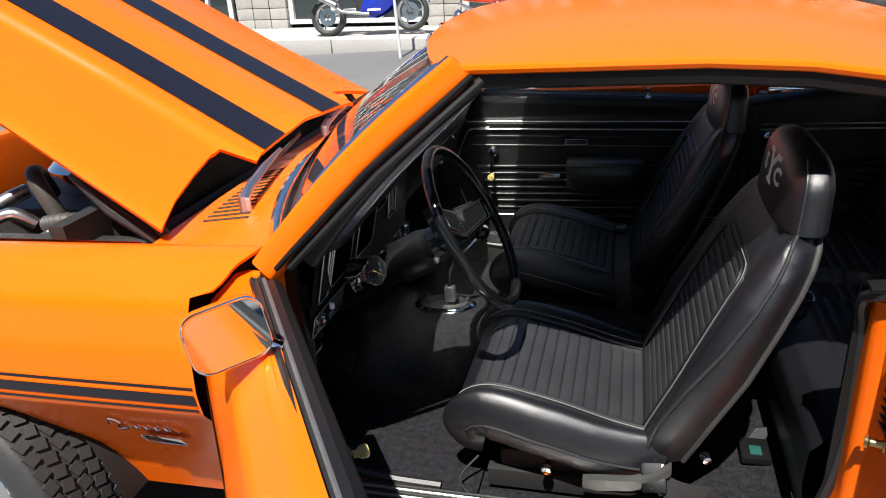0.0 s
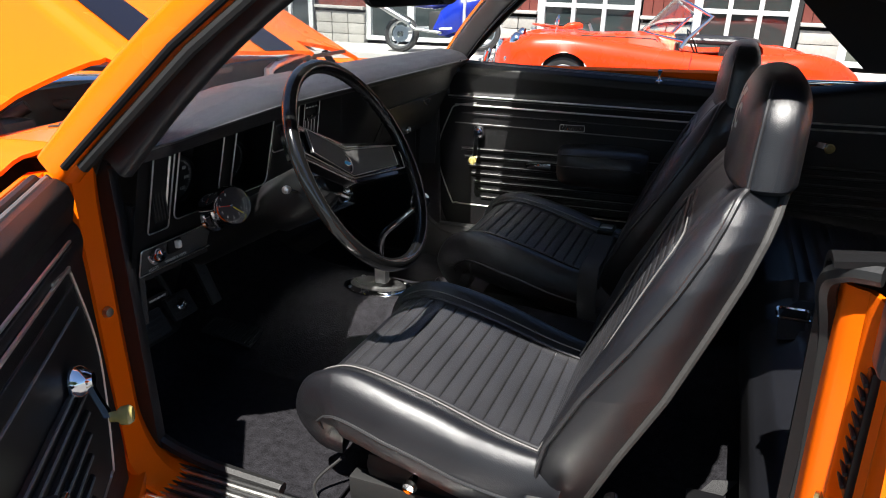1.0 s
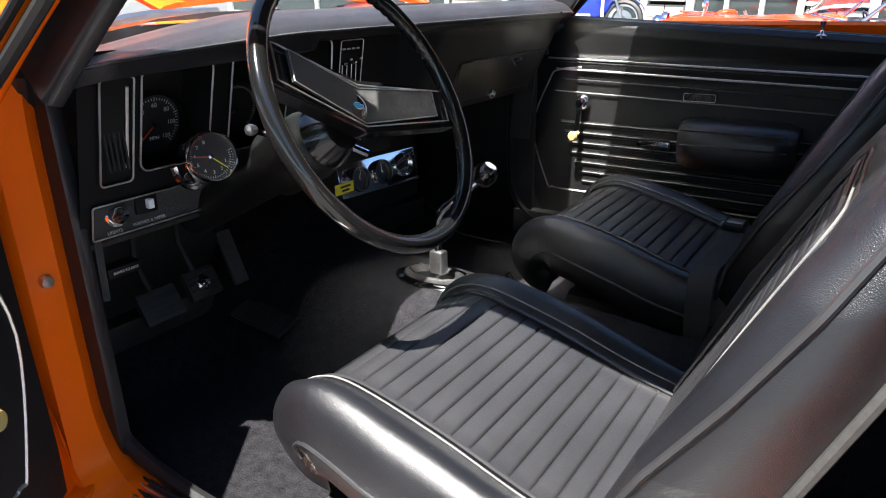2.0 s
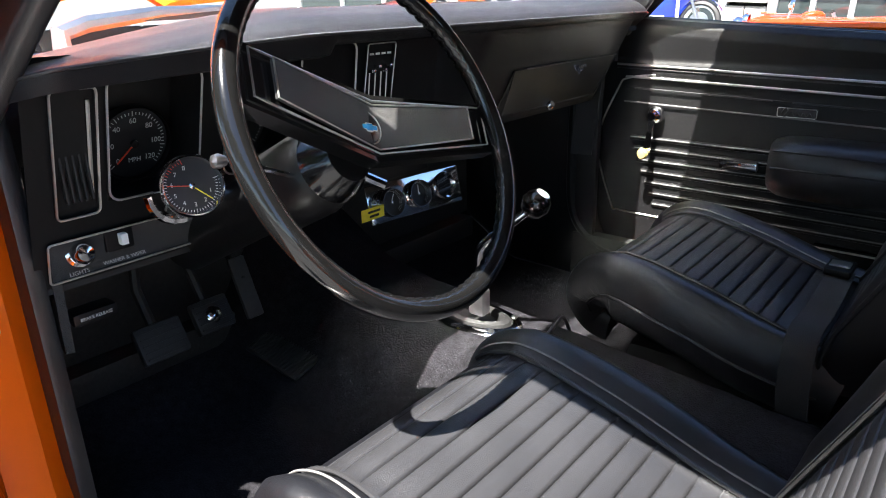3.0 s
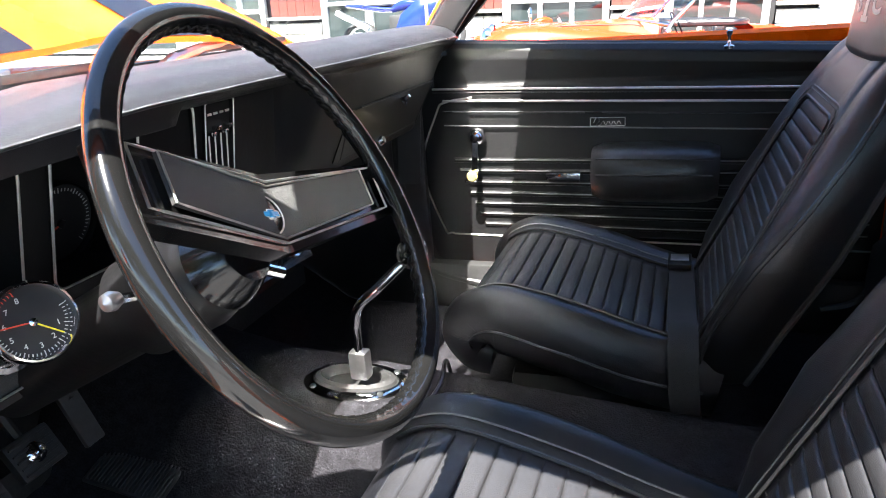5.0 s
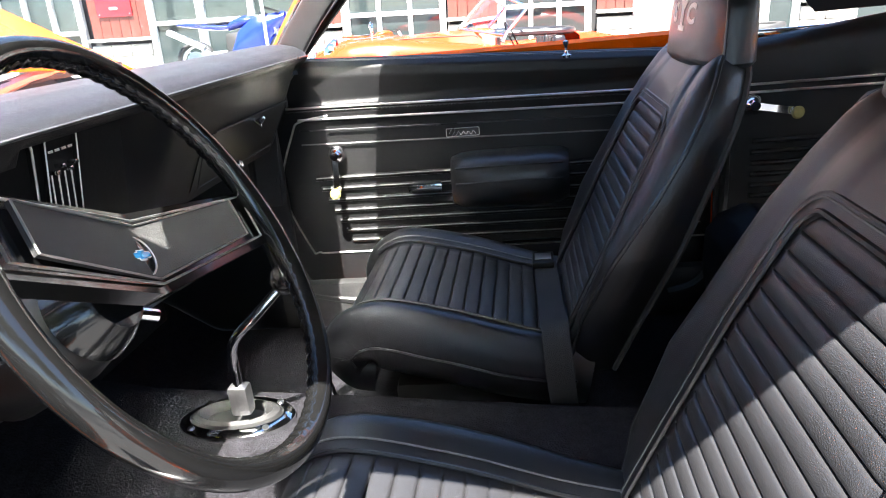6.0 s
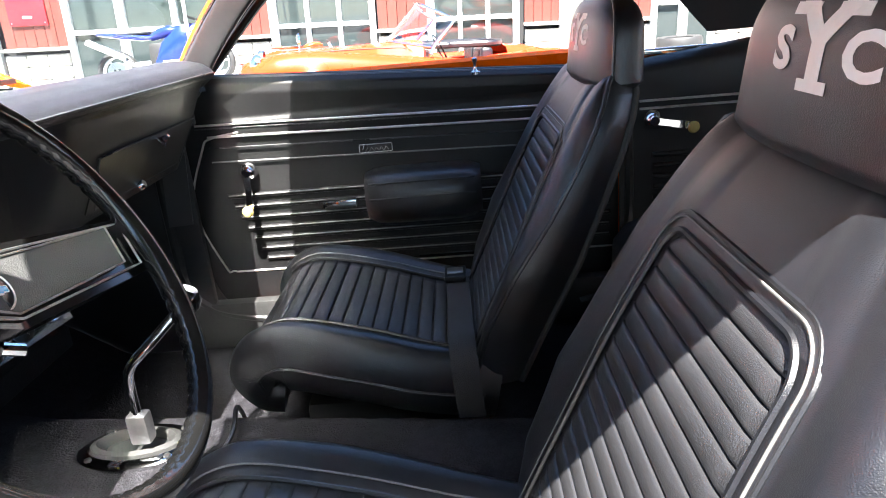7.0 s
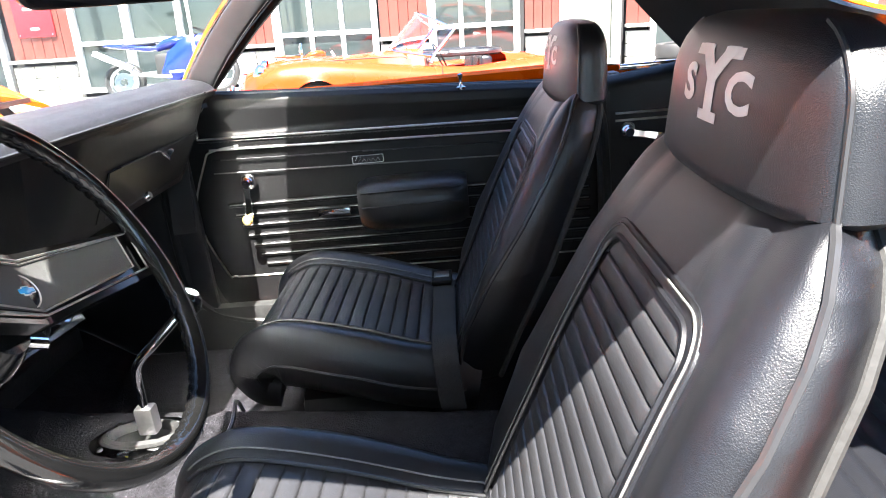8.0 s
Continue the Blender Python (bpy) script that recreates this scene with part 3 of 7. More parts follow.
# lock pillars; the passenger one is blacked so its gap looks dark to the camera
for sign in (-1, 1):
    bm = bmesh.new()
    surface(bm, lambda u, v: (at([(0, 0.755), (0.2, 0.758), (0.25, 0.775), (0.62, 0.800), (0.68, 0.797), (1, 0.838)], v)[0] - 0.10 * max(0, 0.22 - u), sign * at([(0, 0.652), (0.2, 0.685), (0.25, 0.695), (0.62, 0.755), (0.68, 0.765), (1, at([(0.30, 0.69), (0.45, 0.742), (0.60, 0.826), (0.665, 0.868), (0.715, 0.874), (0.80, 0.862), (0.89, 0.83)], 0.34 + 0.535 * u)[0])], v)[0], 0.34 + 0.535 * u), 18, 32, thick=0.008)
    jamb = part("lock_pillar", bm, ORANGE if sign < 0 else MATT_BLACK, coupe, "door jamb with striker and louvre, orange only on the driver side")
    jamb.location.x = 0.025
    bm = bmesh.new()
    tube(bm, smooth_path([(0.66, sign * 0.655, 0.345), (0.740, sign * 0.652, 0.385), (0.775, sign * 0.650, 0.55), (0.773, sign * 0.654, 0.78), (0.760, sign * 0.672, 0.865), (0.770, sign * 0.700, 0.893), (0.80, sign * 0.715, 0.898)], 6), 0.011, 8)
    part("door_seal", bm, SEAL, coupe, "black rubber door seal")
    lou = part("louvre", (lambda b: (box(b, (0.786, sign * 0.722, 0.728), (0.016, 0.042, 0.155), 0.004), b)[1])(bmesh.new()), PLASTIC, jamb, "black slotted vent")
    for k in range(9):
        bm = bmesh.new()
        box(bm, (0.776, sign * 0.722, 0.665 + 0.0155 * k), (0.004, 0.034, 0.005), 0.001)
        part("slat", bm, MATT_BLACK, lou)
    bm = bmesh.new()
    spun(bm, [(0, 0.03), (0.011, 0.03), (0.012, 0.025), (0.007, 0.022), (0.007, 0.004), (0.014, 0.003), (0.014, 0)], axes((0.784, sign * 0.735, 0.632), (-1, -sign * 0.3, 0)), 16)
    part("striker", bm, material("zinc_striker", (0.6, 0.45, 0.2), 0.3, metal=1.0), jamb, "zinc door striker")
    # window sill of the quarter window
    bm = bmesh.new()
    box(bm, (1.02, sign * 0.722, 0.922), (0.39, 0.016, 0.014), 0.004)
    part("window_moulding", bm, CHROME, coupe, "chrome window sill strip")
    bm = bmesh.new()
    box(bm, (0.815, sign * 0.752, 0.862), (0.03, 0.045, 0.10), 0.010)
    part("window_channel", bm, LIP, coupe, "grey rubber window channel")

# hinge pillars; black on the passenger side, where no orange should show in view
for sign in (-1, 1):
    bm = bmesh.new()
    prof = [(-0.25, 0.94), (-0.262, 0.86), (-0.264, 0.70), (-0.264, 0.55), (-0.258, 0.44), (-0.21, 0.368), (-0.10, 0.345)]
    rows = []
    for x, z in [(p.x, p.z) for p in smooth_path([(x, 0, z) for x, z in prof], 5)]:
        rows.append([(x - 0.012, sign * 0.754, z), (x, sign * 0.750, z), (x, sign * 0.735, z), (x, sign * 0.70, z), (x - 0.012, sign * 0.685, z), (x - 0.045, sign * 0.655, z)])
    quads(bm, rows)
    hp_ob = part("hinge_pillar", bm, ORANGE if sign < 0 else MATT_BLACK, coupe, angle=15)
    bm = bmesh.new()
    tube(bm, smooth_path([(-0.235, sign * 0.705, 0.945), (-0.30, sign * 0.678, 0.88), (-0.322, sign * 0.667, 0.78), (-0.325, sign * 0.664, 0.62), (-0.315, sign * 0.663, 0.47), (-0.262, sign * 0.663, 0.395), (-0.15, sign * 0.660, 0.362), (0.0, sign * 0.655, 0.350)], 6), 0.012, 8)
    part("door_seal", bm, SEAL, coupe, "black rubber door seal")
    bm = bmesh.new()
    spun(bm, [(0, 0.008), (0.008, 0.007), (0.010, 0)], axes((-0.263, sign * 0.720, 0.677), (1, 0, 0)), 8)
    part("bolt", bm, STEEL, hp_ob)
    # sill plate with ribs
    plate = part("sill_plate", (lambda b: (box(b, (0.24, sign * 0.712, 0.352), (0.98, 0.085, 0.008), 0.003), b)[1])(bmesh.new()), STEEL, coupe, "ribbed aluminium sill plate")
    for k in range(8):
        bm = bmesh.new()
        tube(bm, [(-0.24, sign * (0.676 + 0.0102 * k), 0.357), (0.72, sign * (0.676 + 0.0102 * k), 0.357)], 0.0028, 6)
        part("rib", bm, LINE if k % 2 else MATT_BLACK, plate)

# inner sill on the passenger side
bm = bmesh.new()
box(bm, (0.24, 0.672, 0.345), (1.10, 0.04, 0.125), 0.012)
part("sill_trim", bm, MATT_BLACK, coupe)
# wheels
def wheel(x, y, out):
    w = thing("wheel", "black tyre with raised white lettering on a chrome slotted rim", "wheel", group="wheels of the coupe")
    w.location = (x, y, 0.325)
    bm = bmesh.new()
    prof = [(0.205, 0.085), (0.23, 0.10), (0.28, 0.108), (0.315, 0.098), (0.329, 0.082), (0.3295, 0.079)]
    m = axes((0, 0, 0), (0, out, 0))
    spun(bm, prof + [(0.3295, -0.079), (0.329, -0.082), (0.315, -0.098), (0.28, -0.108), (0.23, -0.10), (0.205, -0.085)], m, 64)
    tyre = part("tyre", bm, RUBBER, w)
    for j, hgt in enumerate((-0.066, -0.033, 0.0, 0.033, 0.066)):
        bm = bmesh.new()
        n = 56
        for k in range(n):
            turn = Matrix.Rotation(2 * math.pi * (k + 0.5 * (j % 2)) / n, 4, 'Z') @ Matrix.Translation((0.330, 0, hgt)) @ Matrix.Rotation(0.3 * (-1) ** j, 4, 'X')
            box(bm, (0, 0, 0), (0.014, 0.0285, 0.025), 0, m @ turn)
        part("tread_band", bm, RUBBER, tyre, "worn grooved tread")
    for a0 in (0, 180):
        for k in range(9):
            a = radians(a0 + 8 * k)
            bm = bmesh.new()
            box(bm, (0, 0, 0), (0.030, 0.014, 0.004), 0.001, m @ Matrix.Rotation(a, 4, 'Z') @ Matrix.Translation((0.262, 0, 0.1085)) @ Matrix.Rotation(radians(90), 4, 'Z'))
            part("lettering_bar", bm, WHITE_PRINT, tyre, "raised white lettering")
    bm = bmesh.new()
    spun(bm, [(0.205, 0.085), (0.20, 0.092), (0.185, 0.075), (0.175, 0.03), (0.10, 0.055), (0.075, 0.075), (0.045, 0.085), (0.04, 0.10), (0, 0.103)], m, 48)
    rim = part("rim", bm, CHROME, w, "chrome rim")
    for k in range(5):
        a = radians(72 * k)
        bm = bmesh.new()
        box(bm, (0, 0, 0), (0.07, 0.045, 0.02), 0.01, m @ Matrix.Rotation(a, 4, 'Z') @ Matrix.Translation((0.14, 0, 0.043)))
        part("slot", bm, MATT_BLACK, rim)
        bm = bmesh.new()
        spun(bm, [(0, 0.095), (0.008, 0.093), (0.010, 0.07)], m @ Matrix.Rotation(a + 0.6, 4, 'Z') @ Matrix.Translation((0.058, 0, 0)), 8)
        part("nut", bm, CHROME, rim)
    return w


# the front pair is steered
for y in (-0.765, 0.765):
    wheel(-1.12, y, math.copysign(1, y)).rotation_euler.z = radians(-11)
wheel(1.63, -0.765, -1)
wheel(1.63, 0.765, 1)
# wheel houses
for sign in (-1, 1):
    for ax in (-1.12, 1.63):
        bm = bmesh.new()
        n = 20
        surface(bm, lambda u, v: (ax + 0.372 * math.cos(math.pi * u), sign * (0.60 + 0.19 * v), 0.30 + 0.372 * math.sin(math.pi * u)), n, 3)
        part("wheel_house", bm, MATT_BLACK, coupe)

# ---- bucket seats ----
CUSH = [(0.0, 0.0752, 0.412), (0.06, 0.0357, 0.425), (0.16, 0.0082, 0.475), (0.26, 0.0250, 0.524), (0.34, 0.0625, 0.554), (0.42, 0.1182, 0.561), (0.6, 0.235, 0.534), (0.8, 0.3572, 0.495), (1.0, 0.47, 0.47)]
BACK = [(0.0, 0.405, 0.43), (0.10, 0.425, 0.49), (0.35, 0.485, 0.62), (0.55, 0.535, 0.73), (0.74, 0.588, 0.835), (0.86, 0.628, 0.90), (0.94, 0.668, 0.938), (1.0, 0.72, 0.948)]


SEAM_ROWS = [(0, 0.428, 0.44, 0.198), (0.1, 0.434, 0.49, 0.210), (0.2, 0.448, 0.545, 0.222), (0.4, 0.497, 0.645, 0.240), (0.55, 0.556, 0.735, 0.242), (0.7, 0.602, 0.812, 0.234), (0.8, 0.631, 0.866, 0.220), (0.88, 0.646, 0.900, 0.207), (0.95, 0.658, 0.930, 0.187), (1.0, 0.675, 0.944, 0.150)]
EDGE_ROWS = [(0, 0.500, 0.43, 0.182), (0.2, 0.540, 0.53, 0.204), (0.4, 0.600, 0.655, 0.214), (0.55, 0.644, 0.762, 0.210), (0.7, 0.674, 0.835, 0.200), (0.82, 0.690, 0.880, 0.188), (0.92, 0.699, 0.908, 0.170), (1.0, 0.706, 0.930, 0.135)]


def curve_of(rows):
    pts = smooth_path([(r[1], 0, r[2]) for r in rows], 12)
    ls = [0.0]
    for a, b in zip(pts, pts[1:]):
        ls.append(ls[-1] + (b - a).length)
    return pts, ls


def along(curve, s):
    """Point and outward normal at length s of a side profile."""
    pts, ls = curve
    s = max(0, min(ls[-1] - 1e-6, s))
    for i in range(len(pts) - 1):
        if s <= ls[i + 1]:
            f = (s - ls[i]) / (ls[i + 1] - ls[i])
            a, b = pts[max(i - 1, 0)], pts[min(i + 2, len(pts) - 1)]
            d = (b - a).normalized()
            return pts[i].lerp(pts[i + 1], f), Vector((-d.z, 0, d.x))
    return pts[-1], Vector((0, 0, 1))


CC, BC = curve_of(CUSH), curve_of(BACK)


def pleat(s, s0, s1, n):
    """Height of the padded pleats, sewn down between them."""
    if s <= s0 or s >= s1:
        return 0.0
    f = (s - s0) / (s1 - s0) * n % 1.0
    return 0.0054 * (1 - abs(2 * f - 1) ** 9.0) - 0.001


def pleat_steps(a, b, end, n, before, after):
    """Steps from 0 to end that are fine beside each of the n sewn lines from a to b."""
    out = [a * i / before for i in range(before)]
    for k in range(n):
        out += [a + (b - a) * (k + f) / n for f in (0, 0.035, 0.08, 0.18, 0.5, 0.82, 0.92, 0.965)]
    return out + [b + (end - b) * i / after for i in range(after + 1)]


def padded(curve, halfs, panel, s_pleat, n_pleat, section, ns, flip=1, end_round=0.0):
    """Rows of points of an upholstered body with a pleated centre panel."""
    rows = []
    L = curve[1][-1]
    for s in ns:
        p, nrm = along(curve, s)
        nrm = nrm * flip
        w, pw = at(halfs, s / L)[0], at(panel, s / L)[0]
        inside = s_pleat[0] < s < s_pleat[1]
        row = []
        for q in section:
            if q[0] == 'p':
                y = pw * q[1]
                d = pleat(s, *s_pleat, n_pleat) * (1 if abs(q[1]) < 0.97 else 0.2) - (0.003 if inside else 0)
            else:
                y = (pw + (w - pw) * q[1]) * (1 if q[3] > 0 else -1)
                d = q[2] * (1 if q[2] > 0 else min(1.0, 0.40 + 0.60 * s / L / 0.28))
            row.append(p + nrm * d + Vector((0, y, 0)))
        rows.append(row)
    return rows


SIDE_C = [(0.06, 0.002), (0.2, 0.007), (0.4, 0.015), (0.58, 0.020), (0.74, 0.015), (0.87, -0.003), (0.96, -0.026), (1.0, -0.051), (0.985, -0.070), (0.92, -0.088), (0.78, -0.101), (0.50, -0.108)]
SIDE_B = [(0.06, 0.002), (0.2, 0.010), (0.4, 0.017), (0.55, 0.014), (0.70, 0.003), (0.84, -0.017), (0.94, -0.038), (0.99, -0.058), (1.0, -0.074), (0.985, -0.090)]


def section(side):
    left = [('b', f, d, -1) for f, d in reversed(side)]
    right = [('b', f, d, 1) for f, d in side]
    mid = [('p', -1 + k / 6) for k in range(13)]
    return left + mid + right


REST_Z, REST_H = 0.938, 0.126


def rest_size(t):
    """Half width, half depth and middle of the headrest at t of its height."""
    cap = max(0, (t - 0.5) / 0.5)
    sh = math.sqrt(max(0.0, 1 - cap ** 2.4))
    return (0.180 - 0.014 * t) * (0.5 + 0.5 * sh), 0.041 * (0.35 + 0.65 * sh) * (1 + 0.12 * (1 - t)), 0.678 + 0.010 * t


def two_tone(ob, inside):
    """Gives the faces that lie inside the sewn field the woven vinyl."""
    ob.data.materials.append(PLEAT)
    for f in ob.data.polygons:
        if inside(f.index):
            f.material_index = 1


def bucket_seat(name, label):
    seat = thing(name, label, "car seat", group="front seats")
    bm = bmesh.new()
    L = CC[1][-1]
    s0, s1 = L * 0.315, L * 0.93
    wide = [(0, 0.190), (0.2, 0.215), (0.36, 0.232), (0.55, 0.243), (0.75, 0.240), (0.9, 0.226), (1, 0.212)]
    steps = pleat_steps(s0, s1, L, 14, 70, 14)
    rows = padded(CC, wide, [(0, 0.155), (1, 0.150)], (s0, s1), 14, section(SIDE_C), steps)
    quads(bm, rows)
    cushion = part("cushion", bm, VINYL, seat, "pleated black vinyl cushion", angle=60)
    two_tone(cushion, lambda k: 12 <= k % 36 < 24 and k // 36 < len(steps) and s0 <= steps[k // 36] < s1)
    for sg in (-1, 1):
        for off in (0.0, 0.016):
            bm = bmesh.new()
            pts = []
            for k in range(60):
                p, nr = along(CC, L * (0.27 + 0.69 * k / 59))
                pts.append(p + nr * (0.004 + off * 0.45) + Vector((0, sg * (0.1535 + off), 0)))
            tube(bm, pts, 0.0030 if off == 0 else 0.0014, 6)
            part("piping", bm, PIPING if off == 0 else STITCH, cushion)
    # seams along the sides and across the front
    for sg in (-1, 1):
        line = []
        for k in range(50):
            f = 0.10 + 0.86 * k / 49
            p, nr = along(CC, L * f)
            line.append(p + nr * -0.051 * min(1.0, 0.40 + 0.60 * f / 0.28) + Vector((0, sg * (at(wide, f)[0] + 0.001), 0)))
        bm = bmesh.new()
        tube(bm, line, 0.003, 6)
        part("piping", bm, PIPING, cushion)
    bm = bmesh.new()
    line = []
    for k in range(41):
        q = k / 20 - 1
        f = 0.035 + 0.055 * max(0, (abs(q) - 0.75) / 0.25) ** 2
        p, nr = along(CC, L * f)
        line.append(p + nr * (0.006 + 0.010 * (1 - abs(q)) - 0.068 * max(0, (abs(q) - 0.72) / 0.28) ** 1.6) + Vector((0, q * (at(wide, f)[0] + 0.001), 0)))
    tube(bm, line, 0.003, 6)
    part("piping", bm, PIPING, cushion)
    # base below the cushion
    bm = bmesh.new()
    box(bm, (0.275, 0, 0.372), (0.34, 0.34, 0.06), 0.025)
    part("base", bm, MATT_BLACK, seat)
    for sg in (-1, 1):
        bm = bmesh.new()
        box(bm, (0.26, sg * 0.165, 0.325), (0.36, 0.03, 0.05), 0.004)
        part("rail", bm, MATT_BLACK, seat)
    # backrest: pleated panel, full bolsters out to a seam, sides back to an edge
    LB = BC[1][-1]
    fs = pleat_steps(0.115, 0.717, 1.0, 17, 18, 48)
    nf = len(fs) - 1

    def panel_half(f):
        return at([(0, 0.172), (0.3, 0.172), (0.5, 0.166), (0.74, 0.150), (1, 0.106)], f)[0]

    def seam_at(f, sg):
        x, z, y = at(SEAM_ROWS, f)
        return Vector((x, sg * y, z))

    def edge_at(f, sg):
        x, z, y = at(EDGE_ROWS, f)
        return Vector((x, sg * y, z))

    def inner_half(f):
        """Half width of the pleated field at f, with rounded upper corners."""
        w = panel_half(f) - 0.022
        if f > 0.675:
            w -= 0.028 * (1 - math.sqrt(max(0, 1 - min(1, (f - 0.675) / 0.042) ** 2)))
        return w
    rows = []
    for i in range(nf + 1):
        f = fs[i]
        p, nr = along(BC, LB * f)
        pw = panel_half(f)
        wi = inner_half(f)
        field = 0.115 < f < 0.717
        ph = ((f - 0.115) / (0.717 - 0.115) * 17) % 1.0
        puff = 0.0052 * (1 - abs(2 * ph - 1) ** 9)
        half = []
        for k in range(9):
            y = wi * k / 8
            e = 1 - max(0.0, k / 8 - 0.9) * 10
            half.append(p + nr * ((puff * max(0.15, e) - 0.003) if field else 0.002) + Vector((0, y, 0)))
        half.append(p + nr * 0.0035 + Vector((0, wi + 0.006, 0)))
        half.append(p + nr * 0.0035 + Vector((0, pw - 0.003, 0)))
        half.append(p + nr * 0.001 + Vector((0, pw, 0)))
        a, b, c = Vector((p.x, pw + 0.003, p.z)), seam_at(f, 1), edge_at(f, 1)
        d1, yv = (b - a).length, Vector((0, 1, 0))
        swell = at([(0, 0.5), (0.2, 0.9), (0.7, 1.0), (0.9, 0.7), (1, 0.3)], f)[0]
        q1 = a + (yv * 0.42 + nr * 0.10 * swell) * d1
        q2 = b + (nr * 0.50 * swell - yv * 0.12) * d1
        for k in range(1, 9):
            u = k / 8
            half.append(a * (1 - u) ** 3 + q1 * (3 * u * (1 - u) ** 2) + q2 * (3 * u * u * (1 - u)) + b * u ** 3)
        for k in range(1, 8):
            u = k / 7
            half.append(b.lerp(c, u) + Vector((-0.25, 1, 0.1)).normalized() * at([(0, 0.012), (0.3, 0.016), (0.8, 0.012), (1, 0.004)], f)[0] * math.sin(math.pi * u))
        half.append(c + Vector((-0.004, -0.012, 0.002)))
        half.append(c + Vector((0.002, -0.05, 0)))
        half.append(Vector((c.x + 0.012, 0.0, c.z)))
        rows.append([Vector((q.x, -q.y, q.z)) for q in reversed(half[1:])] + half)
    bm = bmesh.new()
    quads(bm, rows, caps=False)
    bm.faces.new([v for v in bm.verts][:len(rows[0])])
    bm.verts.ensure_lookup_table()
    bm.faces.new(bm.verts[-len(rows[0]):])
    back = part("backrest", bm, VINYL, seat, "pleated black vinyl backrest", angle=60)
    two_tone(back, lambda k: k // 58 < nf and 21 <= k % 58 < 37 and 0.115 <= fs[k // 58] < 0.716)
    rear = []
    for i in range(25):
        f = 0.02 + 0.96 * i / 24
        c = edge_at(f, 1)
        rear.append([Vector((c.x + 0.006 + 0.016 * math.cos(math.pi * k / 20), c.y * 0.99 * k / 10, c.z - 0.003)) for k in range(-10, 11)])
    bm = bmesh.new()
    quads(bm, rear)
    part("back_panel", bm, MAT_RUBBER, seat, "grey-black moulded back panel")
    for sg in (-1, 1):
        bm = bmesh.new()
        tube(bm, [seam_at(0.01 + 0.97 * k / 69, sg) + Vector((-0.003, sg * 0.003, 0.001)) for k in range(70)], 0.0038, 6)
        part("piping", bm, PIPING, back)
        bm = bmesh.new()
        tube(bm, [edge_at(0.0 + 0.99 * k / 59, sg) + Vector((0.001, sg * 0.001, 0)) for k in range(60)], 0.006, 8)
        part("edge_bead", bm, MAT_RUBBER, back, "dull grey edge bead")
    # bead and stitching round the pleated field
    for off, rad, mt, lift in ((0.003, 0.0032, VINYL, 0.0035), (0.016, 0.0012, STITCH, 0.0045), (0.0215, 0.0024, VINYL, 0.002)):
        ftop = 0.717 + off * 1.55
        f1, n = ftop - 0.048 - off, 10
        wide = lambda f: panel_half(f) - 0.022 + off
        ring = [(0.10 + (f1 - 0.10) * k / 40, wide(0.10 + (f1 - 0.10) * k / 40)) for k in range(41)]
        ytop, r = ring[-1][1], 0.028 + off * 0.6
        ring += [(f1 + (ftop - f1) * math.sin(math.pi / 2 * k / n), ytop - 0.003 * k / n - r * (1 - math.cos(math.pi / 2 * k / n))) for k in range(1, n + 1)]
        ye = ring[-1][1]
        ring += [(ftop, ye * (1 - k / 8)) for k in range(1, 9)]
        pts = []
        for f, y in ring + [(f, -y) for f, y in reversed(ring[:-1])]:
            p, nr = along(BC, LB * f)
            pts.append(p + nr * lift + Vector((0, y, 0)))
        bm = bmesh.new()
        tube(bm, pts, rad, 6)
        part("piping", bm, mt, back)
    # headrest
    bm = bmesh.new()
    rows = []
    for k in range(25):
        t = k / 24
        hw, hd, cx = rest_size(t)
        ring = []
        for a in range(96):
            an = 2 * math.pi * a / 96
            an += 0.10 * math.sin(4 * an)
            c, sn = math.cos(an), math.sin(an)
            y = hw * math.copysign(abs(sn) ** 0.5, sn)
            x = cx + hd * math.copysign(abs(c) ** 0.55, c)
            if c < 0:
                x += 0.35 * y * y
            ring.append((x, y, REST_Z + REST_H * t))
        rows.append(ring)
    rows.insert(0, [(0.681 + (x - 0.681) * 0.9, y * 0.93, REST_Z - 0.008) for x, y, z in rows[0]])
    quads(bm, rows, closed=True, caps=True)
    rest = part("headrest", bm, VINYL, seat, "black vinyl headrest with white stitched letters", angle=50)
    for sg in (-1, 1):
        bm = bmesh.new()
        line = []
        for k in range(1, 25):
            p = Vector(rows[k][28 if sg > 0 else 68])
            line.append(p + Vector((-0.001, sg * 0.001, 0)))
        tube(bm, line, 0.0022, 6)
        part("piping", bm, PIPING, rest)
    bm = bmesh.new()
    tube(bm, [(0.690, 0.05, 0.90), (0.688, 0.05, 0.935)], 0.008, 8)
    tube(bm, [(0.690, -0.05, 0.90), (0.688, -0.05, 0.935)], 0.008, 8)
    part("headrest_post", bm, CHROME, seat)
    return seat, rest, rows


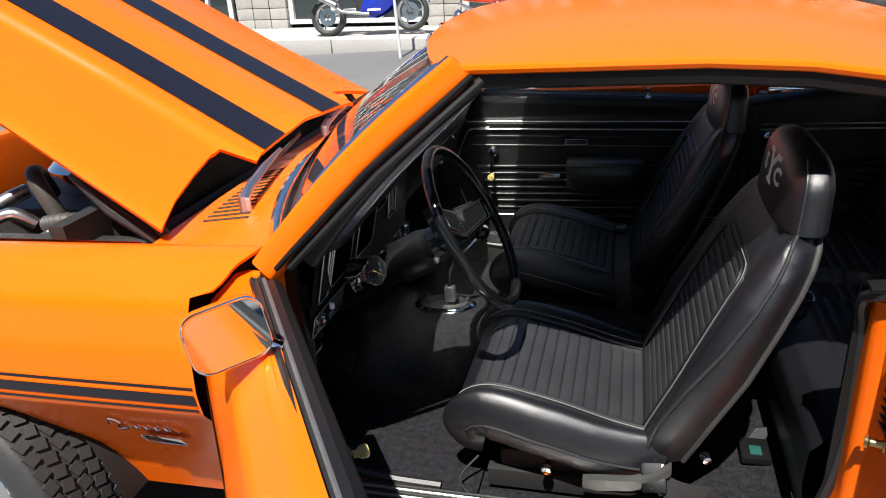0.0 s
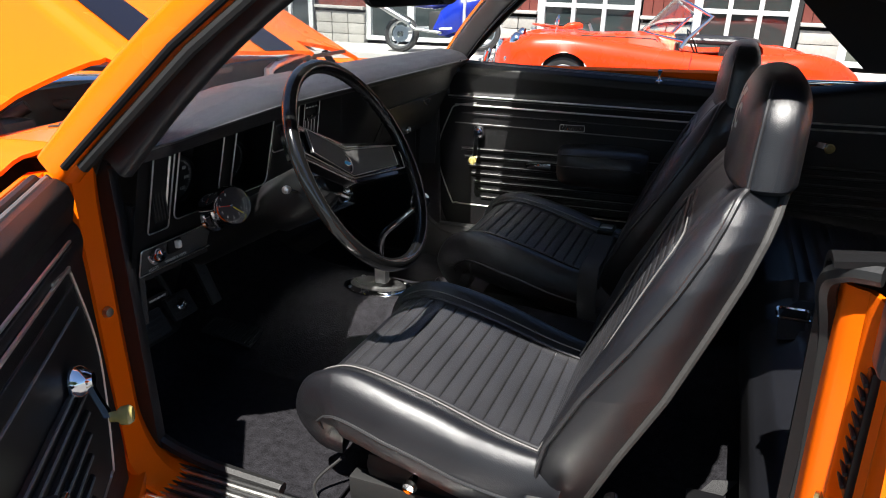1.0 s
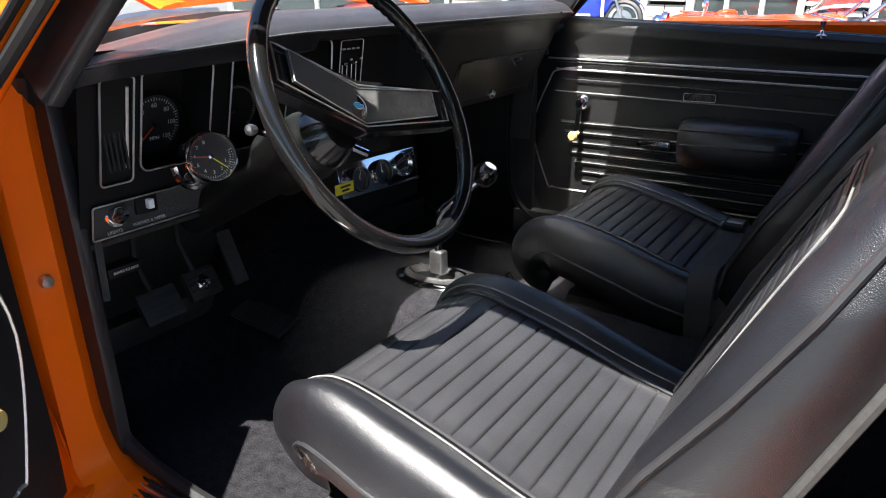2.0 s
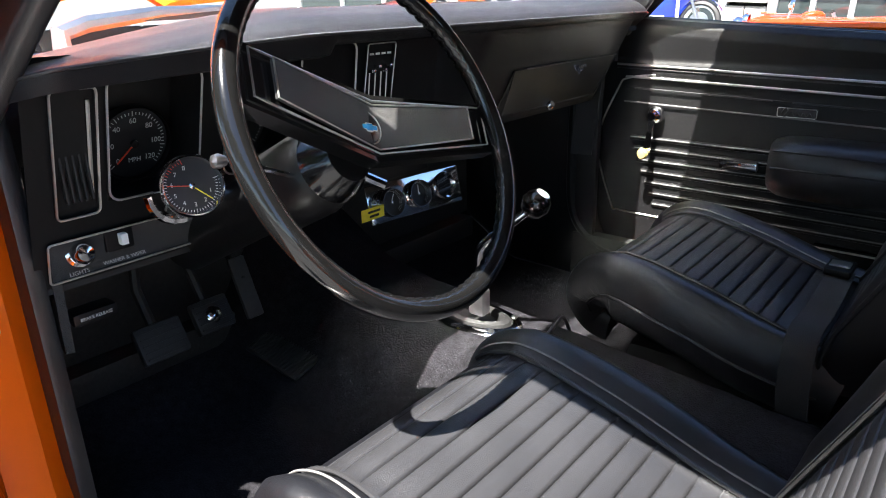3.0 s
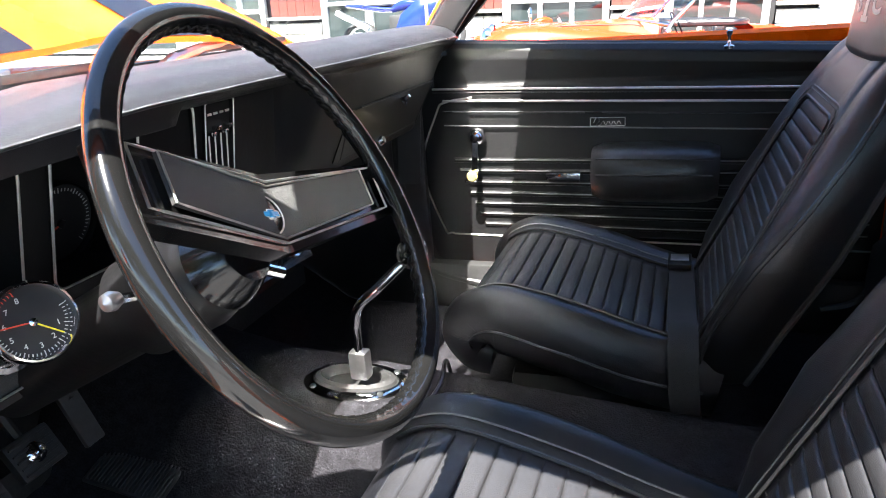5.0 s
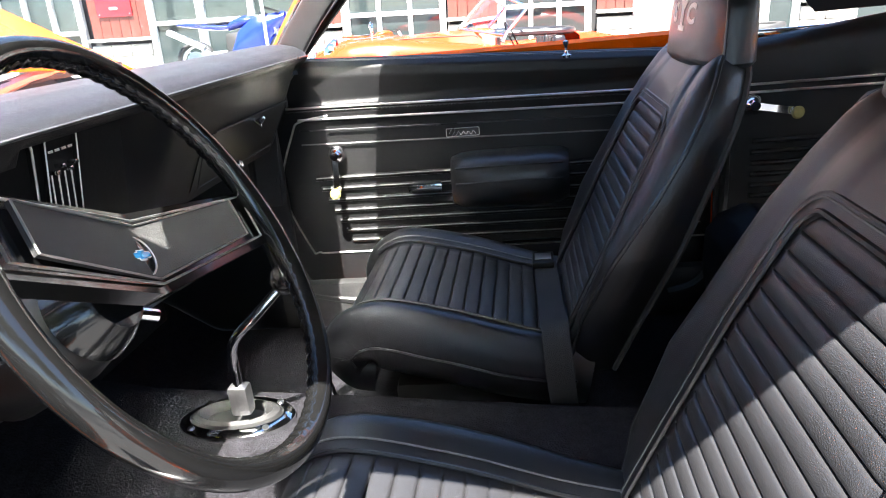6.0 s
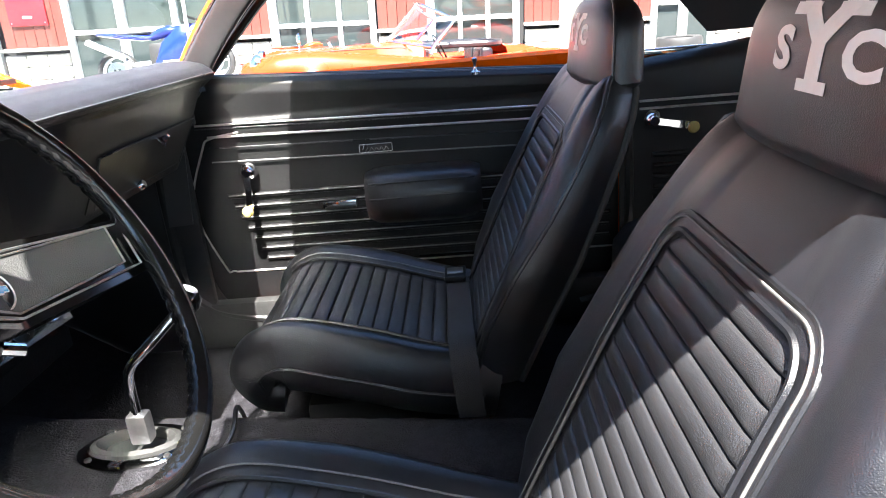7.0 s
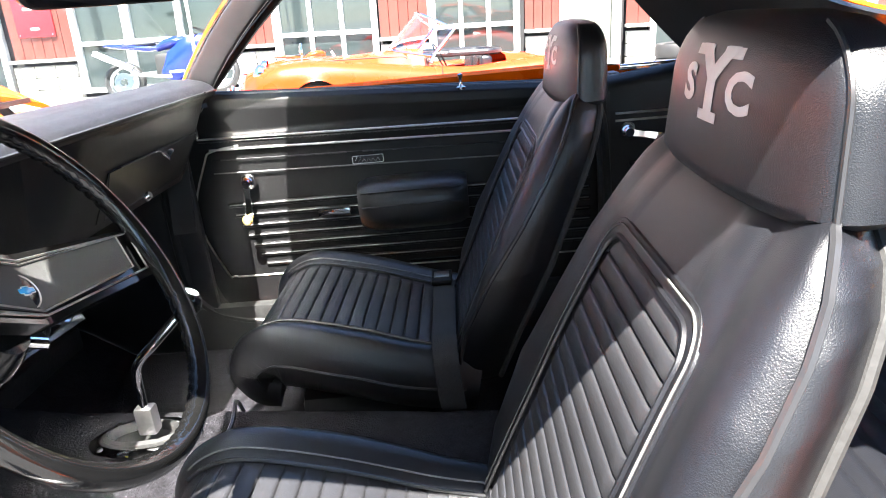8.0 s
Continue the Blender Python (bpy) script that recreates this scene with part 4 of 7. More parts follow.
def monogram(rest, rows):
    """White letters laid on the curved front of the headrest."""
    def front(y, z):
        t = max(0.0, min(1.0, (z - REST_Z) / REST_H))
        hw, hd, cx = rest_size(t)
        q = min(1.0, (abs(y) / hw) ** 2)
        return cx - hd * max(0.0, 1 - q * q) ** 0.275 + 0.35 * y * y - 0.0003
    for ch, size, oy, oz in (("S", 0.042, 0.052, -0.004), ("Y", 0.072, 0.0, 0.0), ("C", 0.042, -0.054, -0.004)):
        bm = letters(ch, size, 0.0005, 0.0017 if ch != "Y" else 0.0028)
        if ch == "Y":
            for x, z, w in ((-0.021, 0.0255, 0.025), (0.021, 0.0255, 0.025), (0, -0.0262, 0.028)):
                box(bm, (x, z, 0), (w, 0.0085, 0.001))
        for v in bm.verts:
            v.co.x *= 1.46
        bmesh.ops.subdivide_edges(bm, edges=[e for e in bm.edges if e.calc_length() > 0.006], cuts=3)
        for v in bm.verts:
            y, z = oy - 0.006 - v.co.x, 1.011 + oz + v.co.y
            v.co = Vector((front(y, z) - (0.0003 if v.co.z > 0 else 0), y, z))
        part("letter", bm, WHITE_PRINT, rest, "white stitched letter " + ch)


driver_seat, rest_d, hr_rows = bucket_seat("bucket_seat", "black vinyl driver bucket seat with pleated centre, worn side bolster")
driver_seat.location = (0.010, -0.402, 0.0)
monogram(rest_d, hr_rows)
pass_seat, rest_p, _ = bucket_seat("bucket_seat", "black vinyl passenger bucket seat with pleated centre, lap belt beside")
pass_seat.location = (-0.030, 0.337, 0.0)
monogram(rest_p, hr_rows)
rest_p.location.z = -0.012

# ---- cabin: floor, dashboard, controls ----
def floor_z(x, y):
    a = abs(y)
    tun = at([(-0.8, 0.24, 0.20), (-0.35, 0.16, 0.175), (0.0, 0.145, 0.155), (0.4, 0.13, 0.11), (0.75, 0.12, 0.10), (1.0, 0.1, 0.08)], x)
    f = max(0.0, min(1.0, 1.5 - a / tun[1] * 0.95))
    bump = tun[0] * f * f * (3 - 2 * f)
    toe = 0.55 * max(0, -0.50 - x) * 1.2
    return max(0.285 + toe, 0.285 + bump + toe * 0.6) + 0.2 * max(0, x - 0.68)


bm = bmesh.new()
surface(bm, lambda u, v: (-0.80 + 1.75 * u, -0.655 + 1.31 * v, floor_z(-0.80 + 1.75 * u, -0.655 + 1.31 * v) + 0.002 * noise.noise((u * 60, v * 60, 0))), 90, 80)
solid("carpet", bm, CARPET, "black loop carpet over floor and transmission tunnel", "carpet", kind="structure")
bm = bmesh.new()
tube(bm, smooth_path([(-0.02, -0.13, 0.445), (0.0, 0.0, 0.452), (-0.02, 0.10, 0.448), (-0.04, 0.18, 0.36)], 6), 0.004, 6)
solid("carpet_binding", bm, PIPING, "thin black binding across the tunnel carpet", "carpet")
bm = bmesh.new()
box(bm, (-0.16, -0.44, 0.296), (0.46, 0.34, 0.008), 0.003)
mat_ob = solid("floor_mat", bm, CARPET, "dark grey carpet mat in the driver footwell", "floor mat")
# Plain board out of sight, closes the cabin front against leaking light.
bm = bmesh.new()
box(bm, (-0.80, 0, 0.66), (0.04, 1.36, 0.62), 0)
solid("firewall", bm, MATT_BLACK, "unseen black firewall behind the dashboard, keeps light out", "firewall", kind="structure")
for sign in (-1, 1):
    kick = thing("kick_panel", "grained black kick panel below the dashboard end", "trim panel", group="kick panels")
    bm = bmesh.new()
    box(bm, (-0.53, sign * 0.668, 0.60), (0.56, 0.02, 0.64), 0.004)
    part("panel", bm, VINYL_SOFT, kick)
    bm = bmesh.new()
    surface(bm, lambda u, v: (-0.262 - 0.055 * v + 0.02 * u, sign * (0.652 - 0.01 * v), 0.62 + 0.22 * u), 6, 4, thick=0.01)
    part("speaker_cloth", bm, GRAINED, kick, "grained grey insert")
bm = bmesh.new()
spun(bm, [(0, 0.022), (0.006, 0.022), (0.007, 0.018), (0.0075, 0.012), (0.014, 0.010), (0.016, 0.004), (0.016, -0.01)], axes((-0.632, -0.523, 0.372), (0.55, 0, 0.83)), 20)
solid("dimmer_switch", bm, ALLOY, "round metal foot dimmer switch on the toe board", "foot switch")

# Unseen sheet added to stop sun leaking past the pad into the footwell.
bm = bmesh.new()
surface(bm, lambda u, v: (-0.60 + (0.14 + 0.22 * (2 * v - 1) ** 2 + 0.06) * u, 0.685 * (2 * v - 1), 0.905 + 0.03 * u), 6, 30, thick=0.01)
solid("cowl_shelf", bm, MATT_BLACK, "unseen black sheet added under the windscreen base to block stray sun", "panel", kind="structure")
dash = thing("dashboard", "black padded dashboard with twin instrument pods", "dashboard")
def pad(u, v):
    y = -0.695 + 1.375 * v
    a = abs(y - 0.0) / 0.69
    back_x = -0.46 + 0.17 * a * a
    end = max(0, (a - 0.93) / 0.07)
    lip = -0.14 - 0.05 * end ** 2
    low = 0.015 if y < -0.305 else 0.0
    prof = [(0, back_x + 0.02, 0.966), (0.25, back_x * 0.6 + lip * 0.4, 0.994), (0.45, lip - 0.10, 0.999), (0.60, lip - 0.055, 0.997), (0.72, lip - 0.022, 0.989), (0.82, lip - 0.004, 0.977), (0.90, lip + 0.002, 0.968), (0.96, lip - 0.002, 0.957 - low), (1.0, lip - 0.03, 0.951 - low)]
    x, z = at(prof, u)
    fall = 0.050 * (max(0.0, -0.34 - y) / 0.35) ** 1.25
    weight = at([(0, 0.4), (0.25, 0.9), (0.5, 1.0), (0.7, 0.9), (0.85, 0.45), (1, 0.15)], u)[0]
    return (x, y, z - 0.03 * end ** 2 * (0.4 if y < 0 else 1) - fall * weight)


bm = bmesh.new()
surface(bm, pad, 30, 110, thick=0.006)
part("top_pad", bm, PAD_VINYL, dash, "soft grained black crash pad")
bm = bmesh.new()
tube(bm, [Vector(pad(0.90, k / 60)) + Vector((0.001, 0, 0.0)) for k in range(61)], 0.0022, 6)
part("pad_seam", bm, PIPING, dash)
# driver binnacle: sloping face with two framed pods
def face(y, z):
    """Depth of the driver-side fascia."""
    return -0.196 - (0.935 - z) * 0.27


bm = bmesh.new()
HOLES = [(-0.580, -0.467, 0.797, 0.939), (-0.432, -0.317, 0.797, 0.945)]
ys = sorted({-0.664, -0.300, *[h[0] for h in HOLES], *[h[1] for h in HOLES], -0.645, -0.61})
zs = sorted({0.70, 0.962, *[h[2] for h in HOLES], *[h[3] for h in HOLES], 0.76, 0.87})


def fascia_point(y, z):
    """Fascia place; its upright lines lean towards the driver's side edge."""
    return Vector((face(y, z), y + 0.03 * (z - 0.87) * min(1, max(0, (-0.33 - y) / 0.15)), z))


for y0, y1 in zip(ys, ys[1:]):
    for z0, z1 in zip(zs, zs[1:]):
        if not any(h[0] - 1e-6 < (y0 + y1) / 2 < h[1] and h[2] < (z0 + z1) / 2 < h[3] for h in HOLES):
            bm.faces.new([bm.verts.new(fascia_point(y, z)) for y, z in ((y0, z0), (y1, z0), (y1, z1), (y0, z1))])
bmesh.ops.remove_doubles(bm, verts=bm.verts, dist=1e-5)
fascia = part("fascia", bm, PLASTIC, dash, "satin black instrument fascia")
bm = bmesh.new()
surface(bm, lambda u, v: (face(0, 0.71) - 0.10 * u, -0.664 + 0.364 * v, 0.70 - 0.015 * u), 3, 6, thick=0.01)
part("underside", bm, MATT_BLACK, dash)


def framed(parent, y0, y1, z0, z1, skew=0.0, depth=0.02, r=0.012, line=0.0015, mat=PLASTIC, fx=face, name="pod", label=""):
    """A recessed panel with a bright thin outline on the fascia."""
    cy, cz = (y0 + y1) / 2, (z0 + z1) / 2
    ring = [(fascia_point(cy + a, cz + b).y + skew * b, cz + b) for a, b in round_rect(y1 - y0, z1 - z0, r, 4)]
    bm = bmesh.new()
    outer = [Vector((fx(y, z) + 0.004, y, z)) for y, z in ring]
    inner = [Vector((fx(y, z) - depth, cy + (y - cy) * 0.96, cz + (z - cz) * 0.97)) for y, z in ring]
    rows = [outer, inner]
    vs = quads(bm, rows, closed=True)
    bm.faces.new(vs[1])
    ob = part(name, bm, mat, parent, label)
    bm = bmesh.new()
    tube(bm, [p + Vector((0.0015, 0, 0)) for p in outer], line, 6, closed=True)
    part("bezel", bm, LINE, ob, "thin bright bezel")
    return ob


def put_text(parent, body, size, p, normal, right, mat=DIAL_PRINT, name="lettering"):
    bm = letters(body, size, 0.0003)
    moved(bm, axes(p, normal, right))
    return part(name, bm, mat, parent)


def gauge(parent, c, normal, r, numbers, hands_at, up=(0, 0, 1), ring=True, cup=0.03, redline=False, turn=0):
    """A round instrument: body, dial, ticks, numbers, needles, chrome ring and lens."""
    nrm = Vector(normal).normalized()
    right = Vector(up).cross(nrm).normalized()
    m = axes(c, nrm, right)
    bm = bmesh.new()
    spun(bm, [(0, -cup), (r * 0.9, -cup), (r, -cup * 0.7), (r, 0.0)], m, 40)
    g = part("gauge", bm, CHROME if ring else PLASTIC, parent, "round instrument with white figures")
    bm = bmesh.new()
    spun(bm, [(0, -0.006), (r * 0.95, -0.006)], m, 40)
    part("dial", bm, DIAL, g)
    if ring:
        bm = bmesh.new()
        spun(bm, [(r * 0.89, -0.004), (r * 0.895, 0.003), (r * 0.94, 0.007), (r * 0.99, 0.007), (r * 1.04, 0.003), (r * 1.05, -0.004), (r, -0.008)], m, 40)
        part("ring", bm, CHROME, g, "chrome ring")
    n = 40
    for k in range(n + 1):
        a = radians(225 + turn - 270 * k / n)
        big = k % 5 == 0
        bm = bmesh.new()
        box(bm, (0, 0, 0), (r * (0.13 if big else 0.07), r * 0.02, 0.0006), 0, m @ Matrix.Rotation(a, 4, 'Z') @ Matrix.Translation((r * 0.82, 0, -0.0052)))
        part("tick", bm, DIAL_PRINT if not (redline and k > 32) else RED_PRINT, g)
    for k, s in enumerate(numbers):
        a = radians(225 + turn - 270 * k / max(1, len(numbers) - 1))
        bm = letters(s, r * 0.2, 0.0002)
        moved(bm, m @ Matrix.Translation((r * 0.62 * math.cos(a), r * 0.62 * math.sin(a), -0.0052)))
        part("figure", bm, DIAL_PRINT, g)
    for a, mt, ln in hands_at:
        bm = bmesh.new()
        box(bm, (0, 0, 0), (r * ln, r * 0.035, 0.001), 0, m @ Matrix.Rotation(radians(a), 4, 'Z') @ Matrix.Translation((r * ln * 0.42, 0, -0.003)))
        part("needle", bm, mt, g)
    bm = bmesh.new()
    spun(bm, [(0, 0.0), (r * 0.10, -0.001), (r * 0.11, -0.004)], m, 16)
    part("hub", bm, CHROME if ring else PLASTIC, g)
    return g


vent = framed(fascia, -0.638, -0.591, 0.788, 0.929, 0.0, 0.016, 0.006, mat=MATT_BLACK, name="air_vent", label="tall black air vent with bright edge")
for k in range(5):
    bm = bmesh.new()
    box(bm, (face(0, 0.87) - 0.006, -0.630 + 0.0068 * k, 0.860), (0.006, 0.0025, 0.105), 0.0005)
    part("slat", bm, MATT_BLACK, vent)
bm = bmesh.new()
tube(bm, [(face(0, 0.808) + 0.003, -0.600, 0.808), (face(0, 0.916) + 0.003, -0.598, 0.916)], 0.0022, 6)
part("bezel", bm, LINE, vent)
pod1 = framed(fascia, -0.580, -0.467, 0.797, 0.939, 0.0, 0.06, 0.014, name="pod", label="recessed speedometer pod")
gauge(pod1, (-0.262, -0.524, 0.849), (0.965, 0, -0.26), 0.046, ["0", "20", "40", "60", "80", "100", "120"], [(225, RED_PRINT, 0.75)], ring=False, cup=0.02)
put_text(pod1, "MPH", 0.008, (-0.2715, -0.524, 0.830), (0.965, 0, -0.26), (0, 1, 0))
pod2 = framed(fascia, -0.432, -0.317, 0.797, 0.945, 0.0, 0.06, 0.014, name="pod", label="recessed second instrument pod")
gauge(pod2, (-0.262, -0.375, 0.849), (0.965, 0, -0.26), 0.046, ["", "", "", ""], [(200, RED_PRINT, 0.7)], ring=False, cup=0.02)
low = framed(fascia, -0.650, -0.440, 0.713, 0.762, 0.0, -0.002, 0.004, line=0.0014, mat=GRAINED, name="switch_panel", label="switch panel below the pods")
put_text(low, "LIGHTS", 0.007, (face(0, 0.72) + 0.005, -0.622, 0.7185), (0.97, 0, 0.2), (0, 1, 0))
put_text(low, "WASHER & WIPER", 0.0065, (face(0, 0.72) + 0.005, -0.568, 0.7205), (0.97, 0, 0.2), (0, 1, 0))
bm = bmesh.new()
spun(bm, [(0, 0.022), (0.009, 0.021), (0.0125, 0.016), (0.0125, 0.004), (0.016, 0.003), (0.016, 0)], axes((face(0, 0.742), -0.619, 0.742), (0.97, 0, 0.2)), 24)
part("light_switch", bm, CHROME, low, "round chrome-edged headlight knob")
bm = bmesh.new()
box(bm, (face(0, 0.748) + 0.003, -0.574, 0.748), (0.008, 0.034, 0.027), 0.003)
sw = part("wiper_switch", bm, PLASTIC, low)
bm = bmesh.new()
box(bm, (face(0, 0.749) + 0.011, -0.572, 0.749), (0.010, 0.009, 0.014), 0.002)
part("rocker", bm, WHITE_PRINT, sw, "pale switch rocker")

# centre stack and passenger side
bm = bmesh.new()
surface(bm, lambda u, v: (-0.215 - 0.035 * u, -0.300 + 0.295 * v, 0.96 - 0.24 * u), 8, 8, thick=0.02)
centre = part("centre_panel", bm, PLASTIC, dash, "black centre panel with heater levers")
cface = lambda y, z: -0.215 - 0.035 * (0.95 - z) / 0.23
framed(centre, -0.292, -0.198, 0.855, 0.950, 0.0, 0.02, 0.012, line=0.0016, fx=cface, name="radio_panel")
heat = framed(centre, -0.178, -0.118, 0.80, 0.945, 0.05, 0.006, 0.004, line=0.0010, fx=cface, name="heater_panel", label="heater control panel with chrome sliders")
for k in range(4):
    bm = bmesh.new()
    tube(bm, [(cface(0, 0.82) + 0.003, -0.168 + 0.0125 * k, 0.81), (cface(0, 0.9) + 0.003, -0.166 + 0.0125 * k, 0.905)], 0.0011, 6)
    part("slider_track", bm, STEEL, heat)
    bm = bmesh.new()
    box(bm, (cface(0, 0.9) + 0.008, -0.166 + 0.0125 * k, 0.905 + 0.006 * (k % 2)), (0.012, 0.006, 0.005), 0.001)
    part("slider_knob", bm, CHROME, heat)
    bm = bmesh.new()
    box(bm, (cface(0, 0.93) + 0.005, -0.166 + 0.0125 * k, 0.930), (0.001, 0.008, 0.003), 0)
    part("lettering_bar", bm, WHITE_PRINT, heat)


def glove(u, v):
    y = -0.01 + 0.69 * v
    end = max(0, (v - 0.93) / 0.07)
    prof = [(0, -0.160, 0.953), (0.06, -0.168, 0.944), (0.45, -0.206, 0.865), (0.85, -0.250, 0.780), (0.93, -0.262, 0.760), (1.0, -0.33, 0.748)]
    x, z = at(prof, u)
    w = min(1.0, v / 0.14)
    w = w * w * (3 - 2 * w)
    return ((-0.220 - 0.035 * (0.95 - z) / 0.23) * (1 - w) + x * w - 0.02 * end, y, z)


bm = bmesh.new()
surface(bm, glove, 40, 50, thick=0.015)
gl = part("glovebox_panel", bm, DOOR_VINYL, dash, "moulded black glove box face")
bm = bmesh.new()
surface(bm, lambda u, v: Vector(glove(0.42 + 0.44 * u, 0.30 + 0.62 * v)) + Vector((0.004, 0, 0.002)), 16, 20, thick=0.008)
door_g = part("glovebox_door", bm, PLASTIC, gl)
bm = bmesh.new()
ringp = [(0.42, 0.30), (0.42, 0.92), (0.86, 0.90), (0.86, 0.34)]
pts = []
for (a, b), (c, d) in zip(ringp, ringp[1:] + ringp[:1]):
    pts += [Vector(glove(a + (c - a) * k / 8, b + (d - b) * k / 8)) + Vector((0.005, 0, 0.003)) for k in range(8)]
tube(bm, pts, 0.0015, 5, closed=True)
part("edge", bm, PIPING, door_g)
bm = bmesh.new()
spun(bm, [(0, 0.012), (0.007, 0.012), (0.009, 0.008), (0.011, 0.002), (0.011, 0)], axes((-0.246, 0.405, 0.778), (0.88, 0, 0.46)), 20)
part("lock", bm, CHROME, door_g, "round chrome lock")


def script_mark(w, h, m, loops=4):
    """A flowing bright mark, as plain strokes."""
    bm = bmesh.new()
    pts = [m @ Vector((-w / 2, -h * 0.1, 0)), m @ Vector((-w * 0.40, h * 0.5, 0)), m @ Vector((-w * 0.28, h * 0.3, 0)), m @ Vector((-w * 0.42, -h * 0.45, 0))]
    for k in range(2 * loops + 1):
        pts.append(m @ Vector((-w * 0.25 + 0.75 * w * k / (2 * loops), (0.12 if k % 2 else -0.35) * h, 0)))
    tube(bm, smooth_path(pts, 4), h * 0.06, 5)
    return bm


part("emblem", script_mark(0.05, 0.026, axes((-0.203, 0.462, 0.861), (0.88, 0, 0.46), (0, 1, 0.25))), CHROME, gl, "bright script emblem")
# grille-like end cap at the passenger end of the dashboard
bm = bmesh.new()
box(bm, (-0.205, 0.632, 0.895), (0.012, 0.016, 0.075), 0.003, None)
part("end_cap", bm, MATT_BLACK, dash)
# lower knee panel and duct, seen in the dark
bm = bmesh.new()
surface(bm, lambda u, v: (-0.33 - 0.20 * u, -0.30 + 0.96 * v, 0.745 - 0.03 * u), 4, 8, thick=0.01)
part("lower_panel", bm, MATT_BLACK, dash)

# auxiliary gauges below the dashboard
aux = thing("gauge_cluster", "three small chrome-ringed gauges in a polished plate", "gauges")
bm = bmesh.new()
AN = Vector((0.93, -0.12, 0.25)).normalized()
box(bm, (0, 0, 0), (0.232, 0.072, 0.004), 0.0018, axes(Vector((-0.303, 0.025, 0.655)) - AN * 0.004, AN, Vector((0, 0, 1)).cross(AN).normalized()))
bracket = part("bracket", bm, CHROME, aux, "polished metal bracket plate")
for k, y in enumerate((-0.05, 0.025, 0.10)):
    gauge(aux, (-0.297, y, 0.657), (0.93, -0.12, 0.25), 0.026, ["", "", ""], [(60 + 20 * k, WHITE_PRINT, 0.7)], cup=0.02)
bm = bmesh.new()
box(bm, (-0.290, -0.108, 0.652), (0.002, 0.055, 0.022), 0.0005, None)
tag_ob = tagged(new("paper_tag", finish(bm, YELLOW_PRINT)), "small yellow paper tag hanging beside the gauges", "tag")
for z, w in ((0.656, 0.03), (0.648, 0.022)):
    bm = bmesh.new()
    box(bm, (-0.2885, -0.106, z), (0.001, w, 0.004), 0)
    part("lettering_bar", bm, MATT_BLACK, tag_ob)

# steering column and wheel
WN = Vector((math.cos(radians(27)), 0.07, math.sin(radians(27)))).normalized()
WC = Vector((0.0605, -0.417, 0.8818))
WM = axes(WC, WN, Vector((0, 1, 0)))
column = thing("steering_column", "black steering column with chrome levers", "steering column")
bm = bmesh.new()
spun(bm, [(0, -0.10), (0.034, -0.10), (0.042, -0.105), (0.046, -0.115), (0.050, -0.13), (0.050, -0.20), (0.040, -0.215), (0.040, -0.42), (0, -0.42)], WM, 32)
part("jacket", bm, PLASTIC, column)
bm = bmesh.new()
tube(bm, [WM @ Vector((-0.04, 0.0, -0.118)), WM @ Vector((-0.10, 0.006, -0.082)), WM @ Vector((-0.166, 0.014, -0.050))], 0.0035, 8)
lev = part("indicator_lever", bm, CHROME, column, "slim chrome lever")
bm = bmesh.new()
spun(bm, [(0, -0.007), (0.0045, -0.006), (0.0068, 0), (0.0058, 0.005), (0, 0.007)], axes(WM @ Vector((-0.174, 0.015, -0.047)), (0, -1, 0.1)), 18)
part("knob", bm, ALLOY, lev, "ribbed alloy knob")
bm = bmesh.new()
tube(bm, [WM @ Vector((0.04, -0.02, -0.10)), WM @ Vector((0.06, -0.04, -0.09))], 0.006, 8)
part("key", bm, CHROME, column)
# bell behind the wheel
bm = bmesh.new()
spun(bm, [(0.0, -0.066), (0.030, -0.068), (0.040, -0.085), (0.045, -0.10)], WM, 32)
part("hub_cover", bm, GLOSS_BLACK, column)

wheel_s = thing("steering_wheel", "thin-rimmed black two-spoke steering wheel with grained horn pad", "steering wheel")
R_RIM, R_T = 0.185, 0.0118
bm = bmesh.new()
rows = []
N, M = 312, 16
for k in range(N):
    a = 2 * math.pi * k / N
    row = []
    for j in range(M):
        b = 2 * math.pi * j / M
        rr = R_T
        deg = math.degrees(a) % 360
        grip = max(0.0, -(math.cos(b) * 0.75 + math.sin(b) * 0.66))
        if 15 < deg < 165 or 205 < deg < 335:
            rr = R_T + 0.0024 * grip * (abs(math.sin(k * math.pi / 4.0)) - 0.7)
        rr += 0.0006 * math.exp(-((b - 0.5 * math.pi) / 0.12) ** 2)
        row.append(WM @ Vector(((R_RIM + rr * math.cos(b)) * math.cos(a), (R_RIM + rr * math.cos(b)) * math.sin(a), rr * math.sin(b))))
    rows.append(row)
quads(bm, rows, closed=True, loop=True)
part("rim", bm, GLOSS_BLACK, wheel_s, "gloss black rim with finger grips")
SM = WM @ Matrix.Rotation(radians(-16.6), 4, 'Z') @ Matrix.Translation((0.009, 0, 0))


def spoke_point(x, f, sx=1.0, sy=1.0, lift=0.0):
    """Point of the wide shallow V-shaped pad: x along it, f from its lower to its upper edge."""
    top = at([(0, 0.0555), (0.177, 0.0655)], abs(x))[0]
    low = at([(0, -0.0210), (0.177, 0.0050)], abs(x))[0]
    mid = (top + low) / 2
    y = mid + (top - low) * (f - 0.5) * sy
    return SM @ Vector((x * sx, y, lift - 0.010 - 0.022 * (1 - min(1, abs(x) / 0.177))))


def spoke_sheet(sx, sy, lift, thick):
    bm = bmesh.new()
    surface(bm, lambda u, v: spoke_point(-0.177 + 0.354 * u, v, sx, sy, lift), 40, 6, thick=thick)
    return bm


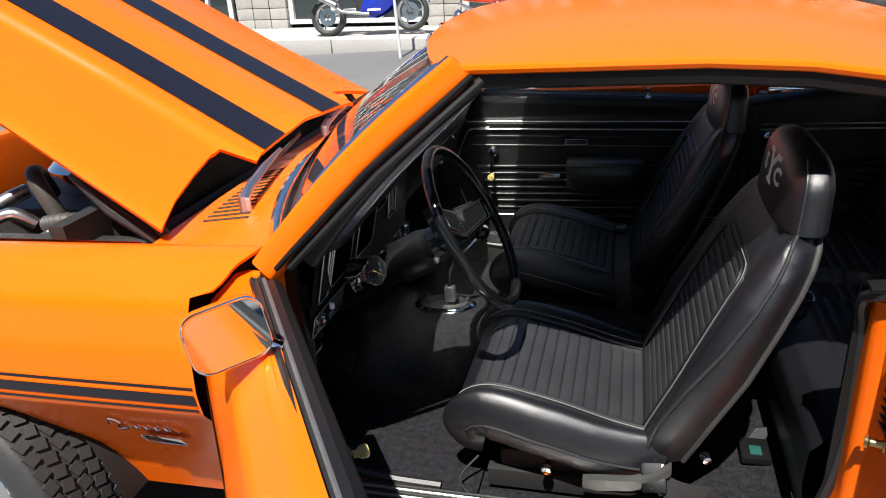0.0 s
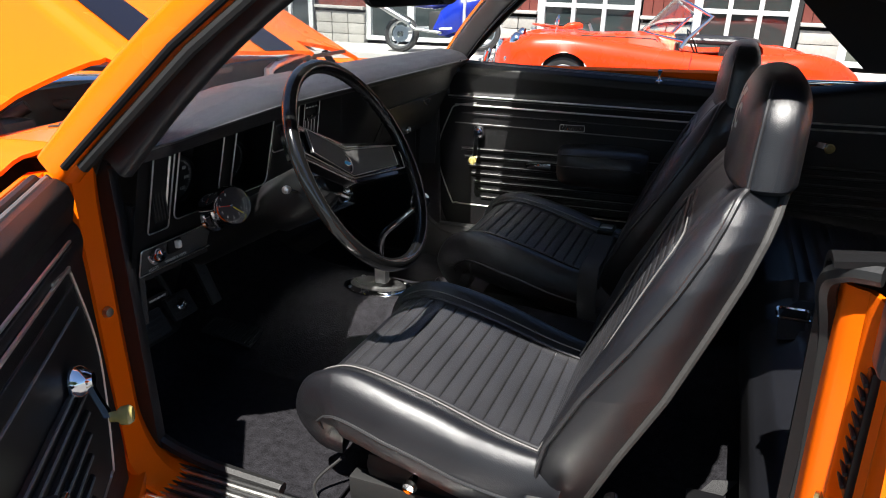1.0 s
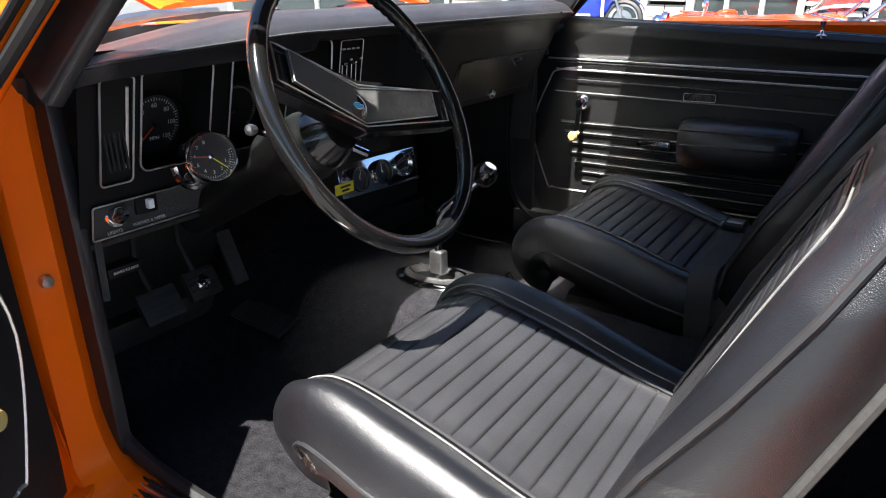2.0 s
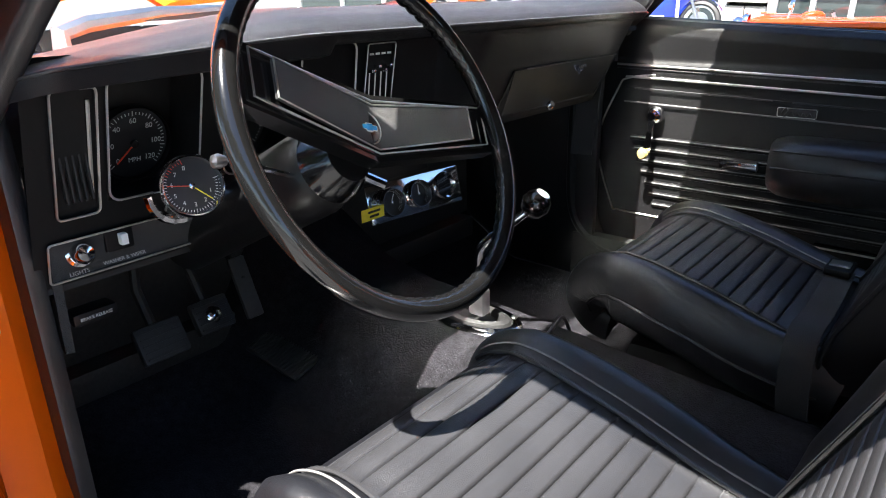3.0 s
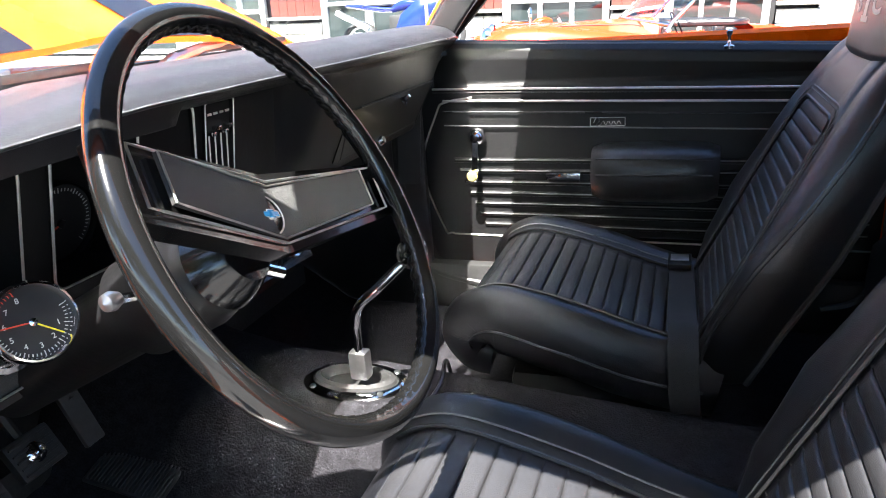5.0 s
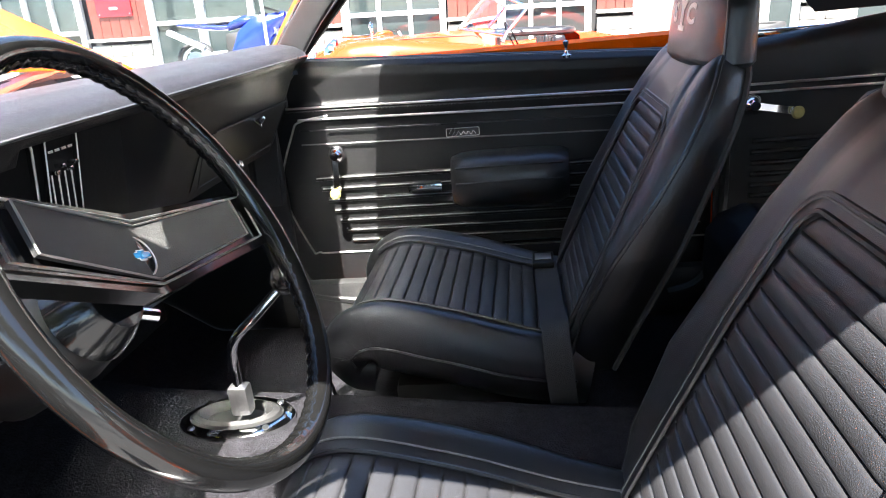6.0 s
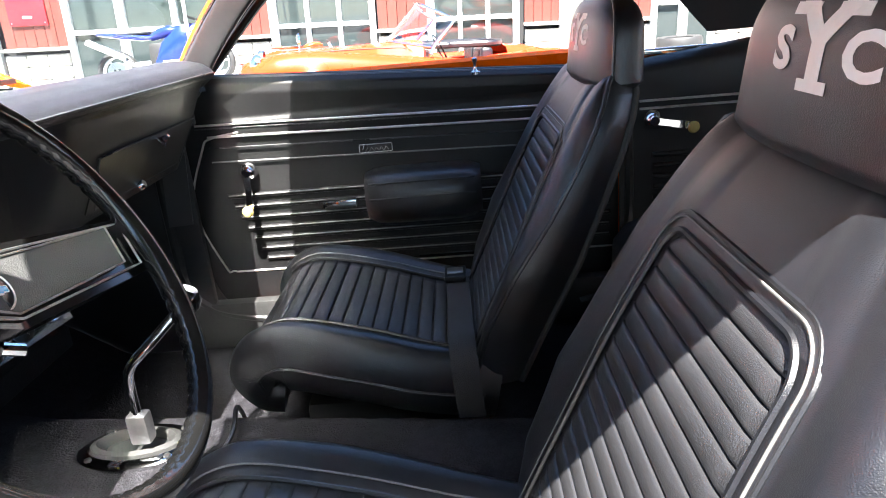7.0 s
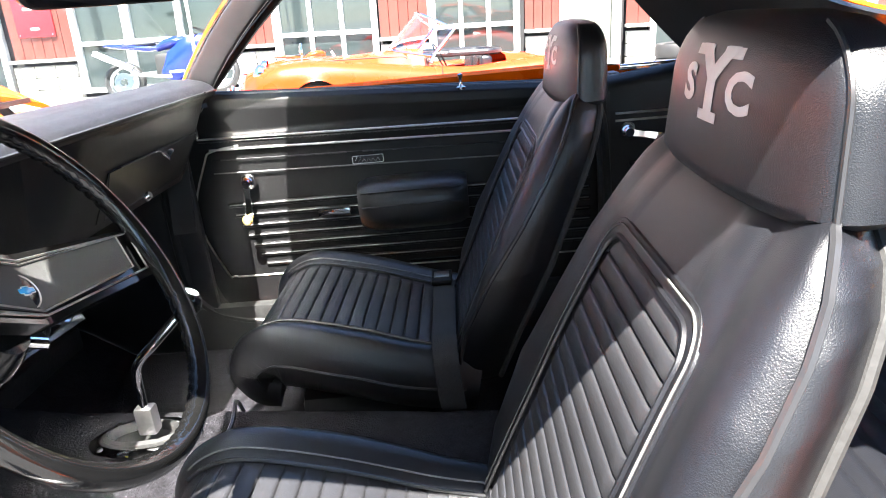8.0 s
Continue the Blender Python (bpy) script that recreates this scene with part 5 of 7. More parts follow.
def spoke_ring(sx, sy, lift):
    n = 28
    lower = [spoke_point(-0.177 + 0.354 * k / n, 0.0, sx, sy, lift) for k in range(n + 1)]
    upper = [spoke_point(0.177 - 0.354 * k / n, 1.0, sx, sy, lift) for k in range(n + 1)]
    return lower + upper


spoke = part("spoke_shroud", spoke_sheet(1.0, 1.0, 0.0, 0.02), GLOSS_BLACK, wheel_s, "gloss black spoke shroud")
part("horn_pad", spoke_sheet(0.77, 0.66, 0.0022, 0.004), GRAINED, spoke, "grained grey-black horn pad")
for sx, sy, r in ((0.915, 0.78, 0.0012), (0.77, 0.66, 0.0010)):
    bm = bmesh.new()
    tube(bm, spoke_ring(sx, sy, 0.0028), r, 6, closed=True)
    part("pad_line", bm, LINE, spoke, "thin bright line")
bm = bmesh.new()
spun(bm, [(0, 0.012), (0.0155, 0.0115), (0.0178, 0.0105), (0.0196, 0.0075)], SM @ Matrix.Translation((-0.012, 0.0145, -0.040)), 32)
cap = part("horn_cap", bm, GLOSS_BLACK, spoke, "round black cap with blue emblem")
bm = bmesh.new()
tube(bm, [SM @ Vector((-0.012 + 0.0179 * math.cos(2 * math.pi * k / 32), 0.0145 + 0.0179 * math.sin(2 * math.pi * k / 32), -0.0292)) for k in range(32)], 0.0009, 6, closed=True)
part("ring", bm, LINE, cap)
for sz, dz, mt in (((0.0225, 0.0096), 0.0126, WHITE_PRINT), ((0.0198, 0.0072), 0.0132, BLUE_ENAMEL)):
    bm = bmesh.new()
    box(bm, (-0.012, 0.0145, dz), (sz[0], sz[1] * 0.62, 0.0016), 0.0003, SM @ Matrix.Translation((0, 0, -0.040)))
    part("emblem", bm, mt, cap, "small blue enamel emblem")
    bm = bmesh.new()
    box(bm, (-0.012, 0.0145, dz + 0.0002), (sz[0] * 0.4, sz[1], 0.0016), 0.0003, SM @ Matrix.Translation((0, 0, -0.040)))
    part("emblem", bm, mt, cap, "small blue enamel emblem")

# tachometer on the column
tach = thing("tachometer", "chrome-ringed tachometer strapped to the steering column", "tachometer")
gauge(tach, (-0.144, -0.526, 0.817), (0.93, -0.26, 0.28), 0.034, ["", "1", "2", "3", "4", "5", "6", "7", "8"], [(172, RED_PRINT, 0.85), (-42, YELLOW_PRINT, 0.85)], up=(0, 0, 1), cup=0.06, redline=True, turn=147)
bm = bmesh.new()
tube(bm, [(-0.195, -0.518, 0.795), (-0.21, -0.49, 0.775), (-0.20, -0.45, 0.785)], 0.012, 8)
tube(bm, [Vector((-0.185, -0.523, 0.805)) + 0.036 * Vector((0, math.cos(a / 10 * math.pi), -math.sin(a / 10 * math.pi))) for a in range(11)], 0.005, 6)
part("clamp", bm, CHROME, tach, "chrome clamp")

# pedals and brake release
def pedal(name, c, w, h, label, arm_top, chrome=False):
    p = thing(name, label, "pedal", group="pedals")
    n = Vector((0.86, 0, 0.5))
    m = axes(c, n, (0, 1, 0))
    bm = bmesh.new()
    box(bm, (0, 0, 0), (w, h, 0.018), 0.006, m)
    pd = part("pad", bm, RUBBER, p)
    for k in range(5):
        bm = bmesh.new()
        box(bm, (0, -h * 0.36 + h * 0.18 * k, 0.010), (w * 0.86, h * 0.06, 0.004), 0.001, m)
        part("rib", bm, RUBBER, pd)
    if chrome:
        bm = bmesh.new()
        spun(bm, [(0, 0.014), (0.012, 0.013), (0.016, 0.010)], m, 20)
        part("medallion", bm, CHROME, p, "round chrome medallion")
    bm = bmesh.new()
    tube(bm, [Vector(c) - n * 0.01, Vector(c) + Vector((-0.06, 0, 0.08)), Vector(arm_top)], 0.009, 8)
    part("arm", bm, MATT_BLACK, p)


pedal("clutch_pedal", (-0.505, -0.421, 0.463), 0.085, 0.065, "black ribbed rubber clutch pedal", (-0.56, -0.415, 0.66))
pedal("brake_pedal", (-0.52, -0.312, 0.466), 0.075, 0.062, "black ribbed brake pedal with chrome medallion", (-0.57, -0.315, 0.66), True)
acc = thing("accelerator_pedal", "narrow flat black accelerator pedal", "pedal", group="pedals")
am = axes((-0.468, -0.268, 0.520), (0.92, 0, 0.39), (0, 1, 0))
bm = bmesh.new()
box(bm, (0, 0, 0), (0.034, 0.115, 0.010), 0.004, am)
part("pad", bm, RUBBER, acc)
bm = bmesh.new()
tube(bm, [(-0.472, -0.268, 0.535), (-0.56, -0.262, 0.60), (-0.62, -0.262, 0.64)], 0.006, 8)
part("arm", bm, MATT_BLACK, acc)
heel = thing("heel_pad", "ribbed black rubber heel pad on the floor carpet", "floor mat")
hm = axes((-0.455, -0.205, floor_z(-0.455, -0.205) + 0.012), (0.12, -0.30, 0.95), (1, 0, -0.12))
bm = bmesh.new()
box(bm, (0, 0, 0), (0.150, 0.085, 0.008), 0.003, hm)
part("pad", bm, RUBBER, heel)
for k in range(20):
    bm = bmesh.new()
    box(bm, (-0.068 + 0.0072 * k, 0, 0.005), (0.0032, 0.075, 0.003), 0.001, hm)
    part("rib", bm, RUBBER, heel)
rel = thing("brake_release", "black brake release handle with white lettering", "handle")
bm = bmesh.new()
box(bm, (-0.285, -0.606, 0.652), (0.03, 0.054, 0.016), 0.004)
part("handle", bm, PLASTIC, rel)
put_text(rel, "BRAKE RELEASE", 0.0056, (-0.2692, -0.606, 0.652), (1, 0, 0), (0, 1, 0))

# shifter
sh = thing("gear_shifter", "chrome gear lever with black ball on the tunnel", "gear lever")
bz = Vector((-0.155, 0.012, floor_z(-0.155, 0.0) + 0.001))


def oval(w, h, z, n=36):
    return [bz + Vector((w * math.cos(2 * math.pi * k / n), h * math.sin(2 * math.pi * k / n), z)) for k in range(n)]


bm = bmesh.new()
quads(bm, [oval(0.098, 0.060, -0.02), oval(0.098, 0.060, 0.004), oval(0.094, 0.056, 0.008), oval(0.080, 0.044, 0.010), oval(0.078, 0.042, 0.004)], closed=True)
part("bezel", bm, CHROME, sh, "oval chrome bezel")
bm = bmesh.new()
quads(bm, [oval(0.079, 0.043, 0.004), oval(0.074, 0.040, 0.014), oval(0.064, 0.033, 0.018), oval(0.055, 0.028, 0.012), oval(0.050, 0.025, 0.003), oval(0.026, 0.017, 0.006)], closed=True, caps=True)
part("boot", bm, MATT_BLACK, sh, "ribbed black rubber boot")
for k in range(4):
    a = radians(45 + 90 * k)
    bm = bmesh.new()
    spun(bm, [(0, 0.004), (0.005, 0.003), (0.006, 0)], Matrix.Translation(bz + Vector((0.089 * math.cos(a), 0.052 * math.sin(a), 0.008))), 10)
    part("screw", bm, STEEL, sh)
base = Vector((-0.128, -0.012, 0.500))
bm = bmesh.new()
box(bm, base + Vector((0, 0, -0.008)), (0.032, 0.026, 0.05), 0.006)
part("lever_socket", bm, ALLOY, sh, "square alloy socket")
bm = bmesh.new()
tube(bm, smooth_path([base, (-0.125, -0.018, 0.555), (-0.108, -0.034, 0.605), (-0.072, -0.030, 0.640), (-0.034, -0.008, 0.676)], 6), [0.0075] * 25, 12)
part("lever", bm, CHROME, sh, "bent chrome lever")
bm = bmesh.new()
spun(bm, [(0, -0.026), (0.010, -0.024), (0.019, -0.016), (0.0245, 0), (0.021, 0.013), (0.012, 0.021), (0, 0.0235)], axes((-0.022, 0.0, 0.690), (0.5, 0.2, 0.85)), 24)
knob = part("knob", bm, GLOSS_BLACK, sh, "black shift ball")
bm = bmesh.new()
spun(bm, [(0, 0.0245), (0.011, 0.0225), (0.013, 0.020)], axes((-0.022, 0.0, 0.690), (0.5, 0.2, 0.85)), 20)
part("pattern_disc", bm, WHITE_PRINT, knob, "pale shift pattern disc")

# rear-view mirror
rv = thing("rear_view_mirror", "black-backed interior rear-view mirror on the header", "mirror")
mm = axes((0.0, -0.05, 1.168), (0.86, -0.46, -0.2), (0.47, 0.88, 0.02))
bm = bmesh.new()
rows = [[mm @ Vector((x * s, y * s, z)) for x, y in round_rect(0.25, 0.062, 0.025, 5)] for s, z in ((0.8, -0.022), (0.98, -0.014), (1.0, 0.0), (0.97, 0.003))]
quads(bm, rows, closed=True, caps=True)
part("housing", bm, PLASTIC, rv)
bm = bmesh.new()
rows = [[mm @ Vector((x * 0.96, y * 0.90, z)) for x, y in round_rect(0.25, 0.062, 0.025, 5)] for z in (0.003, 0.005)]
quads(bm, rows, closed=True, caps=True)
part("mirror_glass", bm, MIRROR, rv)
bm = bmesh.new()
tube(bm, [(0.01, 0.02, 1.18), (0.0, 0.01, 1.22), (0.0, 0.0, 1.262)], 0.007, 8)
part("arm", bm, CHROME, rv)

# ---- doors, rear panels, rear seat ----
def window_crank(parent, hub, knob, sgn):
    h, k = Vector(hub), Vector(knob)
    n = Vector((0, -sgn, 0))
    bm = bmesh.new()
    spun(bm, [(0, 0.026), (0.010, 0.026), (0.014, 0.020), (0.021, 0.012), (0.022, 0)], axes(h, n), 24)
    c = part("window_crank", bm, CHROME, parent, "chrome window crank")
    bm = bmesh.new()
    d = (k - h).normalized()
    s = d.cross(n)
    rows = []
    for t, w, z in ((0, 0.008, 0.018), (0.4, 0.007, 0.024), (0.8, 0.008, 0.032), (1.0, 0.009, 0.034)):
        p = h.lerp(k, t) + n * z
        rows.append([p + s * w + n * 0.004, p - s * w + n * 0.004, p - s * w - n * 0.004, p + s * w - n * 0.004])
    quads(bm, rows, closed=True, caps=True)
    part("arm", bm, CHROME, c)
    bm = bmesh.new()
    spun(bm, [(0, 0.066), (0.010, 0.065), (0.0135, 0.060), (0.0125, 0.050), (0.008, 0.045), (0.007, 0.036)], axes(k, n), 20)
    part("knob", bm, AMBER, c, "aged amber plastic knob")


def car_door(name, sgn, label):
    """A door in its closed place; sgn is the side of the car it belongs to."""
    d = thing(name, label, "car door", group="doors")
    Y = lambda y: sgn * (y - (0.002 if sgn < 0 and y < 0.78 else 0.0))
    X0, X1 = -0.325, 0.785
    zt = lambda x: (0.943 - 0.055 * (x + 0.12)) if sgn > 0 else (0.915 - 0.022 * (x + 0.2))
    # outer skin
    bm = bmesh.new()

    def skin(u, v):
        x = -0.372 + 1.172 * u
        s0 = 0.235 if sgn > 0 else 0.14
        s = s0 + (0.97 - s0) * v
        p = body_side(x, s, sgn)
        return (p.x, p.y, p.z - (0.035 * (1 - v) ** 2 if sgn < 0 else 0.0))
    surface(bm, skin, 24, 30, thick=-0.012)
    sk = part("outer_skin", bm, ORANGE, d, "glossy orange door skin")
    for z0, z1 in ((0.728, 0.734), (0.694, 0.718), (0.678, 0.684)):
        bm = bmesh.new()

        def st(u, v):
            x, z = -0.365 + 1.15 * u, z0 + (z1 - z0) * v
            s = 0.6 + (0.715 - z) * 1.04 if z < 0.715 else 0.6 - (z - 0.715) * 1.41
            return body_side(x, s, sgn, 0.002)
        surface(bm, st, 16, 2)
        part("side_stripe", bm, STRIPE, sk, "black side stripe")
    # edges front and rear, bottom
    bm = bmesh.new()
    surface(bm, lambda u, v: (-0.371 + 0.045 * u, skin(0, v)[1] * (1 - u) + Y(0.712) * u, skin(0, v)[2]), 4, 24)
    part("front_edge", bm, ORANGE, d)
    bm = bmesh.new()
    surface(bm, lambda u, v: (0.799 - 0.012 * u, skin(1, v)[1] * (1 - u) + Y(0.712) * u, skin(1, v)[2]), 4, 24)
    part("rear_edge", bm, ORANGE, d)
    bm = bmesh.new()
    box(bm, (0.22, Y(0.712), 0.368), (1.12, 0.05, 0.03), 0.008)
    part("bottom_edge", bm, ORANGE, d)
    # top: slot with two seals
    bm = bmesh.new()
    surface(bm, lambda u, v: (X0 + (X1 - X0) * u, Y(0.735 + 0.03 * v), zt(X0 + (X1 - X0) * u) - 0.004 - 0.010 * math.sin(math.pi * v)), 12, 4, thick=0.01)
    part("window_slot", bm, MATT_BLACK, d)
    for y, r, mt in ((0.738, 0.0045, LIP), (0.754, 0.007, SEAL), (0.768, 0.005, ORANGE if sgn < 0 else SEAL)):
        bm = bmesh.new()
        tube(bm, [(X0 + 0.02 + (X1 - X0 - 0.03) * k / 10, Y(y), zt(X0 + (X1 - X0) * k / 10) + 0.001) for k in range(11)], r, 8)
        part("top_edge" if mt is ORANGE else "window_seal", bm, mt, d)
    # inner trim: rolled sill pad and panel
    bm = bmesh.new()

    def trim(u, v):
        x = X0 + 0.03 + (X1 - X0 - 0.05) * u
        prof = [(0, 0.738, zt(x) + 0.002), (0.10, 0.722, zt(x) + 0.003), (0.18, 0.708, zt(x) - 0.008), (0.25, 0.704, zt(x) - 0.03), (0.42, 0.712, 0.855), (0.46, 0.705, 0.845), (0.50, 0.703, 0.825), (0.55, 0.709, 0.80), (0.75, 0.708, 0.62), (0.93, 0.706, 0.47), (1.0, 0.709, 0.395)]
        y, z = at(prof, v)
        return (x, Y(y), z)
    surface(bm, trim, 20, 60, thick=-0.006 * sgn)
    panel = part("trim_panel", bm, DOOR_VINYL, d, "black moulded door panel with ribs")
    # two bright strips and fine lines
    for z, r, mt in ((0.845, 0.0028, LINE), (0.837, 0.0016, PIPING), (0.816, 0.0030, LINE), (0.790, 0.002, PIPING), (0.756, 0.0020, RIB_HIGHLIGHT)):
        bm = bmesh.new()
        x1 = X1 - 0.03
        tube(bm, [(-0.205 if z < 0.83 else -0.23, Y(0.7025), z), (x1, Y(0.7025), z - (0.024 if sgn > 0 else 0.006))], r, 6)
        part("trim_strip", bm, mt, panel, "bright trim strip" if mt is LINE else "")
    # moulded ribs
    for k, z in enumerate((0.668, 0.641, 0.612, 0.584, 0.557, 0.530, 0.503)):
        bm = bmesh.new()
        x0 = -0.185 + 0.012 * k
        tube(bm, [(x0, Y(0.707), z), (X1 - 0.04, Y(0.707), z - 0.003)], 0.0065, 8)
        rib = part("rib", bm, DOOR_VINYL, panel)
        # Thin grey line, the rib's highlight put into colour.
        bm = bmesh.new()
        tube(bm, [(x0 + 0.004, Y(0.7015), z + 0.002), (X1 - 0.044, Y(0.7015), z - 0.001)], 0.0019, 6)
        part("rib_line", bm, RIB_HIGHLIGHT, rib)
    # bright bead round the front of the panel
    bm = bmesh.new()
    tube(bm, smooth_path([(-0.13, Y(0.703), 0.822), (-0.20, Y(0.705), 0.812), (-0.225, Y(0.706), 0.785), (-0.274, Y(0.708), 0.645), (-0.225, Y(0.706), 0.487), (-0.20, Y(0.706), 0.474), (-0.10, Y(0.706), 0.471), (X1 - 0.03, Y(0.706), 0.466)], 5), 0.0026, 6)
    part("bead", bm, LINE, panel, "bright outline bead")
    bm = bmesh.new()
    tube(bm, [(0.27, Y(0.699), 0.481), (0.43, Y(0.699), 0.480)], 0.004, 6)
    part("kick_strip", bm, CHROME, panel)
    # armrest
    bm = bmesh.new()
    rows = []
    for k in range(13):
        t = k / 12
        x = 0.160 + 0.275 * t
        e = math.sqrt(max(0.02, 1 - abs(2 * t - 1) ** 5))
        ring = []
        for y, z in [(0.705, 0.575), (0.665, 0.580), (0.628, 0.600), (0.612, 0.630), (0.612, 0.665), (0.620, 0.690), (0.640, 0.706), (0.668, 0.712), (0.705, 0.712)]:
            ring.append((x, Y(0.705 + (y - 0.705) * (0.55 + 0.45 * e)), 0.645 + (z - 0.645) * (0.8 + 0.2 * e)))
        rows.append(ring)
    quads(bm, rows, closed=True, caps=True)
    arm = part("armrest", bm, VINYL_SOFT, d, "padded black armrest")
    for z in (0.655, 0.690):
        bm = bmesh.new()
        tube(bm, [(0.175, Y(0.613 if z < 0.68 else 0.621), z), (0.42, Y(0.613 if z < 0.68 else 0.621), z)], 0.0028, 6)
        part("seam", bm, PIPING, arm)
    # door pull lever
    bm = bmesh.new()
    box(bm, (0.094, Y(0.690), 0.634), (0.075, 0.022, 0.026), 0.006)
    hd = part("door_handle", bm, MATT_BLACK, d)
    bm = bmesh.new()
    box(bm, (0.093, Y(0.676), 0.636), (0.082, 0.010, 0.018), 0.004)
    part("lever", bm, CHROME, hd, "chrome lever")
    if sgn > 0:
        window_crank(d, (-0.120, 0.70, 0.728), (-0.121, 0.70, 0.643), sgn)
    else:
        window_crank(d, (-0.128, -0.702, 0.682), (-0.104, -0.695, 0.636), sgn)
    # emblem plate
    bm = bmesh.new()
    box(bm, (0.192, Y(0.7035), 0.759), (0.080, 0.006, 0.021), 0.002)
    em = part("name_plate", bm, MATT_BLACK, d, "small black plate with bright script")
    part("script", script_mark(0.062, 0.018, axes((0.192, Y(0.6995), 0.759), (0, -sgn, 0), (sgn, 0, 0))), CHROME, em)
    bm = bmesh.new()
    tube(bm, [Vector((0.192 + a, Y(0.7), 0.759 + b)) for a, b in round_rect(0.078, 0.019, 0.002, 1)], 0.0008, 5, closed=True)
    part("border", bm, LINE, em)
    # lock knob
    bm = bmesh.new()
    spun(bm, [(0.013, -0.004), (0.013, 0.002), (0.005, 0.005), (0.0035, 0.008), (0.0035, 0.022), (0.006, 0.026), (0.007, 0.032), (0, 0.035)], Matrix.Translation((0.440, Y(0.722), zt(0.440) - 0.002)), 16)
    part("lock_knob", bm, CHROME, d, "chrome lock button")
    return d


pdoor = car_door("car_door", 1, "closed orange passenger door with black ribbed trim")
ddoor = car_door("car_door", -1, "open orange driver door with black ribbed trim and chrome mirror")
HINGE = Vector((-0.325, -0.81, 0))
ddoor.matrix_world = Matrix.Translation(HINGE) @ Matrix.Rotation(radians(-54), 4, 'Z') @ Matrix.Translation(-HINGE)

# mirror on the driver door, in the place where it stands with the door open
mir = thing("door_mirror", "rectangular chrome-rimmed mirror mounted on the open driver door", "mirror")
mo = Vector((-0.155, -1.052, 0.968))
MN = Vector((0.655, -0.752, 0.085)).normalized()
mm = axes(mo, MN, Vector((0.74, 0.66, 0.10)))
shape = round_rect(0.116, 0.096, 0.026, 5)
bm = bmesh.new()
quads(bm, [[mm @ Vector((x * s, y * s, z)) for x, y in shape] for s, z in ((0.25, -0.055), (0.7, -0.045), (0.95, -0.022), (1.0, -0.004), (0.985, 0.002), (0.95, 0.003))], closed=True, caps=True)
part("shell", bm, ORANGE, mir, "orange mirror shell")
bm = bmesh.new()
tube(bm, [mm @ Vector((x * 0.985, y * 0.985, 0.002)) for x, y in shape], 0.0022, 8, closed=True)
part("rim", bm, CHROME, mir)
bm = bmesh.new()
quads(bm, [[mm @ Vector((x * 0.955, y * 0.94, z)) for x, y in shape] for z in (0.001, 0.004)], closed=True, caps=True)
part("mirror_glass", bm, MIRROR, mir)
bm = bmesh.new()
tube(bm, [mo - MN * 0.04, mo + Vector((0.03, 0.06, -0.055)), mo + Vector((0.04, 0.09, -0.085))], [0.012, 0.014, 0.022], 10)
part("stem", bm, CHROME, mir, "chrome mirror foot")

# rear side trim
for sgn in (-1, 1):
    rp = thing("rear_side_panel", "black ribbed rear side panel with window crank", "trim panel", group="rear side panels")
    Y = lambda y: sgn * y
    bm = bmesh.new()
    surface(bm, lambda u, v: (0.755 + 0.66 * u, Y(at([(0, 0.715, 0.902 if sgn > 0 else 0.908), (0.08, 0.69, 0.906 if sgn > 0 else 0.912), (0.18, 0.662, 0.892 if sgn > 0 else 0.90), (0.4, 0.655, 0.85), (1, 0.640, 0.32)], v)[0]), at([(0, 0.715, 0.902 if sgn > 0 else 0.908), (0.08, 0.69, 0.906 if sgn > 0 else 0.912), (0.18, 0.662, 0.892 if sgn > 0 else 0.90), (0.4, 0.655, 0.85), (1, 0.640, 0.32)], v)[1] + 0.075 * u * max(0, 1 - v / 0.5)), 8, 20, thick=-0.008 * sgn)
    pn = part("panel", bm, DOOR_VINYL, rp)
    for z in (0.823, 0.806):
        bm = bmesh.new()
        tube(bm, [(0.80, Y(0.650), z), (1.40, Y(0.650), z - 0.004)], 0.003, 6)
        part("trim_strip", bm, LINE, pn)
    for k, z in enumerate((0.70, 0.675, 0.65, 0.625, 0.60, 0.575)):
        bm = bmesh.new()
        tube(bm, [(0.83, Y(0.647), z), (1.25, Y(0.647), z)], 0.006, 8)
        part("rib", bm, DOOR_VINYL, pn)
    window_crank(rp, (0.828, Y(0.650), 0.780), (0.902, Y(0.650), 0.767), sgn)

# rear bench
rear = thing("rear_bench", "black pleated vinyl rear bench with lap belt", "car seat")
bm = bmesh.new()
rows = []
for i in range(70):
    t = i / 69
    x, z = at([(0, 0.745, 0.31), (0.12, 0.728, 0.44), (0.2, 0.732, 0.52), (0.27, 0.765, 0.560), (0.36, 0.82, 0.572), (1, 1.15, 0.53)], t)
    pl = 0.006 * (1 - abs(2 * ((t * 16) % 1) - 1) ** 3) if t > 0.3 else 0
    rows.append([(x, -0.62 + 1.24 * j / 40, z + pl - 0.03 * max(0, abs(-1 + j / 20) - 0.9) * 10 * 0.3 - (0.03 if 18 <= j <= 22 else 0)) for j in range(41)])
quads(bm, rows)
part("cushion", bm, VINYL, rear)
bm = bmesh.new()
rows = []
for i in range(60):
    t = i / 59
    x, z = at([(0, 1.06, 0.50), (0.3, 1.12, 0.62), (0.8, 1.24, 0.82), (1, 1.30, 0.88)], t)
    pl = 0.006 * (1 - abs(2 * ((t * 14) % 1) - 1) ** 3) if 0.1 < t < 0.8 else 0
    rows.append([(x - pl, -0.60 + 1.2 * j / 30, z) for j in range(31)])
quads(bm, rows)
part("backrest", bm, VINYL, rear)

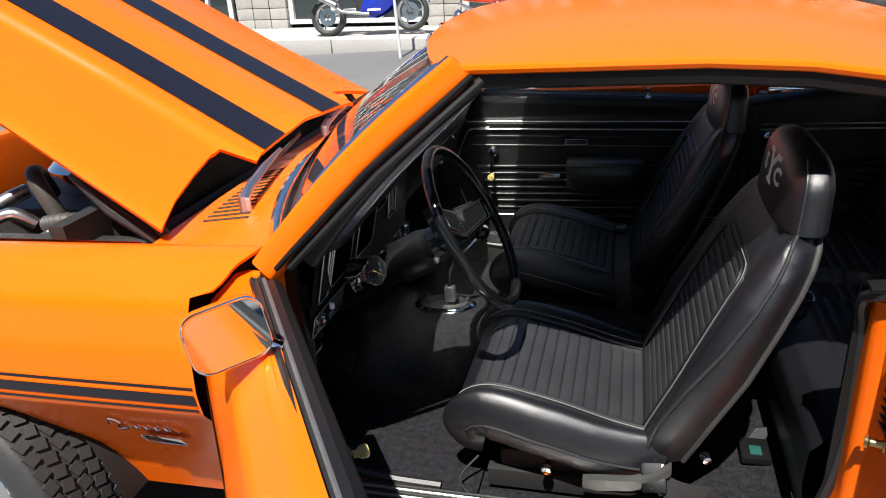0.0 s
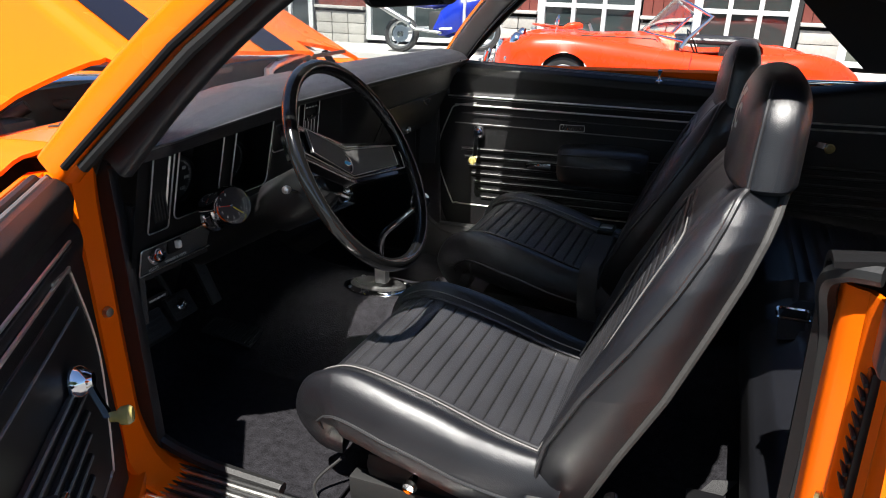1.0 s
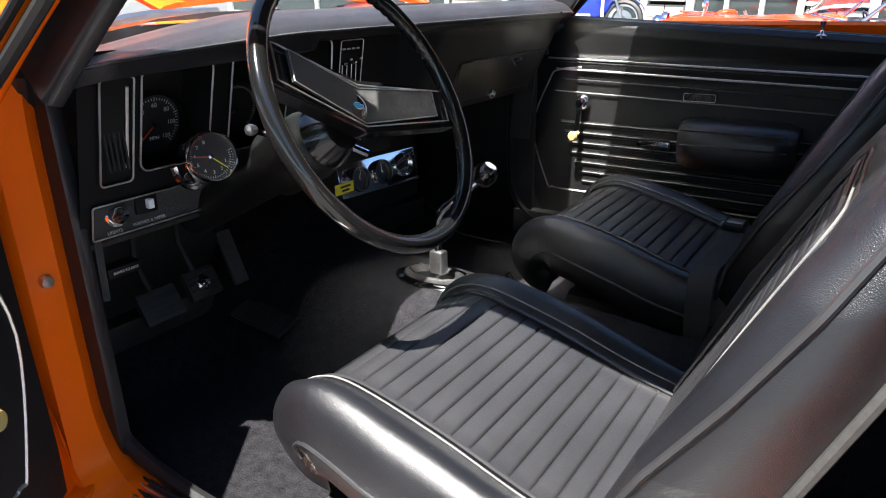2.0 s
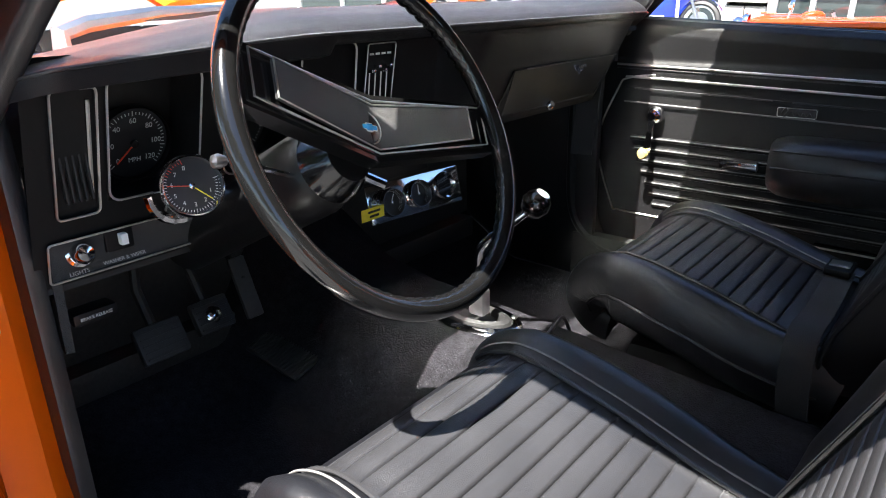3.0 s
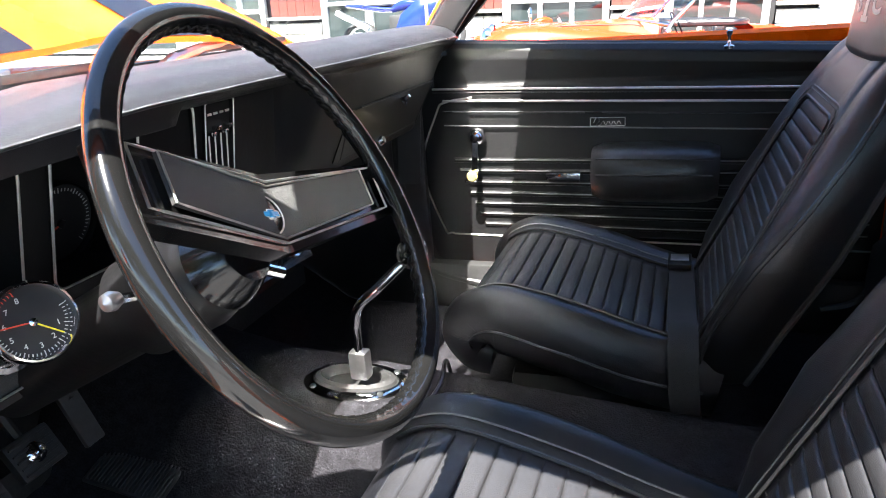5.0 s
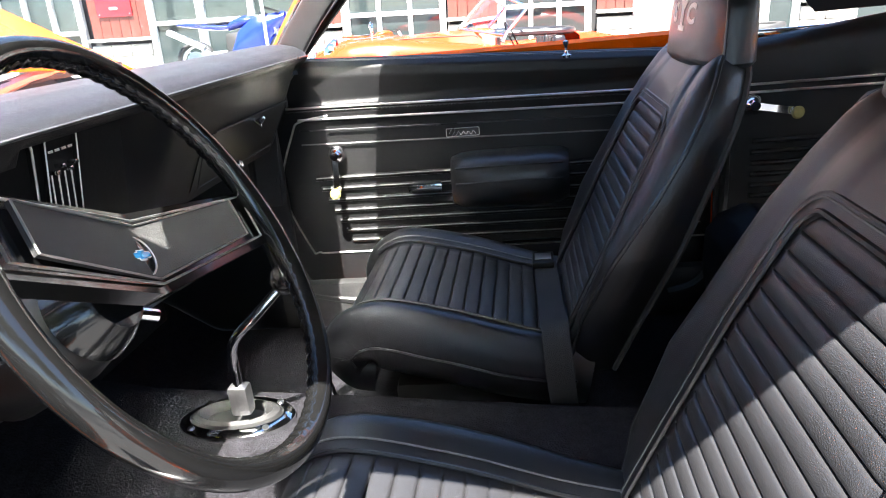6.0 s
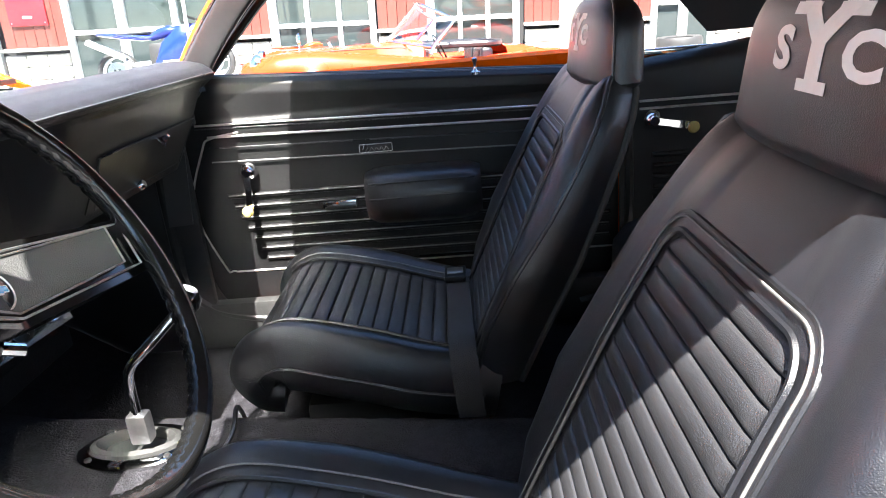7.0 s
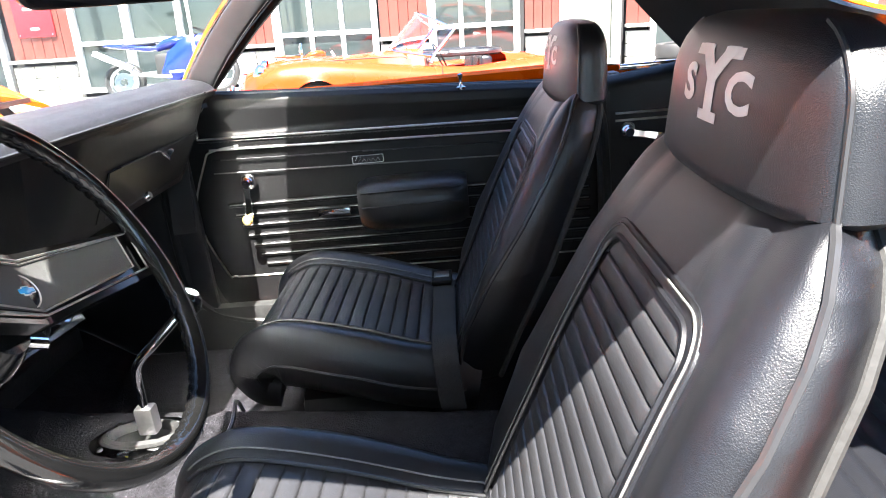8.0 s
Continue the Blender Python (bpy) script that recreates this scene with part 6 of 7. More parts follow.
# ---- badges, wipers, engine ----
for sign in (-1, 1):
    part("script_badge", script_mark(0.165, 0.05, axes((-0.575, sign * 0.842, 0.595), (0, sign, -0.55), (-sign, 0, 0.03)), 5), CHROME, coupe, "bright script badge")
    bm = bmesh.new()
    box(bm, (0, 0, 0), (0.100, 0.034, 0.006), 0.006, axes((-0.545, sign * 0.822, 0.548), (0, sign, -0.55), (1, 0, 0)))
    part("fender_badge", bm, CHROME, coupe, "small bright badge")
for y0, tip in ((-0.515, (-0.502, -0.20, 0.990)), (0.127, (-0.532, 0.36, 0.992))):
    wp = thing("wiper", "brushed steel windscreen wiper lying on the cowl", "wiper", group="wipers")
    a = Vector((-0.435 if y0 < 0 else -0.523, y0, 0.976))
    b = Vector(tip)
    bm = bmesh.new()
    tube(bm, [a + Vector((0, 0, -0.03)), a, a.lerp(b, 0.12) + Vector((0, 0, 0.008)), a.lerp(b, 0.5) + Vector((0, 0, 0.014)), b + Vector((0, 0, 0.010))], [0.014, 0.013, 0.012, 0.010, 0.006], 8)
    part("arm", bm, ALLOY, wp, "bright metal arm")
    bm = bmesh.new()
    box(bm, (0, 0, 0), (0.40, 0.006, 0.012), 0.002, axes(b + Vector((0.004, 0, 0.002)), (0, 0, 1), b - a))
    part("blade", bm, RUBBER, wp)

engine = thing("engine", "dark engine with rubber hoses and bright fittings", "engine")
bm = bmesh.new()
box(bm, (-1.2, 0, 0.68), (0.75, 0.55, 0.36), 0.05)
part("block", bm, ENGINE, engine)
bm = bmesh.new()
spun(bm, [(0, 0.0), (0.19, 0.0), (0.20, 0.02), (0.20, 0.07), (0.18, 0.085), (0, 0.09)], Matrix.Translation((-1.2, 0, 0.86)), 32)
part("air_cleaner", bm, CHROME, engine)
bm = bmesh.new()
tube(bm, smooth_path([(-0.98, -0.46, 0.82), (-1.0, -0.48, 0.93), (-1.04, -0.47, 1.01), (-1.10, -0.40, 1.0), (-1.16, -0.32, 0.92)], 6), 0.021, 12)
part("hose", bm, HOSE, engine, "thick black coolant hose")
pts = smooth_path([(-1.02, -0.50, 0.90), (-0.93, -0.51, 0.915), (-0.84, -0.50, 0.905), (-0.78, -0.46, 0.90)], 10)
bm = bmesh.new()
tube(bm, pts, [0.018 + (0.004 if k % 2 else -0.002) for k in range(len(pts))], 12)
part("hose", bm, HOSE, engine, "ribbed hose")
for k, (p, q, r, mt) in enumerate((((-1.05, -0.52, 0.86), (-0.90, -0.54, 0.88), 0.011, STEEL), ((-1.12, -0.54, 0.93), (-1.05, -0.50, 0.90), 0.016, STEEL), ((-0.80, -0.52, 0.84), (-0.72, -0.44, 0.95), 0.014, HOSE), ((-0.90, -0.40, 0.90), (-0.75, -0.30, 0.93), 0.012, HOSE), ((-1.28, -0.50, 0.86), (-1.20, -0.36, 0.94), 0.020, ALLOY), ((-0.86, -0.45, 0.94), (-0.76, -0.42, 0.97), 0.006, ALLOY))):
    bm = bmesh.new()
    p, q = Vector(p), Vector(q)
    tube(bm, smooth_path([p, p.lerp(q, 0.5) + Vector((0, 0, 0.02)), q], 5), r, 10)
    part("pipe", bm, mt, engine)
bm = bmesh.new()
box(bm, (-0.74, -0.50, 0.885), (0.12, 0.09, 0.09), 0.015)
part("reservoir", bm, ENGINE, engine)
bm = bmesh.new()
box(bm, (-0.80, -0.30, 0.93), (0.05, 0.03, 0.02), 0.003)
part("lettering_bar", bm, WHITE_PRINT, engine, "small white label")

# ---- belts and seat fittings ----
def strap(name, pts, width, side, label):
    bm = bmesh.new()
    path = smooth_path(pts, 6)
    s = Vector(side).normalized()
    rows = []
    for i, p in enumerate(path):
        d = (path[min(i + 1, len(path) - 1)] - path[max(i - 1, 0)]).normalized()
        n = d.cross(s).normalized() * 0.0015
        rows.append([p - s * width / 2 + n, p + s * width / 2 + n, p + s * width / 2 - n, p - s * width / 2 - n])
    quads(bm, rows, closed=True, caps=True)
    return tagged(new(name, finish(bm, material("belt_webbing", (0.02, 0.02, 0.021), 0.7, bump=0.6, bump_scale=700))), label, "seat belt", group="seat belts")


b1 = strap("seat_belt", [(0.365, 0.44, 0.520), (0.368, 0.34, 0.514), (0.370, 0.23, 0.514), (0.372, 0.148, 0.524), (0.374, 0.104, 0.50), (0.378, 0.088, 0.44), (0.382, 0.088, 0.405)], 0.046, (1, 0, 0), "black lap belt draped over the passenger cushion")
bm = bmesh.new()
box(bm, (0.362, 0.44, 0.526), (0.045, 0.065, 0.014), 0.004)
bk = part("buckle", bm, PLASTIC, b1)
bm = bmesh.new()
box(bm, (0.362, 0.44, 0.534), (0.034, 0.030, 0.004), 0.001)
part("button", bm, STEEL, bk)
b2 = strap("seat_belt", [(0.56, -0.60, 0.36), (0.50, -0.635, 0.395), (0.46, -0.65, 0.425)], 0.045, (0.6, 0.6, 0.3), "black belt end with bright buckle beside the seat")
bm = bmesh.new()
box(bm, (0, 0, 0), (0.050, 0.058, 0.026), 0.007, axes((0.452, -0.640, 0.425), (-0.1, -0.75, 0.65), (1, 0, 0.1)))
bk = part("buckle", bm, material("dark_buckle_metal", (0.10, 0.10, 0.10), 0.28, metal=1.0, vary=0.3), b2, "worn dark metal buckle")
bm = bmesh.new()
box(bm, (0, 0.018, 0.012), (0.036, 0.022, 0.006), 0.002, axes((0.452, -0.640, 0.425), (-0.1, -0.75, 0.65), (1, 0, 0.1)))
part("slot", bm, MATT_BLACK, bk)
b3 = strap("seat_belt", [(0.72, -0.30, 0.315), (0.70, -0.33, 0.305), (0.69, -0.36, 0.300)], 0.045, (1, 0.3, 0), "black belt latch lying on the floor carpet")
bm = bmesh.new()
box(bm, (0.688, -0.375, 0.302), (0.065, 0.075, 0.020), 0.005)
bk = part("buckle", bm, PLASTIC, b3)
bm = bmesh.new()
box(bm, (0.688, -0.385, 0.313), (0.026, 0.03, 0.004), 0.001)
part("button", bm, material("green_button", (0.015, 0.075, 0.065), 0.4), bk, "small green button")
b4 = strap("seat_belt", [(0.84, -0.03, 0.578), (0.815, -0.08, 0.582), (0.80, -0.13, 0.578), (0.795, -0.20, 0.572)], 0.046, (1, 0.1, 0), "black belt with chrome buckle on the rear bench")
bm = bmesh.new()
tube(bm, [Vector((0.802 + a, -0.125 + b, 0.590)) for a, b in round_rect(0.056, 0.050, 0.008, 3)], 0.0035, 6, closed=True)
part("buckle", bm, CHROME, b4, "chrome buckle frame")

for seat, sg in ((driver_seat, -1), (pass_seat, 1)):
    bm = bmesh.new()
    spun(bm, [(0, 0.03), (0.010, 0.028), (0.013, 0.020), (0.009, 0.010), (0.008, 0)], axes((0.222, sg * 0.200, 0.402), (0, sg, 0)), 16)
    part("adjuster_knob", bm, CHROME, seat, "small chrome knob")
    bm = bmesh.new()
    spun(bm, [(0, 0.02), (0.009, 0.018), (0.011, 0.010), (0.011, 0)], axes((0.540, sg * 0.190, 0.455), (0.3, sg, 0)), 16)
    part("pivot_stud", bm, CHROME, seat)
    bm = bmesh.new()
    rows = []
    for x, z, h, y in ((0.30, 0.398, 0.022, 0.243), (0.33, 0.402, 0.030, 0.248), (0.40, 0.412, 0.028, 0.250), (0.445, 0.432, 0.024, 0.248), (0.475, 0.452, 0.022, 0.240)):
        rows.append([(x, sg * (y - 0.012), z - h / 2), (x, sg * (y + 0.004), z - h / 2), (x, sg * (y + 0.006), z + h / 2), (x, sg * (y - 0.012), z + h / 2)])
    quads(bm, rows, closed=True, caps=True)
    part("recline_lever", bm, material("grey_lever", (0.05, 0.05, 0.048), 0.4), seat, "grey plastic recline lever")
    bm = bmesh.new()
    tube(bm, smooth_path([(0.06, sg * 0.17, 0.375), (0.02, sg * 0.20, 0.33), (0.05, sg * 0.22, 0.298), (0.12, sg * 0.24, 0.292)], 6), 0.003, 6)
    part("cable", bm, MATT_BLACK, seat)

# ---- red roadster ----
RX = [(0, 0.36, 0.5, 0.46), (0.06, 0.5, 0.585, 0.55), (0.18, 0.64, 0.625, 0.62), (0.4, 0.71, 0.665, 0.68), (0.75, 0.74, 0.7, 0.705), (1.15, 0.74, 0.725, 0.685), (1.55, 0.73, 0.755, 0.655), (1.85, 0.73, 0.77, 0.635), (2.3, 0.73, 0.735, 0.62), (2.65, 0.735, 0.725, 0.655), (2.85, 0.74, 0.715, 0.675), (3.13, 0.74, 0.69, 0.695), (3.40, 0.7, 0.63, 0.65), (3.62, 0.6, 0.54, 0.54), (3.76, 0.45, 0.44, 0.43)]
rd_pts = smooth_path([(r[1], r[2], r[3]) for r in RX], 10)
rd_x = [RX[i][0] + (RX[i + 1][0] - RX[i][0]) * k / 10 for i in range(len(RX) - 1) for k in range(10)] + [3.76]
rm = Matrix.Translation((-1.76, 5.85, 0.095)) @ Matrix.Rotation(radians(12.6), 4, 'Z') @ Matrix.Rotation(math.atan(0.075), 4, 'Y') @ Matrix.Diagonal((0.95, 0.95, 1.05, 1))
roadster = thing("roadster", "low open red sports car with covered rear wheels", "car", m=rm)
bm = bmesh.new()
rows, cut = [], set()
for x, p in zip(rd_x, rd_pts):
    w, zc, zf = p
    sec = [(0.0, zc), (0.25, zc - 0.004), (0.45, zc - 0.02), (0.58, min(zc, zf) - 0.045 + 0.02 * (zc < zf)), (0.70, zf - 0.022), (0.80, zf), (0.90, zf - 0.028), (0.955, zf - 0.075), (0.985, zf * 0.80), (1.0, zf * 0.70), (1.0, zf * 0.61), (0.998, zf * 0.52), (0.992, zf * 0.44), (0.98, 0.25), (0.96, 0.20), (0.90, 0.17)]
    half = []
    for f, z in sec:
        q = Vector((x, -w * f, z))
        for ax in (0.75,):
            d = Vector((q.x - ax, 0, q.z - 0.265))
            if (f > 0.9555 or q.z < 0.26) and (d.length < 0.285 or (abs(d.x) < 0.285 and q.z < 0.265)):
                e = (d if d.z > 0.02 else Vector((d.x, 0, 0.02))).normalized() * 0.285
                q = Vector((ax + e.x, q.y, 0.265 + e.z))
                cut.add((len(rows), len(half)))
        half.append(q)
    rows.append(half)
grid = {}
for sgn in (1, -1):
    vs = [[bm.verts.new((q.x, q.y * sgn, q.z)) for q in half] for half in rows]
    for i, (a, b) in enumerate(zip(vs, vs[1:])):
        for j in range(len(a) - 1):
            mid = (rd_x[i] + rd_x[i + 1]) / 2
            if 1.86 < mid < 2.72 and j < 3:
                continue
            if all(k in cut for k in ((i, j), (i + 1, j), (i, j + 1), (i + 1, j + 1))):
                continue
            bm.faces.new((a[j], a[j + 1], b[j + 1], b[j]))
bmesh.ops.remove_doubles(bm, verts=bm.verts, dist=1e-5)
bmesh.ops.delete(bm, geom=[f for f in bm.faces if f.calc_area() < 1e-7], context='FACES_ONLY')
body_r = part("body", bm, RED_PAINT, roadster, "glossy red bodywork")
bm = bmesh.new()
box(bm, (2.28, 0, 0.42), (0.85, 0.95, 0.12), 0.03)
box(bm, (1.87, 0, 0.58), (0.04, 0.98, 0.24), 0.01)
part("cockpit", bm, MATT_BLACK, roadster)
for sgn in (-1, 1):
    bm = bmesh.new()
    box(bm, (2.52, sgn * 0.20, 0.555), (0.13, 0.36, 0.30), 0.05, None, 4)
    st = part("seat", bm, VINYL, roadster, "pleated black seat")
    for k in range(7):
        bm = bmesh.new()
        box(bm, (2.455, sgn * 0.20 - 0.15 + 0.05 * k, 0.555), (0.012, 0.008, 0.24), 0.002)
        part("pleat", bm, PIPING, st)
bm = bmesh.new()
ringc = [Vector((2.29 + 0.45 * math.cos(a), 0.36 * math.sin(a) * (1.0), 0.728 + 0.01 * math.cos(a))) for a in [2 * math.pi * k / 48 for k in range(48)]]
tube(bm, [Vector((max(1.86, min(2.73, p.x)), math.copysign(min(0.345, abs(p.y) * 1.25), p.y), p.z)) for p in ringc], 0.030, 8, closed=True)
part("cockpit_edge", bm, VINYL, roadster, "black padded cockpit rim")
# windscreen
bm = bmesh.new()
wsf = lambda u, v: Vector((1.52 + 0.32 * u + (0.40 - 0.10 * u) * (2 * v - 1) ** 2, 0.57 * (2 * v - 1), 0.765 - 0.05 * (2 * v - 1) ** 2 + (0.33 - 0.10 * (2 * v - 1) ** 2) * u))
surface(bm, wsf, 4, 12, thick=0.006)
g2 = part("windscreen", bm, GLASS, roadster)
g2.visible_shadow = False
bm = bmesh.new()
tube(bm, [wsf(0, k / 12) for k in range(13)] + [wsf(k / 4, 1) for k in range(1, 5)] + [wsf(1, 1 - k / 12) for k in range(1, 13)] + [wsf(1 - k / 4, 0) for k in range(1, 4)], 0.013, 8, closed=True)
part("screen_frame", bm, CHROME, roadster, "chrome windscreen frame")
for sgn in (-1, 1):
    bm = bmesh.new()
    tube(bm, [(1.88, sgn * 0.60, 0.66), (1.93, sgn * 0.585, 0.74), (2.14, sgn * 0.57, 0.95)], [0.024, 0.018, 0.012], 8)
    part("screen_post", bm, CHROME, roadster)
    # lamps
    bm = bmesh.new()
    spun(bm, [(0, 0.05), (0.05, 0.042), (0.082, 0.015), (0.092, 0.0), (0.09, -0.04)], axes((0.20, sgn * 0.50, 0.60), (-0.93, sgn * 0.1, 0.15)), 24)
    part("headlamp", bm, CHROME, roadster, "round chrome-rimmed headlamp")
    bm = bmesh.new()
    spun(bm, [(0, 0.03), (0.025, 0.025), (0.036, 0.0)], axes((0.14, sgn * 0.56, 0.44), (-0.9, sgn * 0.35, 0.0)), 16)
    part("side_lamp", bm, CHROME, roadster)
    bm = bmesh.new()
    tube(bm, [(0.62, sgn * 0.58, 0.69), (0.63, sgn * 0.585, 0.77)], 0.007, 8)
    fm = part("wing_mirror", bm, CHROME, roadster, "small chrome wing mirror")
    bm = bmesh.new()
    spun(bm, [(0, -0.03), (0.035, -0.015), (0.045, 0.005), (0, 0.008)], axes((0.63, sgn * 0.585, 0.80), (1, 0, 0)), 20)
    part("mirror_head", bm, CHROME, fm)
    bm = bmesh.new()
    tube(bm, smooth_path([(0.44, sgn * 0.47, 0.672), (0.60, sgn * 0.46, 0.685), (0.72, sgn * 0.45, 0.69)], 5), 0.008, 6)
    part("vent_trim", bm, CHROME, roadster)
    bm = bmesh.new()
    tube(bm, smooth_path([(0.75, sgn * 0.42, 0.69), (1.15, sgn * 0.42, 0.706), (1.60, sgn * 0.45, 0.715), (1.66, sgn * 0.48, 0.698)], 6), 0.006, 6)
    part("bonnet_gap", bm, MATT_BLACK, roadster)
    bm = bmesh.new()
    tube(bm, smooth_path([(1.98, sgn * 0.735, 0.30), (1.97, sgn * 0.738, 0.48), (1.985, sgn * 0.70, 0.64)], 5), 0.003, 5)
    part("door_gap", bm, MATT_BLACK, roadster)
    # wheels
    for ax in (0.75, 3.08):
        m = axes((ax, sgn * 0.64, 0.268), (0, sgn, 0)) @ Matrix.Scale(0.85, 4)
        bm = bmesh.new()
        spun(bm, [(0.20, 0.055), (0.24, 0.07), (0.28, 0.068), (0.30, 0.045), (0.30, -0.045), (0.28, -0.07), (0.2, -0.06)], m, 40)
        wh = part("wheel", bm, RUBBER, roadster, "black tyre on a silver disc wheel")
        bm = bmesh.new()
        spun(bm, [(0.205, 0.055), (0.20, 0.062), (0.185, 0.045), (0.16, 0.04), (0.145, 0.055), (0.11, 0.065), (0.10, 0.06), (0.085, 0.085), (0, 0.10)], m, 40)
        part("disc", bm, ALLOY, wh)
        bm = bmesh.new()
        surface(bm, lambda u, v: (ax + 0.295 * math.cos(math.pi * u), sgn * (0.40 + 0.31 * v), 0.265 + 0.295 * math.sin(math.pi * u)), 16, 2)
        part("wheel_house", bm, MATT_BLACK, roadster)
bm = bmesh.new()
rows = []
for k in range(15):
    t = k / 14
    y = (t - 0.5) * 0.42
    rows.append([(0.02 - 0.06 * (1 - abs(2 * t - 1) ** 2) + 0.05 * v, y, 0.36 + 0.22 * v) for v in (0, 0.33, 0.66, 1)])
quads(bm, rows)
gr = part("grille", bm, MATT_BLACK, roadster)
for k in range(13):
    t = (k + 0.5) / 13
    y = (t - 0.5) * 0.40
    bm = bmesh.new()
    x = 0.01 - 0.06 * (1 - abs(2 * t - 1) ** 2)
    tube(bm, [(x, y, 0.36), (x + 0.02, y, 0.48), (x + 0.055, y, 0.585)], 0.006, 6)
    part("grille_bar", bm, CHROME, gr)
bm = bmesh.new()
tube(bm, smooth_path([(0.10, -0.66, 0.33), (-0.06, -0.45, 0.33), (-0.11, 0, 0.33), (-0.06, 0.45, 0.33), (0.10, 0.66, 0.33)], 6), 0.035, 10)
bp = part("bumper", bm, CHROME, roadster, "chrome front bumper")
for y in (-0.2, 0.2):
    bm = bmesh.new()
    tube(bm, [(-0.12, y, 0.25), (-0.14, y, 0.36), (-0.11, y, 0.47)], 0.022, 8)
    part("overrider", bm, CHROME, bp)
bm = bmesh.new()
spun(bm, [(0.14, -0.008), (0.152, 0), (0.14, 0.008)], axes((2.05, -0.24, 0.69), (0.85, 0, 0.5)), 32)
part("steering_wheel", bm, PLASTIC, roadster)


# ---- motorcycles ----
def motorcycle(m, paint, label, sport=True):
    mc = thing("motorcycle", label, "motorcycle", group="parked motorcycles", m=m)
    for x, w in ((0.0, 0.085), (1.40, 0.06)):
        mm = axes((x, 0, 0.30), (0, -1, 0))
        bm = bmesh.new()
        spun(bm, [(0.215, w * 0.6), (0.25, w), (0.285, w * 0.75), (0.30, 0), (0.285, -w * 0.75), (0.25, -w), (0.215, -w * 0.6)], mm, 36)
        wh = part("wheel", bm, RUBBER, mc, "black sport tyre")
        bm = bmesh.new()
        spun(bm, [(0.225, 0.05), (0.205, 0.05), (0.20, 0), (0.205, -0.05), (0.225, -0.05)], mm, 36)
        part("rim", bm, ALLOY, wh)
        for k in range(3):
            a = radians(120 * k + 20)
            bm = bmesh.new()
            tube(bm, [mm @ Vector((0.03 * math.cos(a), 0.03 * math.sin(a), 0.01)), mm @ Vector((0.21 * math.cos(a), 0.21 * math.sin(a), 0.01))], 0.016, 6)
            part("spoke", bm, ALLOY, wh)
        bm = bmesh.new()
        spun(bm, [(0.06, 0.055), (0.14, 0.055), (0.14, 0.06), (0.06, 0.06)], mm, 28)
        part("brake_disc", bm, STEEL, wh)
    bm = bmesh.new()
    rows = []
    for x, z, w, h in ((0.55, 0.78, 0.10, 0.07), (0.66, 0.84, 0.14, 0.11), (0.80, 0.87, 0.16, 0.12), (0.95, 0.86, 0.14, 0.11), (1.02, 0.82, 0.09, 0.08)):
        rows.append([(x, w * math.cos(2 * math.pi * k / 18), z + h * math.sin(2 * math.pi * k / 18)) for k in range(18)])
    quads(bm, rows, closed=True, caps=True)
    part("tank", bm, paint, mc)
    bm = bmesh.new()
    rows = []
    for x, z, w, h in ((-0.22, 0.94, 0.04, 0.03), (-0.05, 0.90, 0.09, 0.05), (0.2, 0.85, 0.12, 0.07), (0.40, 0.80, 0.12, 0.07), (0.58, 0.78, 0.10, 0.05)):
        rows.append([(x, w * math.cos(2 * math.pi * k / 14), z + h * math.sin(2 * math.pi * k / 14)) for k in range(14)])
    quads(bm, rows, closed=True, caps=True)
    part("tail", bm, paint, mc)
    bm = bmesh.new()
    box(bm, (0.30, 0, 0.885), (0.46, 0.22, 0.05), 0.02)
    part("seat", bm, VINYL, mc)
    if sport:
        for sgn in (-1, 1):
            bm = bmesh.new()

            def fair(u, v):
                x = at([(0, 0.62, 0), (0.3, 0.72, 0), (0.7, 1.05, 0), (1, 1.42, 0)], u)[0]
                lo = at([(0, 0.30), (0.4, 0.24), (0.7, 0.34), (1, 0.80)], u)[0]
                hi = at([(0, 0.42), (0.3, 0.66), (0.6, 0.92), (1, 0.98)], u)[0]
                return (x, sgn * (0.20 - 0.06 * (2 * v - 1) ** 2 - 0.12 * max(0, u - 0.7) / 0.3), lo + (hi - lo) * v)
            surface(bm, fair, 14, 8, thick=0.006)
            fr = part("fairing", bm, paint, mc, "glossy side fairing")
            bm = bmesh.new()
            box(bm, (0.84, sgn * 0.205, 0.36), (0.22, 0.006, 0.035), 0.001)
            part("lettering_bar", bm, WHITE_PRINT, fr)
        bm = bmesh.new()
        surface(bm, lambda u, v: (1.36 - 0.26 * u, 0.12 * (2 * v - 1) * (1 - 0.3 * u), 0.98 + 0.16 * u - 0.05 * (2 * v - 1) ** 2), 6, 8, thick=0.004)
        part("screen", bm, PLASTIC, mc)
    bm = bmesh.new()
    box(bm, (0.72, 0, 0.48), (0.42, 0.30, 0.36), 0.06)
    part("engine", bm, ENGINE if sport else CHROME, mc)
    bm = bmesh.new()
    box(bm, (0.30, 0, 0.38), (0.62, 0.10, 0.07), 0.02)
    part("swingarm", bm, ALLOY, mc)
    bm = bmesh.new()
    tube(bm, [(0.75, -0.16, 0.30), (0.30, -0.20, 0.36), (0.15, -0.21, 0.48)], 0.025, 10)
    ex = part("exhaust_pipe", bm, STEEL, mc)
    bm = bmesh.new()
